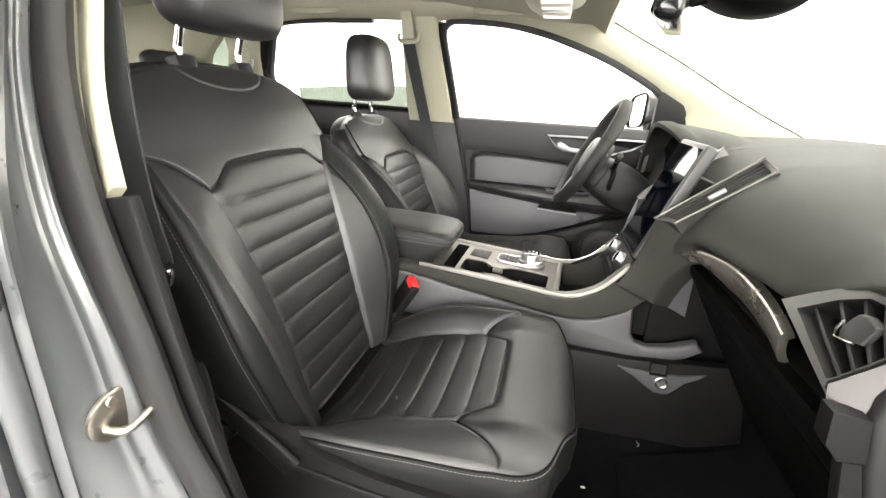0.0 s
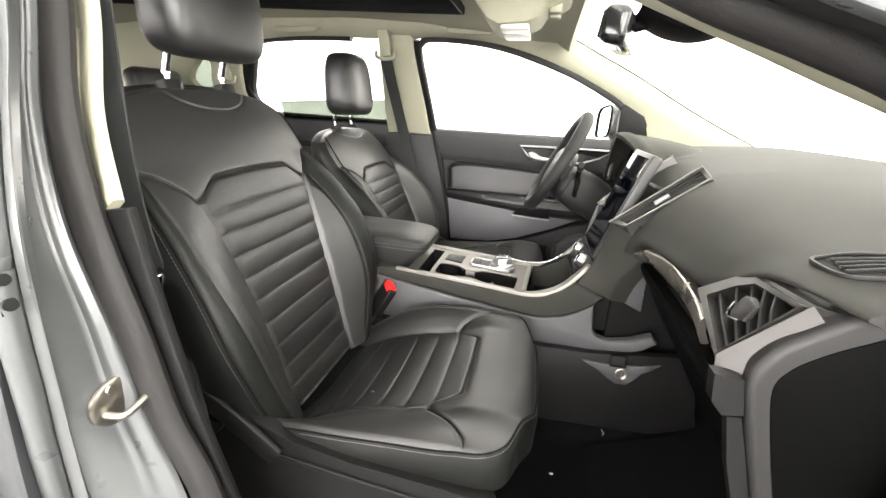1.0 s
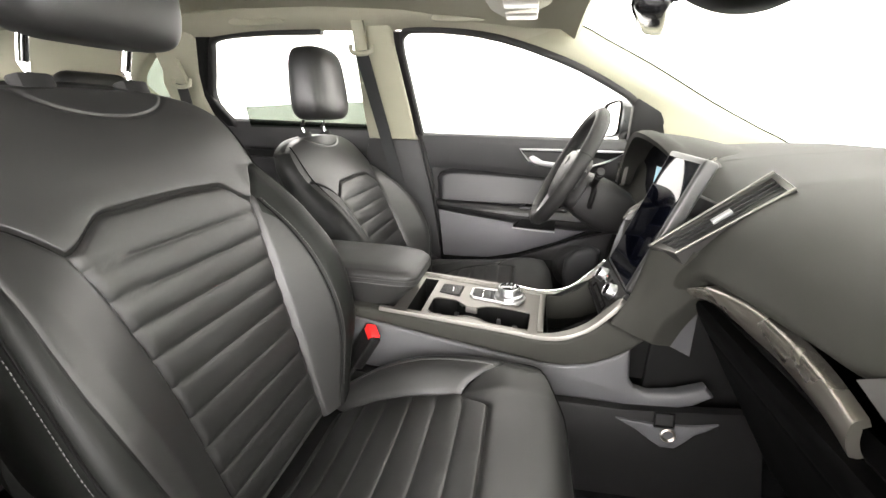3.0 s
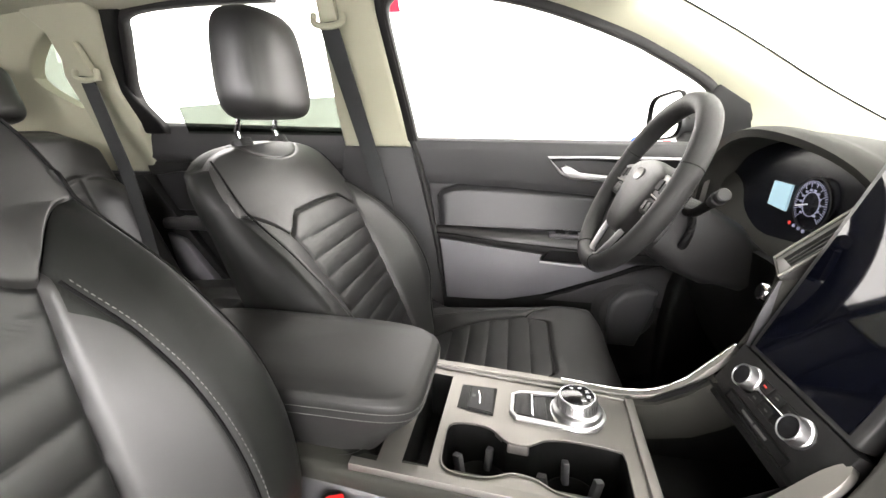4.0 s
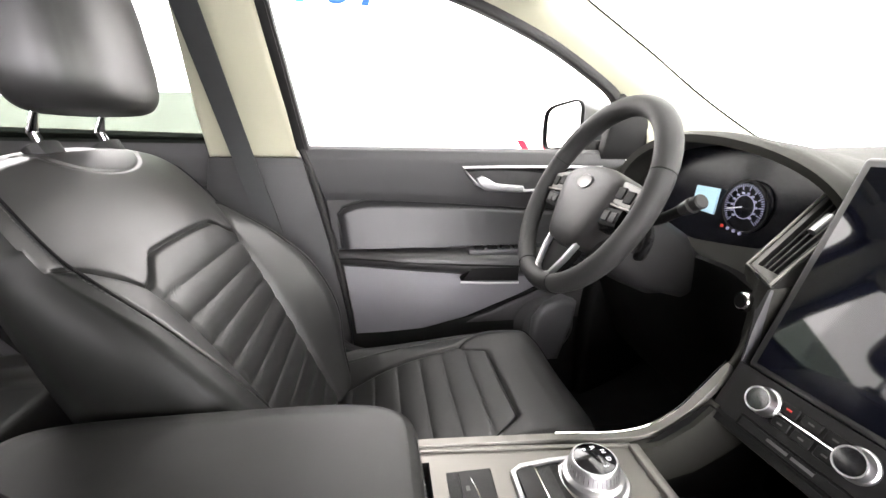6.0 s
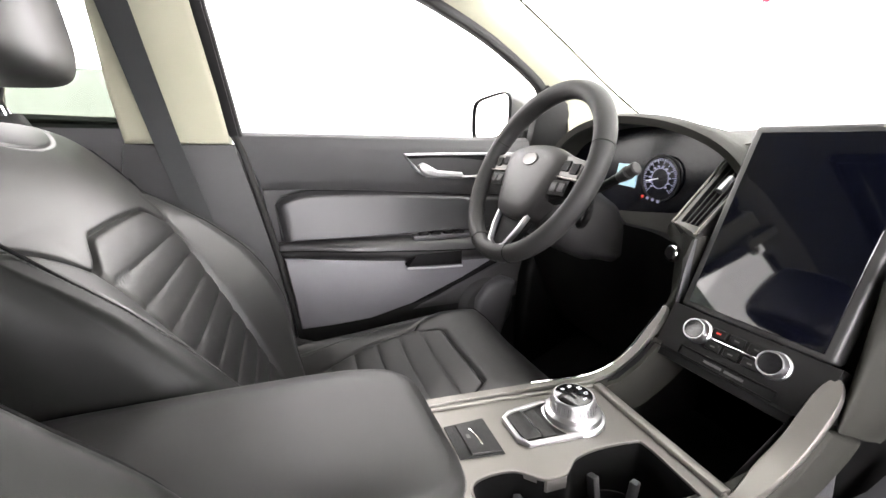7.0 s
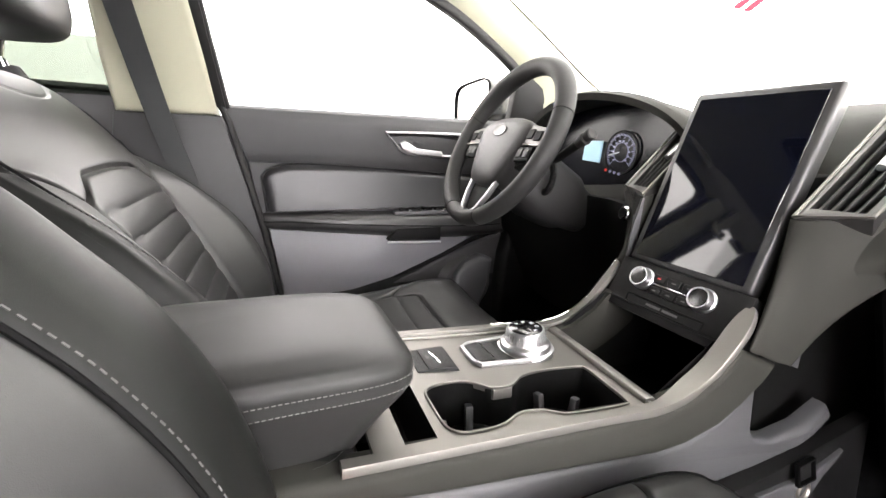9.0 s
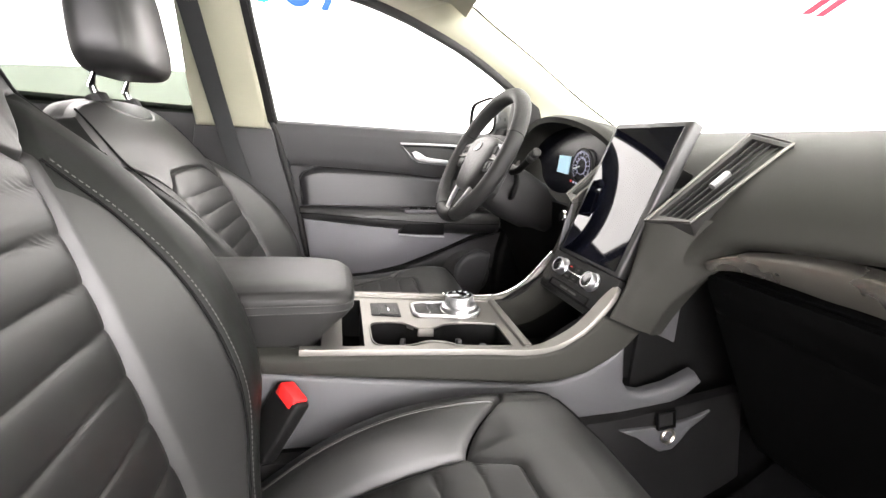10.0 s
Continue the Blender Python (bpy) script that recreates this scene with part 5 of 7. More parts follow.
# ---- dashboard ----
def build_dashboard():
    root = thing("dashboard", (1.05, 0, 0.6), "soft black dashboard with silver vent frames across the car", "dashboard")
    # profiles (x, z) across the car, from the windscreen to the lower lip
    stations = [
        (-0.735, [(1.56, 1.070), (1.40, 1.090), (1.22, 1.098), (1.10, 1.094), (1.02, 1.086), (0.985, 1.080), (0.965, 1.076), (0.957, 1.070), (0.975, 1.062)]),
        (-0.62, [(1.58, 1.076), (1.40, 1.098), (1.22, 1.108), (1.10, 1.106), (1.01, 1.094), (0.970, 1.082), (0.945, 1.071), (0.936, 1.062), (0.96, 1.054)]),
        (-0.54, [(1.59, 1.078), (1.40, 1.102), (1.22, 1.114), (1.10, 1.113), (1.00, 1.092), (0.955, 1.068), (0.932, 1.040), (0.922, 1.010), (0.945, 0.998)]),
        (-0.45, [(1.60, 1.080), (1.40, 1.105), (1.22, 1.120), (1.10, 1.118), (1.00, 1.092), (0.950, 1.058), (0.925, 1.024), (0.916, 0.998), (0.958, 0.990)]),
        (-0.32, [(1.61, 1.082), (1.40, 1.108), (1.22, 1.124), (1.10, 1.122), (1.00, 1.095), (0.948, 1.055), (0.922, 1.014), (0.912, 0.986), (0.958, 0.975)]),
        (-0.22, [(1.62, 1.084), (1.40, 1.110), (1.22, 1.126), (1.10, 1.124), (1.01, 1.098), (0.950, 1.050), (0.920, 1.002), (0.908, 0.971), (0.945, 0.960)]),
        (-0.17, [(1.62, 1.085), (1.40, 1.111), (1.22, 1.127), (1.10, 1.125), (1.02, 1.100), (0.955, 1.045), (0.912, 0.985), (0.898, 0.945), (0.918, 0.915)]),
        (-0.13, [(1.62, 1.085), (1.40, 1.112), (1.22, 1.127), (1.10, 1.124), (1.02, 1.100), (0.960, 1.040), (0.905, 0.970), (0.888, 0.910), (0.905, 0.860)]),
        (0.0, [(1.63, 1.086), (1.40, 1.112), (1.22, 1.126), (1.10, 1.120), (1.02, 1.090), (0.975, 1.030), (0.930, 0.960), (0.905, 0.900), (0.90, 0.86)]),
        (0.13, [(1.62, 1.085), (1.40, 1.112), (1.22, 1.127), (1.10, 1.124), (1.02, 1.100), (0.960, 1.040), (0.905, 0.970), (0.888, 0.910), (0.905, 0.860)]),
        (0.17, [(1.62, 1.085), (1.40, 1.112), (1.22, 1.128), (1.12, 1.128), (1.04, 1.110), (1.00, 1.045), (0.985, 0.985), (0.955, 0.945), (0.95, 0.90)]),
        (0.40, [(1.61, 1.082), (1.40, 1.110), (1.22, 1.128), (1.15, 1.130), (1.08, 1.125), (1.03, 1.060), (1.01, 1.00), (0.99, 0.95), (0.98, 0.90)]),
        (0.60, [(1.59, 1.078), (1.40, 1.102), (1.22, 1.116), (1.13, 1.116), (1.05, 1.105), (1.00, 1.060), (0.985, 1.00), (0.97, 0.95), (0.96, 0.90)]),
        (0.735, [(1.56, 1.070), (1.40, 1.090), (1.22, 1.098), (1.12, 1.098), (1.04, 1.09), (1.0, 1.05), (0.985, 1.0), (0.97, 0.95), (0.96, 0.90)]),
    ]
    rise = ((-0.10, 0.050), (0.0, 0.040), (0.0, 0.012))     # the pad's rear edge lifts towards the windscreen
    stations = [(y, [(x + d, z + h * (1 - 0.4 * (abs(y) / 0.735) ** 4)) for (x, z), (d, h) in zip(p, rise)] + p[3:]) for y, p in stations]
    cols = [spline([V(x, y, z) for x, z in p], 5) for y, p in stations]
    rows = [spline([c[i] for c in cols], 6) for i in range(len(cols[0]))]
    bm = bmesh.new()
    grid = [[bm.verts.new(p) for p in r] for r in rows]
    for r, q in zip(grid, grid[1:]):
        for i in range(len(r) - 1):
            bm.faces.new((r[i], r[i + 1], q[i + 1], q[i]))
    top = part("top_pad", bm, DASH, root, "soft grained black dash pad", angle=70)

    # bronze strip and glove box
    bm = bmesh.new()
    path = [V(0.907, -0.184, 0.930), V(0.916, -0.224, 0.950), V(0.929, -0.290, 0.963), V(0.935, -0.345, 0.966), V(0.937, -0.400, 0.963), V(0.936, -0.460, 0.956), V(0.930, -0.515, 0.947)]
    sp = spline(path, 6)

    def strip(a, b):
        i = a * (len(sp) - 1)
        k = min(int(i), len(sp) - 2)
        p = sp[k].lerp(sp[k + 1], i - k)
        h = lerp(0.020, 0.050, smooth(a * 2.2))
        return p + V(0.030 * max(0.0, b - 0.35) ** 2 + 0.012 * smooth((0.15 - b) / 0.15), 0, -h * b + 0.012)
    patch(bm, strip, 40, 10)
    solid(bm, 0.01)
    part("trim_strip", bm, STRIP, root, "satin bronze dash strip", angle=60)
    bm = bmesh.new()

    def glove(a, b):
        y = lerp(-0.172, -0.70, a)
        z = lerp(0.915, 0.58, b)
        x = 0.950 + 0.60 * max(0.0, 0.905 - z) + 0.02 * smooth((0.03 - a) / 0.03) ** 2 + 0.02 * smooth((b - 0.95) / 0.05)
        x += 0.004 * math.exp(-((b - 0.16) / 0.012) ** 2)
        return V(x, y, z)
    patch(bm, glove, 40, 50)
    solid(bm, 0.02)
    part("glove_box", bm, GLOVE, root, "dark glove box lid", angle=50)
    bm = bmesh.new()
    patch(bm, lambda a, b: V(lerp(0.965, 1.20, b), lerp(-0.175, -0.690, a), lerp(0.93, 0.56, b)), 8, 8)
    solid(bm, 0.02)
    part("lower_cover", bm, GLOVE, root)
    bm = bmesh.new()
    box(bm, (0.966, -0.455, 0.862), (0.980, -0.415, 0.880), 0.004)
    part("glove_latch", bm, GLOSS, root, "gloss black glove box latch")

    # right end vent
    rv = [V(0.907, -0.527, 1.004), V(0.930, -0.575, 1.046), V(0.9365, -0.602, 1.0575), V(0.9325, -0.706, 1.067), V(0.885, -0.680, 0.992), V(0.8785, -0.690, 0.982)]
    c = sum(rv, Vector()) / len(rv)
    bm = bmesh.new()
    inner = [V(0.907, -0.566, 1.010), V(0.923, -0.592, 1.036), V(0.9295, -0.618, 1.051), V(0.926, -0.699, 1.060), V(0.889, -0.676, 0.997), V(0.886, -0.672, 0.992)]
    inner2 = [c + (p - c) * 0.92 + V(0.045, 0.012, -0.01) for p in inner]
    outer2 = [p + V(0.05, 0, -0.01) for p in rv]
    loops = [[bm.verts.new(p) for p in lp] for lp in (outer2, rv, inner, inner2)]
    for r, q in zip(loops, loops[1:]):
        for i in range(len(r)):
            j = (i + 1) % len(r)
            bm.faces.new((r[i], r[j], q[j], q[i]))
    bmesh.ops.recalc_face_normals(bm, faces=bm.faces)
    bmesh.ops.bevel(bm, geom=[e for e in bm.edges if all(v in loops[1] for v in e.verts)], offset=0.004, segments=2, affect="EDGES")
    vent = part("air_vent", bm, VENT_DARK, root, "end air vent in a dark satin frame", angle=45)
    bm = bmesh.new()
    bm.faces.new([bm.verts.new(p) for p in inner2])
    part("vent_back", bm, DARK, vent)
    def along(pts, f):
        d = [0.0]
        for p, q in zip(pts, pts[1:]):
            d.append(d[-1] + (q - p).length)
        f *= d[-1]
        k = max(i for i in range(len(pts) - 1) if d[i] <= f)
        return pts[k].lerp(pts[k + 1], (f - d[k]) / (d[k + 1] - d[k]))
    vn = V(-0.843, 0.080, 0.532)
    for k in range(5):
        f = 0.10 + 0.155 * k
        a, b = along(inner[:4], f), along([inner[4], inner[3]], max(0.02, f - 0.10))
        bm = bmesh.new()
        sweep(bm, [a - vn * 0.014, a.lerp(b, 0.5) - vn * 0.012, b - vn * 0.014], rect(0.0035, 0.020, 0.0012), up=vn)
        part("slat", bm, END_TRIM, vent)
    bm = bmesh.new()
    mid = inner[2].lerp(inner[4], 0.42)
    prism(bm, [mid + V(-0.003 + dz * 0.5, dy, dz) for dy, dz in ((0.011, 0.006), (0.009, 0.012), (0.0, 0.014), (-0.016, 0.011), (-0.018, -0.006), (0.004, -0.011), (0.010, -0.006))], (0.007, 0, 0), 0.002)
    tab = part("vent_tab", bm, END_TRIM, vent, "rounded dark vent tab")
    bm = bmesh.new()
    tube(bm, [mid + V(-0.006 + dz * 0.5, dy, dz) for dy, dz in ((0.011, 0.004), (0.010, -0.005), (0.004, -0.0105), (-0.010, -0.008), (-0.016, -0.006))], 0.0012, 6)
    part("tab_edge", bm, CHROME, tab, "bright edge of the vent tab")
    # satin end cap below the vent, on the doorway side
    bm = bmesh.new()
    prism(bm, [V(0.883, -0.681, 0.9915), V(0.9335, -0.7085, 1.0675), V(0.9520, -0.7130, 1.0455), V(0.9260, -0.7130, 1.0245), V(0.9110, -0.7130, 1.0015), V(0.9060, -0.7120, 0.9800), V(0.8745, -0.7010, 0.9805)], (0.012, 0.014, -0.004))
    part("end_cap", bm, BRONZE, root, "satin bronze end cap", angle=20)
    bm = bmesh.new()
    prism(bm, [V(x, -0.70, z) for x, z in ((0.868, 0.9905), (0.894, 0.9885), (0.903, 0.949), (0.884, 0.946), (0.872, 0.960))], (0, -0.020, 0), 0.004, 2)
    part("end_cap_lower", bm, PLASTIC, root)
    # end panel
    bm = bmesh.new()
    lp = [(0.896, 0.985), (0.900, 1.007), (0.916, 1.031), (0.942, 1.052), (0.967, 1.070), (0.995, 1.079), (1.06, 1.088), (1.12, 1.090), (1.20, 1.07), (1.20, 0.50), (1.035, 0.50), (0.980, 0.70), (0.941, 0.837), (0.918, 0.904), (0.905, 0.947)]
    prism(bm, [V(p.x, -0.722, p.z) for p in spline([(x, 0, z) for x, z in lp[:8]], 4)] + [V(x, -0.722, z) for x, z in lp[8:]], (0, 0.03, 0), 0.009, 5)
    end = part("end_panel", bm, END_TRIM, root, "dark grey grained dash end panel")
    bm = bmesh.new()
    inset = [(0.926, 0.943), (0.917, 0.985), (0.926, 1.008), (0.948, 1.028), (0.972, 1.043), (1.000, 1.057), (1.06, 1.068), (1.12, 1.07)]
    prism(bm, [V(p.x, -0.7235, p.z) for p in spline([(x, 0, z) for x, z in inset], 4)] + [V(x, -0.7235, z) for x, z in ((1.16, 1.06), (1.16, 0.55), (1.04, 0.55), (0.995, 0.70), (0.956, 0.844), (0.939, 0.897))], (0, 0.006, 0), 0.0015)
    part("end_inset", bm, BLACK, end, "dark inset of the end panel")
    bm = bmesh.new()
    prism(bm, [V(x, -0.70, z) for x, z in ((0.891, 0.943), (0.904, 0.944), (0.919, 0.899), (0.940, 0.830), (0.978, 0.70), (1.022, 0.55), (0.99, 0.55), (0.958, 0.70), (0.925, 0.826), (0.905, 0.885))], (0, -0.016, 0), 0.004, 2)
    part("end_strip", bm, PLASTIC, root, "black lower end strip")

    # demister grille on the pad's end
    bm = bmesh.new()
    dv = [V(0.972, -0.621, 1.0855), V(0.984, -0.616, 1.0880), V(1.005, -0.617, 1.0945), V(1.030, -0.625, 1.0995), V(1.058, -0.645, 1.1030), V(1.072, -0.668, 1.1025), V(1.052, -0.684, 1.0990), V(1.010, -0.679, 1.0915), V(0.980, -0.664, 1.0845), V(0.972, -0.640, 1.0840)]
    sweep(bm, spline(dv, 5, True), rect(0.0035, 0.0045, 0.001), closed=True)
    dg = part("demister_grille", bm, END_TRIM, root, "small side window grille")
    bm = bmesh.new()
    prism(bm, [p + V(0, 0, -0.0005) for p in spline(dv, 3, True)], (0, 0, -0.004))
    part("grille_floor", bm, DARK, dg, "dark grille opening")
    for k in range(4):
        f = 0.20 + 0.20 * k
        a, b = dv[1].lerp(dv[8], f), dv[4].lerp(dv[6], f)
        bm = bmesh.new()
        sweep(bm, spline([a + V(0.002, 0, 0.0015), a.lerp(b, 0.5) + V(0, 0.004, 0.003), b + V(-0.002, 0, 0.0015)], 5), rect(0.0022, 0.004, 0.0008))
        part("grille_bar", bm, END_TRIM, dg)

    # pair of centre vents
    for s in (-1, 1):
        fr = [V(0.862, s * 0.107, 0.980), V(0.887, s * 0.166, 0.988), V(1.027, s * 0.179, 1.107), V(1.029, s * 0.109, 1.122)]
        nrm = (fr[2] - fr[0]).cross(fr[3] - fr[0]).normalized()
        if nrm.x > 0:
            nrm = -nrm
        fr = [p + nrm * 0.004 for p in fr]
        bm = bmesh.new()
        inn = []
        for i in range(4):
            p, a, b = fr[i], fr[i - 1], fr[(i + 1) % 4]
            d = ((a - p).normalized() + (b - p).normalized()).normalized()
            inn.append(p + d * (0.011 if i % 2 else 0.010) - nrm * 0.003)
        inn[0] = inn[0] + (fr[3] - fr[0]).normalized() * 0.012
        deep = [p - nrm * 0.035 for p in inn]
        back = [p - nrm * 0.03 for p in fr]
        loops = [[bm.verts.new(p) for p in lp] for lp in (back, fr, inn, deep)]
        for r, q in zip(loops, loops[1:]):
            for i in range(4):
                bm.faces.new((r[i], r[(i + 1) % 4], q[(i + 1) % 4], q[i]))
        bmesh.ops.recalc_face_normals(bm, faces=bm.faces)
        bmesh.ops.bevel(bm, geom=[e for e in bm.edges if all(v in loops[1] for v in e.verts)], offset=0.003, segments=2, affect="EDGES")
        cv = part("air_vent", bm, VENT_FRAME, root, "slanted centre air vent in a satin silver frame", angle=45)
        bm = bmesh.new()
        tube(bm, [p + nrm * 0.001 for p in fr], 0.0022, 8, closed=True)
        part("frame_edge", bm, SATIN, cv, "thin satin silver edge")
        bm = bmesh.new()
        bm.faces.new([bm.verts.new(p) for p in deep])
        part("vent_back", bm, DARK, cv)
        for k in range(4):
            f = 0.16 + 0.22 * k
            a, b = inn[0].lerp(inn[1], f), inn[3].lerp(inn[2], f)
            bm = bmesh.new()
            sweep(bm, [a - nrm * 0.010, b - nrm * 0.010], rect(0.003, 0.016, 0.001), up=nrm)
            part("slat", bm, END_TRIM, cv)
        bm = bmesh.new()
        m = (inn[0] + inn[1] + inn[2] + inn[3]) / 4
        d = (inn[3] - inn[0]).normalized()
        sweep(bm, [m - d * 0.016, m + d * 0.016], rect(0.010, 0.010, 0.003), up=nrm)
        part("vent_tab", bm, SILVER, cv, "silver vent tab")
        # cheek between the vent, the screen and the console
        if s < 0:
            continue
        bm = bmesh.new()
        ck = [V(0.858, s * 0.104, 0.979), V(0.845, s * 0.104, 0.93), V(0.836, s * 0.103, 0.872), V(0.852, s * 0.112, 0.856), V(0.866, s * 0.128, 0.90), V(0.878, s * 0.140, 0.95), V(0.885, s * 0.148, 0.982)]
        prism(bm, ck, (0.03, 0, -0.005), 0.004)
        part("stack_cheek", bm, GREY_PLASTIC, root, "side cheek of the centre stack")
    # start button
    bm = bmesh.new()
    disc(bm, V(0.872, 0.146, 0.945), (-1, 0.15, 0.15), 0.014, 0.013, 0.008, 24, 0.002)
    sb = part("start_button", bm, CHROME, root, "round start button with chrome ring")
    bm = bmesh.new()
    disc(bm, V(0.865, 0.147, 0.9462), (-1, 0.15, 0.15), 0.010, 0.009, 0.0025, 20)
    part("button_cap", bm, DARK, sb)

    # central lower body behind the stack, down to the floor
    bm = bmesh.new()
    box(bm, (0.90, -0.092, 0.45), (1.30, 0.092, 1.03), 0.01)
    part("stack_body", bm, DARK, root)
    # passenger knee side of the stack: sweeps from the pad down onto the console
    for s in (-1, 1):
        bm = bmesh.new()
        sec = [
            [V(0.880, s * 0.098, 0.985), V(0.870, s * 0.100, 0.93), V(0.850, s * 0.106, 0.878), V(0.825, s * 0.113, 0.832)],
            [V(0.862, s * 0.106, 0.980), V(0.852, s * 0.110, 0.93), V(0.836, s * 0.116, 0.876), V(0.812, s * 0.1215, 0.828)],
            [V(0.874, s * 0.136, 0.984), V(0.864, s * 0.129, 0.928), V(0.850, s * 0.125, 0.870), V(0.835, s * 0.1240, 0.818)],
            [V(0.917, s * 0.172, 0.996), V(0.880, s * 0.148, 0.925), V(0.868, s * 0.136, 0.866), V(0.860, s * 0.1260, 0.807)],
            [V(0.924, s * 0.206, 0.976), V(0.908, s * 0.166, 0.910), V(0.889, s * 0.146, 0.858), V(0.882, s * 0.1275, 0.800)],
            [V(0.940, s * 0.210, 0.956), V(0.920, s * 0.168, 0.898), V(0.902, s * 0.145, 0.850), V(0.895, s * 0.1260, 0.794)],
            [V(0.972, s * 0.176, 0.936), V(0.960, s * 0.148, 0.895), V(0.940, s * 0.130, 0.843), V(0.930, s * 0.110, 0.786)],
        ]
        cs = [spline(q, 5) for q in sec]
        rs = [spline([q[i] for q in cs], 5) for i in range(len(cs[0]))]
        g = [[bm.verts.new(p) for p in r] for r in rs]
        for r, q in zip(g, g[1:]):
            for i in range(len(r) - 1):
                bm.faces.new((r[i], r[i + 1], q[i + 1], q[i]))
        part("stack_flank", bm, DASH, root, "soft black side sweeping to the console", angle=70)

    bm = bmesh.new()
    prism(bm, [V(x, -0.1005, z) for x, z in ((0.888, 0.800), (0.930, 0.862), (0.968, 0.890), (0.972, 0.762))], (0, 0.006, 0), 0.001)
    part("stack_panel", bm, GREY_PLASTIC, root, "grained grey side of the centre stack")
    # driver side: binnacle hood, lower dash, column shroud
    bm = bmesh.new()

    def hood(a, b):
        th = math.pi * lerp(-0.04, 1.04, a)
        y = 0.365 + 0.235 * math.cos(th) * (1 + 0.05 * b)
        hgt = 1.0 + 0.152 * max(-0.2, math.sin(th)) ** 0.72 if math.sin(th) > 0 else 1.0 + 0.12 * math.sin(th)
        x = lerp(0.925, 1.16, b) + 0.06 * abs(math.cos(th)) ** 2 * (1 - b) - 0.045 * smooth((0.42 - a) / 0.42) * (1 - b)
        return V(x, y, hgt - 0.03 * b * b + 0.006 * math.sin(math.pi * min(1, b * 5)))
    patch(bm, hood, 48, 16)
    solid(bm, -0.014)
    part("cluster_hood", bm, DASH, root, "arched black instrument hood", angle=60)
    bm = bmesh.new()
    prism(bm, [V(1.0 + 0.10 * (z - 1.0), y, z) for y, z in ((0.58, 0.985), (0.60, 1.05), (0.55, 1.11), (0.46, 1.143), (0.36, 1.150), (0.26, 1.135), (0.17, 1.09), (0.155, 1.03), (0.19, 0.975), (0.30, 0.935), (0.45, 0.935))], (0.02, 0, 0))
    cl = part("cluster_face", bm, CLUSTER, root, "glossy dark instrument face")
    xf = 0.993
    bm = bmesh.new()
    prism(bm, [V(xf + 0.006, y, z) for y, z in ((0.366, 1.022), (0.362, 1.070), (0.416, 1.071), (0.422, 1.026))], (0.004, 0, 0))
    part("info_display", bm, LCD, cl, "lit pale blue display")
    for yc, rr in ((0.303, 0.039),):
        bm = bmesh.new()
        for k in range(45):
            th = radians(225 - 270 * k / 44)
            ln = 0.010 if k % 4 == 0 else 0.005
            ca, sa = -math.cos(th), math.sin(th)
            p, q = V(xf + 0.004, yc + ca * rr, 1.047 + sa * rr), V(xf + 0.004, yc + ca * (rr - ln), 1.047 + sa * (rr - ln))
            tube(bm, [p, q], 0.0008, 4, up=(1, 0, 0))
        gg = part("gauge_scale", bm, DIAL, cl, "lit violet-white gauge marks", doubles=False)
        bm = bmesh.new()
        sweep(bm, [V(xf + 0.007, yc + (rr + 0.005) * math.cos(2 * math.pi * k / 40), 1.047 + (rr + 0.005) * math.sin(2 * math.pi * k / 40)) for k in range(40)], rect(0.003, 0.004), closed=True, up=(1, 0, 0))
        part("gauge_ring", bm, PLASTIC, cl)
        bm = bmesh.new()
        tube(bm, [V(xf, yc, 1.047), V(xf, yc + 0.028, 1.040)], 0.0013, 6, up=(1, 0, 0))
        part("needle", bm, WHITE_MARK, cl, "white needle")
        bm = bmesh.new()
        for k in range(12):
            th = radians(225 - 270 * k / 11)
            ca, sa = -math.cos(th) * (rr - 0.0155), math.sin(th) * (rr - 0.0155)
            box(bm, (xf + 0.003, yc + ca - 0.0024, 1.047 + sa - 0.0017), (xf + 0.0045, yc + ca + 0.0024, 1.047 + sa + 0.0017))
        part("gauge_numbers", bm, DIAL, cl, "small unreadable gauge figures", doubles=False)
        bm = bmesh.new()
        sweep(bm, [V(xf + 0.005, yc + 0.020 * math.cos(2 * math.pi * k / 32), 1.047 + 0.020 * math.sin(2 * math.pi * k / 32)) for k in range(32)], rect(0.0012, 0.0012), closed=True, up=(1, 0, 0))
        part("inner_ring", bm, DIAL, cl)
    for k in range(4):
        bm = bmesh.new()
        disc(bm, V(xf + 0.001, 0.335 - 0.013 * k, 1.008 - 0.002 * k), (-1, 0, 0), 0.003, 0.003, 0.002, 10)
        part("warning_lamp", bm, RED_LAMP if k == 0 else DIAL, cl)
    # lower dash on the driver side, its footwell shade put into the dark plastic
    bm = bmesh.new()

    def low(a, b):
        y = lerp(0.115, 0.74, a)
        x = lerp(0.955, 1.08, b ** 1.5) - 0.05 * smooth((0.25 - a) / 0.25) * (1 - b)
        return V(x, y, lerp(0.955, 0.60, b) + 0.02 * smooth((a - 0.7) / 0.3))
    patch(bm, low, 24, 14)
    solid(bm, 0.015)
    part("knee_panel", bm, DARK, root, "knee panel, near black for the footwell shade", angle=60)
    # driver end vent beside the door
    bm = bmesh.new()
    lp = [V(0.955, 0.60, 0.985), V(0.960, 0.60, 1.055), V(0.965, 0.675, 1.065), V(0.965, 0.71, 1.03), V(0.955, 0.69, 0.985)]
    sweep(bm, lp, rect(0.006, 0.012, 0.002), closed=True, up=(1, 0, 0))
    lv = part("air_vent", bm, SATIN, root, "end air vent with silver frame")
    bm = bmesh.new()
    bm.faces.new([bm.verts.new(p + V(0.02, 0, 0)) for p in lp])
    part("vent_back", bm, DARK, lv)
    for k in range(4):
        z = 0.998 + 0.016 * k
        bm = bmesh.new()
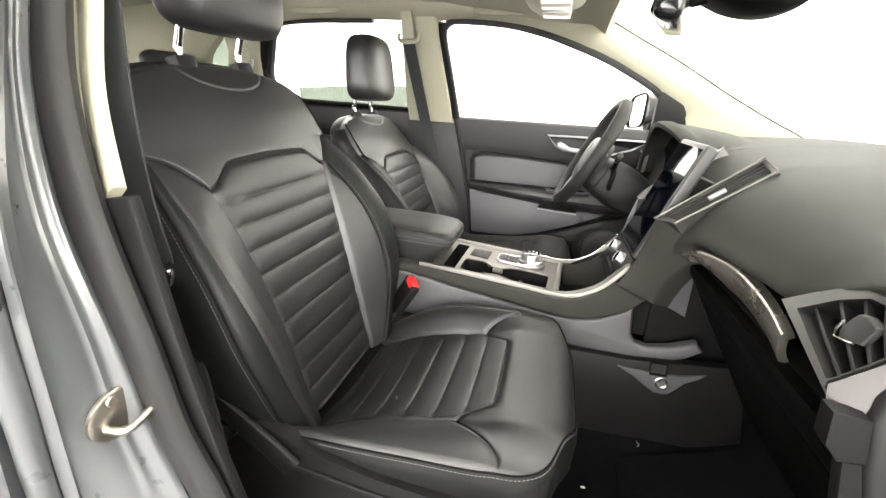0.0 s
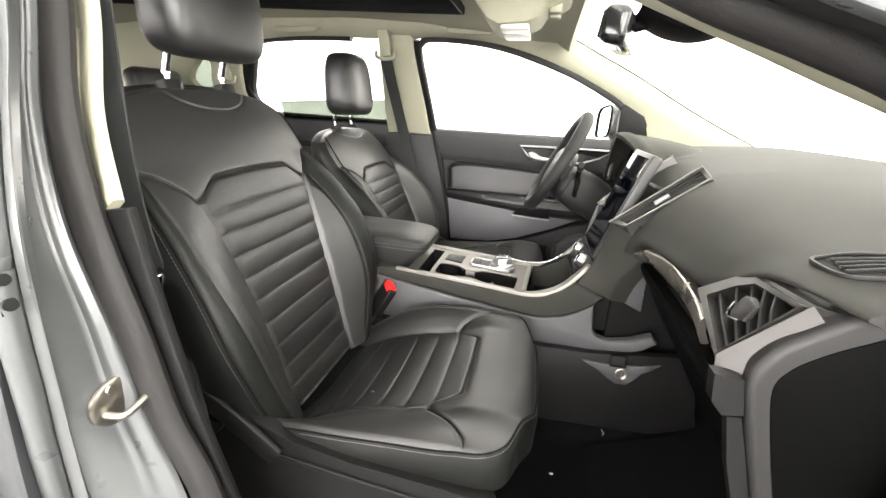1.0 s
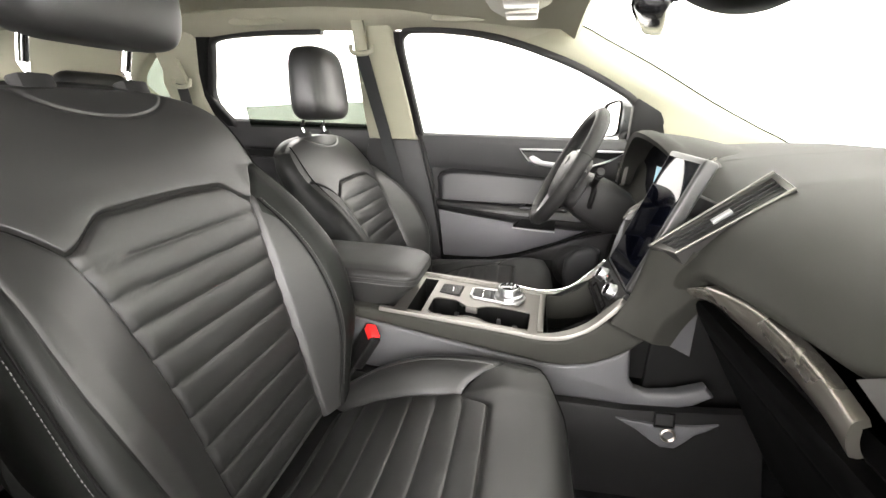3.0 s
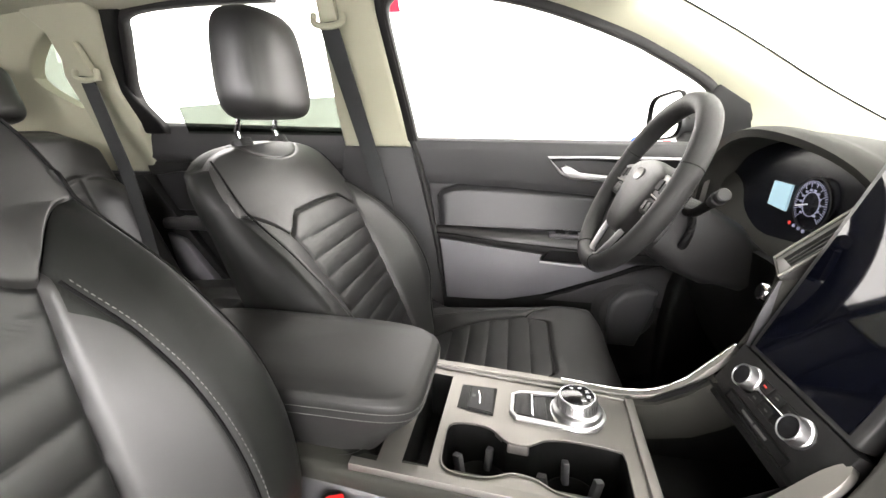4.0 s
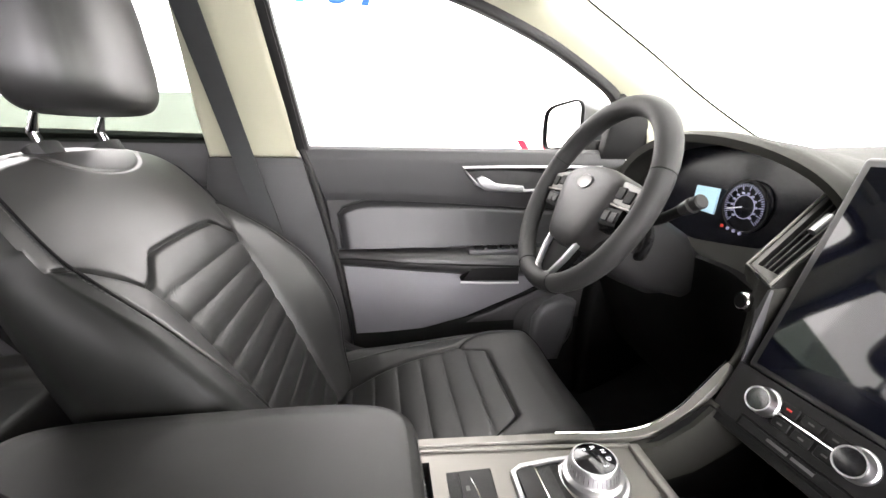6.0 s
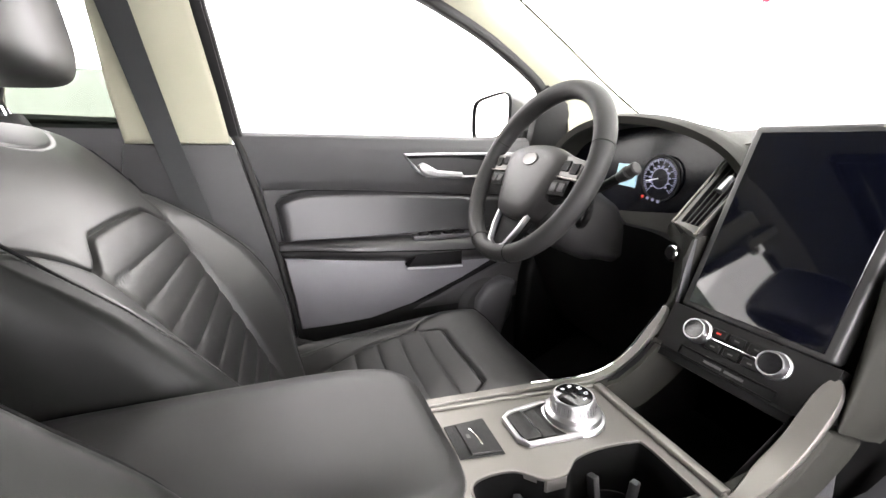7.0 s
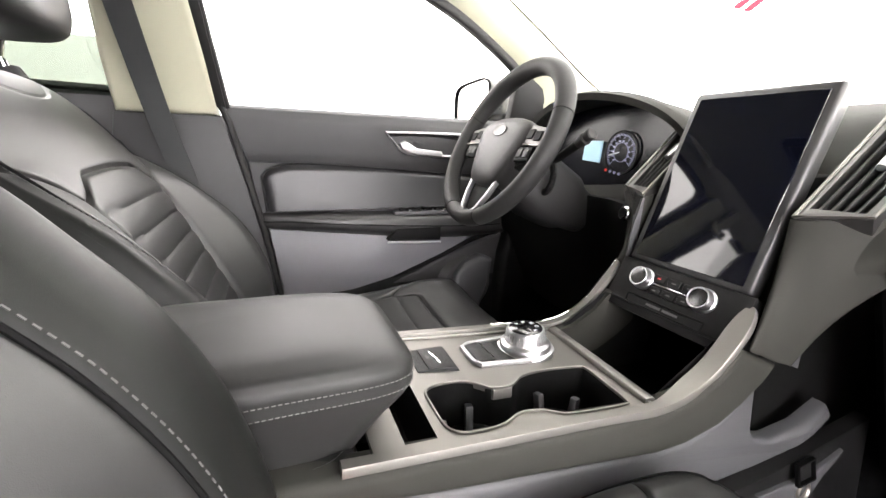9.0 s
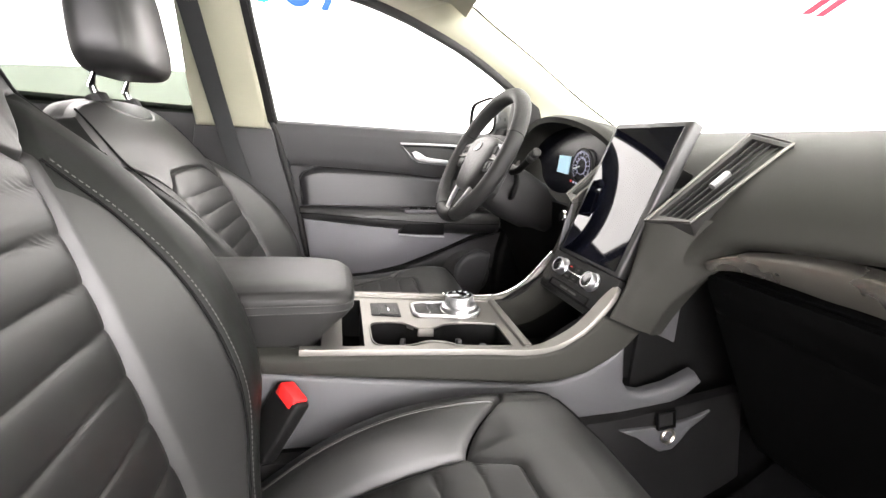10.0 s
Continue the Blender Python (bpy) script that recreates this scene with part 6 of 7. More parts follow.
        sweep(bm, [V(0.958, 0.605, z), V(0.958, 0.69, z + 0.004)], rect(0.018, 0.003, 0.001))
        part("slat", bm, PLASTIC, lv)
    # pedals' side: kick panel, the footwell shade put into its colour
    bm = bmesh.new()
    prism(bm, [V(x, 0.70, z) for x, z in ((0.96, 0.37), (0.96, 0.60), (0.97, 0.72), (0.99, 0.80), (1.3, 0.85), (1.3, 0.37))], (0, 0.05, 0), 0.02, 3)
    part("kick_panel", bm, DARK, root, "kick panel beside the door, near black for the shade")


build_dashboard()


def build_screen():
    root = thing("touch_screen", (0.85, 0, 0.88), "large upright black touch screen, switched off, above the climate knobs", "touch screen")
    b, t = V(0.836, 0, 0.884), V(0.929, 0, 1.141)
    up = (t - b).normalized()
    n = V(0, 1, 0).cross(up).normalized()
    if n.x > 0:
        n = -n
    H = (t - b).length
    m = Matrix((V(0, -1, 0), up, n)).transposed().to_4x4()
    m.translation = b
    bm = bmesh.new()
    box(bm, (-0.094, 0, -0.026), (0.094, H, 0.0), 0.006, 3, m)
    part("housing", bm, SCREEN_FRAME, root, "dark satin screen housing")
    bm = bmesh.new()
    box(bm, (-0.083, 0.008, -0.001), (0.083, H - 0.011, 0.0015), 0.001, 1, m)
    part("screen", bm, SCREEN, root, "glossy black glass")
    bm = bmesh.new()
    box(bm, (-0.06, 0.05, -0.10), (0.06, H - 0.06, -0.02), 0.01, 2, m)
    part("mount", bm, DARK, root)
    return root


build_screen()


# ---- steering wheel ----
def build_wheel():
    root = thing("steering_wheel", (0.76, 0.379, 1.02), "black leather steering wheel with silver spoke trim", "steering wheel")
    c, tilt = V(0.747, 0.379, 1.059), radians(27)
    up, fw = V(math.sin(tilt), 0, math.cos(tilt)), V(math.cos(tilt), 0, -math.sin(tilt))
    lf = V(0, 1, 0)

    def Q(a, b, d=0.0):
        return c + lf * a + up * b + fw * d
    R = 0.170
    bm = bmesh.new()

    def rim(a, b):
        th, ph = 2 * math.pi * a, 2 * math.pi * b
        k = 1.0 + 0.10 * max(0, math.cos(th - 0.9)) ** 8 + 0.10 * max(0, math.cos(th - 2.24)) ** 8
        r = R + 0.0168 * k * math.cos(ph)
        return Q(r * math.cos(th), r * math.sin(th), 0.0188 * k * math.sin(ph))
    rows = [[bm.verts.new(rim(i / 72, j / 16)) for j in range(16)] for i in range(72)]
    for i in range(72):
        for j in range(16):
            bm.faces.new((rows[i][j], rows[(i + 1) % 72][j], rows[(i + 1) % 72][(j + 1) % 16], rows[i][(j + 1) % 16]))
    rm = part("rim", bm, WHEEL_LEATHER, root, "black leather rim", angle=180)
    for th in (0.35, 2.80, 4.35, 5.07):
        bm = bmesh.new()
        p = 2 * math.pi
        sweep(bm, [Q((R + 0.0173 * math.cos(p * k / 20)) * math.cos(th), (R + 0.0173 * math.cos(p * k / 20)) * math.sin(th), 0.0193 * math.sin(p * k / 20)) for k in range(20)], rect(0.0012, 0.0012), closed=True, up=Q(math.cos(th), math.sin(th)) - c)
        part("rim_seam", bm, DARK, rm)
    # airbag pad
    bm = bmesh.new()
    pad = [(-0.090, 0.018), (-0.080, 0.036), (-0.045, 0.047), (0.0, 0.050), (0.045, 0.047), (0.080, 0.036), (0.090, 0.018), (0.078, -0.025), (0.060, -0.066), (0.042, -0.088), (0.0, -0.094), (-0.042, -0.088), (-0.060, -0.066), (-0.078, -0.025)]
    sp = spline([(a * 1.06, b * 1.06 + 0.003, 0) for a, b in pad], 4, True)
    rings = []
    for k, d in ((1.0, 0.035), (1.0, -0.002), (0.97, -0.010), (0.92, -0.014), (0.70, -0.019), (0.40, -0.021), (0.0, -0.022)):
        rings.append([bm.verts.new(Q(p.x * k, p.y * k - 0.005 * (1 - k), d + 0.008)) for p in sp] if k else [bm.verts.new(Q(0, -0.005, d + 0.008))])
    for r, q in zip(rings, rings[1:]):
        for i in range(len(r)):
            j = (i + 1) % len(r)
            bm.faces.new((r[i], r[j], q[j], q[i]) if len(q) > 1 else (r[i], r[j], q[0]))
    pd = part("airbag_pad", bm, HUB, root, "soft grained black hub pad", angle=60)
    bm = bmesh.new()
    lathe(bm, [(0, 0), (0.021, 0), (0.021, 0.0022), (0.0195, 0.0030), (0.018, 0.0024), (0, 0.0026)], Matrix.Translation(Q(0, 0.020, -0.0125)) @ (-fw).to_track_quat("Z", "X").to_matrix().to_4x4() @ Matrix.Diagonal((0.62, 1.15, 1, 1)), 28)
    part("badge", bm, VENT_FRAME, pd, "small plain oval badge")
    # spokes
    for s in (-1, 1):
        bm = bmesh.new()
        lp = [Q(s * 0.060, 0.036, 0.012), Q(s * 0.110, 0.032, 0.008), Q(s * 0.160, 0.024, 0.006), Q(s * 0.162, -0.024, 0.006), Q(s * 0.115, -0.035, 0.008), Q(s * 0.062, -0.050, 0.012)]
        prism(bm, lp, fw * 0.02, 0.005, 2)
        sp_ = part("spoke", bm, PLASTIC, root, "black wheel spoke")
        bm = bmesh.new()
        sweep(bm, [Q(s * 0.088, 0.018, 0.003), Q(s * 0.112, 0.015, 0.002), Q(s * 0.140, 0.010, 0.002)], rect(0.038, 0.008, 0.003), up=-fw)
        part("button_pad", bm, VENT_FRAME, sp_, "silver button surround")
        for k in range(2):
            bm = bmesh.new()
            box(bm, (-0.0105, -0.010, 0), (0.0105, 0.010, 0.003), 0.0015, 1, Matrix.Translation(Q(s * (0.101 + 0.025 * k), 0.0165 - 0.004 * k, -0.0015)) @ (-fw).to_track_quat("Z", "Y").to_matrix().to_4x4())
            part("button", bm, DARK, sp_)
        bm = bmesh.new()
        sweep(bm, [Q(s * 0.082, -0.024, 0.003), Q(s * 0.128, -0.022, 0.002)], rect(0.030, 0.010, 0.004), up=-fw)
        rk = part("rocker_switch", bm, DARK, sp_, "black rocker switch")
        for k in range(2):
            bm = bmesh.new()
            sweep(bm, [Q(s * (0.087 + 0.020 * k), -0.0235, -0.0015), Q(s * (0.103 + 0.020 * k), -0.0225, -0.0025)], rect(0.017, 0.006, 0.002), up=-fw)
            part("rocker", bm, WHEEL_LEATHER, rk)
        bm = bmesh.new()
        tube(bm, spline([Q(s * 0.078, -0.002, 0.0), Q(s * 0.112, -0.005, -0.002), Q(s * 0.148, -0.006, -0.002)], 4), 0.0018, 6)
        part("spoke_line", bm, SATIN, sp_, "thin silver line above the rocker")
    for s in (-1, 1):
        bm = bmesh.new()
        sweep(bm, [Q(s * 0.052, -0.070, 0.008), Q(s * 0.043, -0.115, 0.004), Q(s * 0.028, -0.150, 0.002), Q(s * 0.010, -0.158, 0.001)], rect(0.008, 0.012, 0.003), up=-fw)
        part("spoke_trim", bm, SILVER, root, "silver lower spoke trim")
    bm = bmesh.new()
    prism(bm, [Q(-0.046, -0.08, 0.012), Q(0.046, -0.08, 0.012), Q(0.025, -0.16, 0.006), Q(-0.025, -0.16, 0.006)], fw * 0.018, 0.003)
    part("lower_spoke", bm, DARK, root)
    # column with stalks
    col = thing("steering_column", (0.86, 0.379, 0.99), "black plastic steering column shroud with stalks", "steering column")
    bm = bmesh.new()
    secs = [(0.030, 0.066, 0.048), (0.040, 0.076, 0.056), (0.062, 0.078, 0.058), (0.066, 0.070, 0.060), (0.085, 0.074, 0.066), (0.13, 0.072, 0.070), (0.19, 0.068, 0.066), (0.215, 0.060, 0.054), (0.26, 0.05, 0.045)]
    rr = []
    for d, w, h in secs:
        rr.append([bm.verts.new(Q(w * math.copysign(abs(math.cos(2 * math.pi * k / 28)) ** 0.6, math.cos(2 * math.pi * k / 28)), -0.040 + h * math.copysign(abs(math.sin(2 * math.pi * k / 28)) ** 0.6, math.sin(2 * math.pi * k / 28)), d)) for k in range(28)])
    for r, q in zip(rr, rr[1:]):
        for i in range(28):
            bm.faces.new((r[i], r[(i + 1) % 28], q[(i + 1) % 28], q[i]))
    bm.faces.new(rr[0])
    part("shroud", bm, END_TRIM, col, "grained black column shroud", angle=60)
    for s in (-1, 1):
        bm = bmesh.new()
        path = spline([Q(s * 0.060, 0.0, 0.075), Q(s * 0.11, 0.006, 0.068), Q(s * 0.175, 0.034, 0.052)], 5)
        tube(bm, path, 0.008, 10)
        st = part("stalk", bm, DARK, col, "black control stalk")
        bm = bmesh.new()
        d = (path[-1] - path[-3]).normalized()
        disc(bm, path[-1] - d * 0.012, d, 0.009, 0.0115, 0.022, 20, 0.002)
        part("stalk_knob", bm, END_TRIM, st)
        bm = bmesh.new()
        disc(bm, path[-1] + d * 0.012, d, 0.010, 0.0105, 0.014, 20, 0.002)
        part("stalk_end", bm, WHEEL_LEATHER, st, "grey twist end of the stalk")
        bm = bmesh.new()
        tube(bm, spline([Q(s * 0.066, -0.055, 0.105), Q(s * 0.092, -0.050, 0.095), Q(s * 0.098, -0.020, 0.085), Q(s * 0.085, 0.0, 0.078)], 5), 0.007, 8)
        part("stalk_bracket", bm, DARK, st)


build_wheel()


# ---- centre console ----
def build_console():
    root = thing("centre_console", (0.55, 0, 0.45), "black centre console with satin nickel tray, cup holders and rotary shifter", "console")

    def tz(x, y=0):
        return lerp(0.799, 0.774, (x - 0.37) / 0.32)
    # tray plate with its openings
    slot = [(0.397, -0.096), (0.428, -0.095), (0.432, 0.086), (0.398, 0.086)]
    bend = [(0.441, -0.082), (0.440, -0.050), (0.441, -0.026), (0.451, -0.015), (0.474, -0.011), (0.496, -0.014), (0.512, -0.028), (0.522, -0.033), (0.542, -0.033), (0.554, -0.026), (0.570, -0.016), (0.606, -0.010), (0.655, -0.012), (0.665, -0.020), (0.663, -0.060), (0.660, -0.091), (0.652, -0.097), (0.600, -0.097), (0.574, -0.095), (0.560, -0.088), (0.550, -0.083), (0.530, -0.081), (0.518, -0.084), (0.500, -0.093), (0.476, -0.097), (0.452, -0.095)]
    cups = [(p.x, p.y) for p in spline([(x, y, 0) for x, y in bend], 3, True)]
    outer = [(0.368, -0.107), (0.40, -0.108), (0.680, -0.108), (0.686, -0.100), (0.700, 0.088), (0.694, 0.100), (0.40, 0.106), (0.368, 0.104)]
    bm = bmesh.new()
    plate(bm, outer, [slot, cups], tz, 0.006)
    tray = part("tray_plate", bm, SATIN, root, "satin nickel tray plate", angle=30)
    for nm, loop, deep, shrink in (("slot_well", slot, 0.07, 0.97), ("cup_well", cups, 0.085, 0.96)):
        bm = bmesh.new()
        cx, cy = sum(p[0] for p in loop) / len(loop), sum(p[1] for p in loop) / len(loop)
        rings = []
        for k, d in ((1.0, 0.0005), (0.985, 0.006), (0.98, 0.03), (shrink, deep - 0.008), (shrink - 0.05, deep)):
            rings.append([bm.verts.new((cx + (x - cx) * k, cy + (y - cy) * k, tz(x) - d)) for x, y in loop])
        for r, q in zip(rings, rings[1:]):
            for i in range(len(r)):
                bm.faces.new((r[i], r[(i + 1) % len(r)], q[(i + 1) % len(r)], q[i]))
        bm.faces.new(rings[-1])
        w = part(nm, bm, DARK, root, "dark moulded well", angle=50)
        if nm == "cup_well":
            for cxx, cyy, a in ((0.487, -0.056, 150), (0.487, -0.056, 75), (0.487, -0.056, 285), (0.598, -0.054, 165), (0.598, -0.054, 95), (0.598, -0.054, 20), (0.598, -0.054, 300)):
                bm = bmesh.new()
                p = V(cxx + 0.034 * math.cos(radians(a)), cyy + 0.034 * math.sin(radians(a)), tz(cxx) - 0.040)
                box(bm, (-0.006, -0.0045, -0.016), (0.006, 0.0045, 0.014), 0.002, 2, Matrix.Translation(p) @ pose(0, 0, 0, 0, 12, a))
                part("cup_grip", bm, GREY_PLASTIC, w, "grey sprung cup grip")
            # round cup floors and the nickel saddle between the cups
            for cxx, cyy in ((0.487, -0.056), (0.600, -0.054)):
                bm = bmesh.new()
                lathe(bm, [(0, -0.0815), (0.030, -0.0815), (0.034, -0.079), (0.0355, -0.05), (0.0368, -0.05), (0.0368, -0.083)], Matrix.Translation((cxx, cyy, tz(cxx))), 36)
                part("cup_floor", bm, PLASTIC, w, "ribbed black cup floor", angle=35)
            bm = bmesh.new()
            prism(bm, [V(x, y, tz(x) - 0.001) for x, y in ((0.517, -0.0305), (0.547, -0.0305), (0.544, -0.0345), (0.520, -0.0345))], (0, 0, -0.013), 0.002)
            part("saddle_trim", bm, SATIN, w, "satin nickel saddle between the cups")
            bm = bmesh.new()
            sweep(bm, [V(cups[i][0], cups[i][1], tz(cups[i][0]) + 0.0005) for i in range(len(cups))], rect(0.0025, 0.004, 0.001), closed=True)
            part("well_rim", bm, SATIN, root, "thin nickel rim")
    # raised edge round the tray
    bm = bmesh.new()
    sweep(bm, [V(x * 1.0, y * 0.985, tz(x) + 0.001) for x, y in outer[1:7]], rect(0.006, 0.006, 0.002))
    part("tray_edge", bm, SATIN, root)
    # raised nickel bar across the front end of the tray
    bm = bmesh.new()
    sweep(bm, [V(0.6965, 0.094, tz(0.6965) + 0.003), V(0.690, 0.0, tz(0.69) + 0.0035), V(0.684, -0.102, tz(0.684) + 0.003)], rect(0.013, 0.009, 0.003))
    part("tray_front_bar", bm, SATIN, root, "satin nickel bar at the end of the tray", angle=30)
    # parking brake switch plate
    bm = bmesh.new()
    prism(bm, [V(x, y, tz(x) + 0.0022) for x, y in ((0.447, 0.016), (0.498, 0.011), (0.501, 0.072), (0.449, 0.068))], (0, 0, -0.006), 0.0015)
    sp = part("switch_plate", bm, PLASTIC, root, "dark grey switch plate")
    bm = bmesh.new()
    prism(bm, [V(x, y, tz(x) + 0.0042) for x, y in ((0.461, 0.0165), (0.4965, 0.0135), (0.499, 0.0695), (0.462, 0.066))], (0, 0, -0.006), 0.0018)
    part("brake_switch", bm, END_TRIM, sp, "parking brake switch")
    bm = bmesh.new()
    tube(bm, spline([V(0.4745, 0.054, tz(0.4745) + 0.0044), V(0.4775, 0.041, tz(0.4775) + 0.0046), V(0.4785, 0.026, tz(0.4785) + 0.0044)], 5), 0.0009, 6)
    part("switch_line", bm, CHROME, sp, "thin chrome line")
    bm = bmesh.new()
    box(bm, (0.4665, 0.040, tz(0.468) + 0.0038), (0.4705, 0.046, tz(0.468) + 0.0046))
    part("switch_mark", bm, STITCH, sp)
    # shifter
    bm = bmesh.new()
    lp = [(0.530, 0.014), (0.566, 0.013), (0.600, 0.012), (0.635, 0.016), (0.648, 0.040), (0.640, 0.068), (0.610, 0.080), (0.575, 0.077), (0.536, 0.070), (0.525, 0.062), (0.523, 0.024)]
    sweep(bm, [V(x, y, tz(x) + 0.0025) for x, y in lp], rect(0.006, 0.007, 0.002), closed=True)
    shb = part("shifter_bezel", bm, SILVER, root, "silver shifter bezel")
    bm = bmesh.new()
    prism(bm, [V(x, y, tz(x) + 0.0015) for x, y in lp], (0, 0, -0.004))
    part("bezel_floor", bm, PLASTIC, shb)
    for x0, x1, up_ in ((0.528, 0.551, 0.0055), (0.553, 0.572, 0.0035)):
        bm = bmesh.new()
        prism(bm, [V(x0, 0.020, tz(x0) + up_), V(x1, 0.019, tz(x1) + up_), V(x1, 0.070, tz(x1) + up_), V(x0, 0.064, tz(x0) + up_)], (0, 0, -0.005), 0.002)
        part("shift_button", bm, END_TRIM, shb)
    bm = bmesh.new()
    tube(bm, [V(0.552, 0.022, tz(0.552) + 0.0050), V(0.552, 0.066, tz(0.552) + 0.0050)], 0.0010, 6)
    part("button_line", bm, CHROME, shb, "thin chrome line")
    sh = thing("rotary_shifter", (0.614, 0.046, 0.785), "round chrome rotary gear shifter with black top", "gear shifter")
    m = Matrix.Translation((0.614, 0.046, tz(0.614) + 0.001)) @ pose(0, 0, 0, 0, -3, 0)
    bm = bmesh.new()
    lathe(bm, [(0, 0), (0.039, 0), (0.0395, 0.0025), (0.0385, 0.0045), (0.0350, 0.0055), (0.0345, 0.0085), (0.0335, 0.0120), (0.0315, 0.0135), (0.0290, 0.0140), (0.0282, 0.0148), (0.0276, 0.0165), (0.0262, 0.0285), (0.0255, 0.0305), (0.0240, 0.0318), (0.0228, 0.0318), (0, 0.0318)], m, 48)
    part("knob", bm, KNOB, sh, "brushed chrome dial", angle=35)
    bm = bmesh.new()
    lathe(bm, [(0, 0.0300), (0.0228, 0.0300), (0.0228, 0.0322), (0.0216, 0.0330), (0, 0.0332)], m, 36)
    cap = part("cap", bm, GLOSS, sh, "gloss black dial top")
    for k, ch in enumerate("PRNDS"):
        a = radians(118 - 46 * k)
        lm = m @ Matrix.Translation((0.0150 * math.cos(a), 0.0150 * math.sin(a), 0.0332)) @ Matrix.Rotation(radians(-90), 4, "Z")
        writing("gear_mark", ch, 0.0075, lm, WHITE_MARK, cap)
    bm = bmesh.new()
    for k in range(36):
        a = 2 * math.pi * k / 36
        tube(bm, [m @ V(0.0275 * math.cos(a), 0.0275 * math.sin(a), 0.0175), m @ V(0.0264 * math.cos(a), 0.0264 * math.sin(a), 0.0275)], 0.0004, 4)
    part("knurling", bm, CHROME, sh, "fine knurled ring", kind="stuff", doubles=False)

    # nickel rails sweeping up to the stack
    for s in (-1, 1):
        p = [V(0.34, s * 0.110, 0.803), V(0.45, s * 0.112, 0.796), V(0.60, s * 0.113, 0.785), V(0.685, s * 0.113, 0.777), V(0.735, s * 0.113, 0.783), V(0.775, s * 0.113, 0.805), V(0.806, s * 0.113, 0.838), V(0.834, s * 0.112, 0.872)]
        bm = bmesh.new()
        sp = spline(p, 6)
        n = len(sp)
        rows = []
        for i, q in enumerate(sp):
            a, b = sp[max(i - 1, 0)], sp[min(i + 1, n - 1)]
            d = (b - a).normalized()
            up = V(0, 1, 0).cross(d).normalized()
            if up.z < 0:
                up = -up
            tip = math.sqrt(max(0.02, 1 - max(0.0, (q.x - 0.808) / 0.0265) ** 2))
            w = (lerp(0.006, 0.0128, smooth((q.x - 0.665) / 0.09)) if s < 0 else lerp(0.006, 0.0075, smooth((q.x - 0.64) / 0.10))) * tip
            c = q + V(0, -s * ((w - 0.006) * 0.4 if s > 0 else 0.010 * smooth((q.x - 0.665) / 0.09)), 0)
            rows.append([bm.verts.new(c + V(0, yy * w, 0) + up * zz) for yy, zz in ((-1, -0.006), (1, -0.006), (1, 0.001), (0.9, 0.0028), (-0.9, 0.0028), (-1, 0.001))])
        for r, q in zip(rows, rows[1:]):
            for j in range(6):
                bm.faces.new((r[j], r[(j + 1) % 6], q[(j + 1) % 6], q[j]))
        bm.faces.new(rows[0][::-1]), bm.faces.new(rows[-1])
        part("side_rail", bm, SATIN, root, "satin nickel rail sweeping up to the stack", angle=50)
        if s > 0:
            bm = bmesh.new()
            tube(bm, [q + V(0, 0.006, 0.002) for q in sp[12:]], 0.0022, 8)
            part("rail_edge", bm, CHROME, root, "polished edge of the rail")
        # dark side band under the rail
        bm = bmesh.new()
        band = [(0.25, 0.806), (0.34, 0.798), (0.45, 0.791), (0.60, 0.780), (0.685, 0.772), (0.735, 0.778), (0.775, 0.800), (0.806, 0.829), (0.835, 0.815), (0.862, 0.8035), (0.882, 0.795), (0.862, 0.772), (0.828, 0.748), (0.79, 0.728), (0.735, 0.717), (0.688, 0.717), (0.58, 0.733), (0.47, 0.748), (0.34, 0.768), (0.25, 0.778)]
        prism(bm, [V(x, s * 0.120, z) for x, z in band], lambda p_: V(0, -s * 0.03, 0), 0.010, 5)
        part("side_band", bm, DASH, root, "soft black console side band")
        # grey lower side
        bm = bmesh.new()
        lw = [(0.22, 0.79), (0.34, 0.765), (0.47, 0.745), (0.58, 0.730), (0.69, 0.716), (0.74, 0.716), (0.79, 0.727), (0.828, 0.746), (0.860, 0.770), (0.864, 0.735), (0.868, 0.700), (0.878, 0.685), (0.905, 0.680), (0.950, 0.695), (1.0, 0.718), (1.018, 0.697), (0.985, 0.672), (0.94, 0.652), (0.86, 0.642), (0.70, 0.640), (0.50, 0.640), (0.22, 0.66)]
        prism(bm, [V(x, s * (0.113 + 0.05 * max(0, 0.76 - z) + 0.018 * smooth((x - 0.86) / 0.12)), z) for x, z in lw], (0, -s * 0.02, 0), 0.008, 4)
        part("side_panel", bm, GREY_PLASTIC, root, "grained grey lower console side")
        # Grey in itself; black plastic stands in for the shade on this side.
        bm = bmesh.new()
        prism(bm, [V(x, s * 0.145 + s * 0.02 * max(0, 0.66 - z), z) for x, z in ((0.22, 0.66), (0.50, 0.648), (0.86, 0.652), (1.10, 0.68), (1.15, 0.45), (0.22, 0.40))], (0, -s * 0.02, 0), 0.004)
        part("tunnel_side", bm, PLASTIC, root, "grained grey tunnel side, its shade put in by black plastic")
    # foot pocket and power outlet on the passenger side
    bm = bmesh.new()
    prism(bm, [V(x, -0.152, z) for x, z in ((0.845, 0.634), (0.92, 0.632), (0.985, 0.638), (1.03, 0.650), (1.01, 0.632), (0.990, 0.618), (0.978, 0.600), (0.962, 0.582), (0.935, 0.580), (0.912, 0.594), (0.885, 0.614))], (0, 0.012, 0), 0.003, 3)
    ob = part("outlet_plate", bm, GREY_PLASTIC, root, "grey power outlet plate")
    bm = bmesh.new()
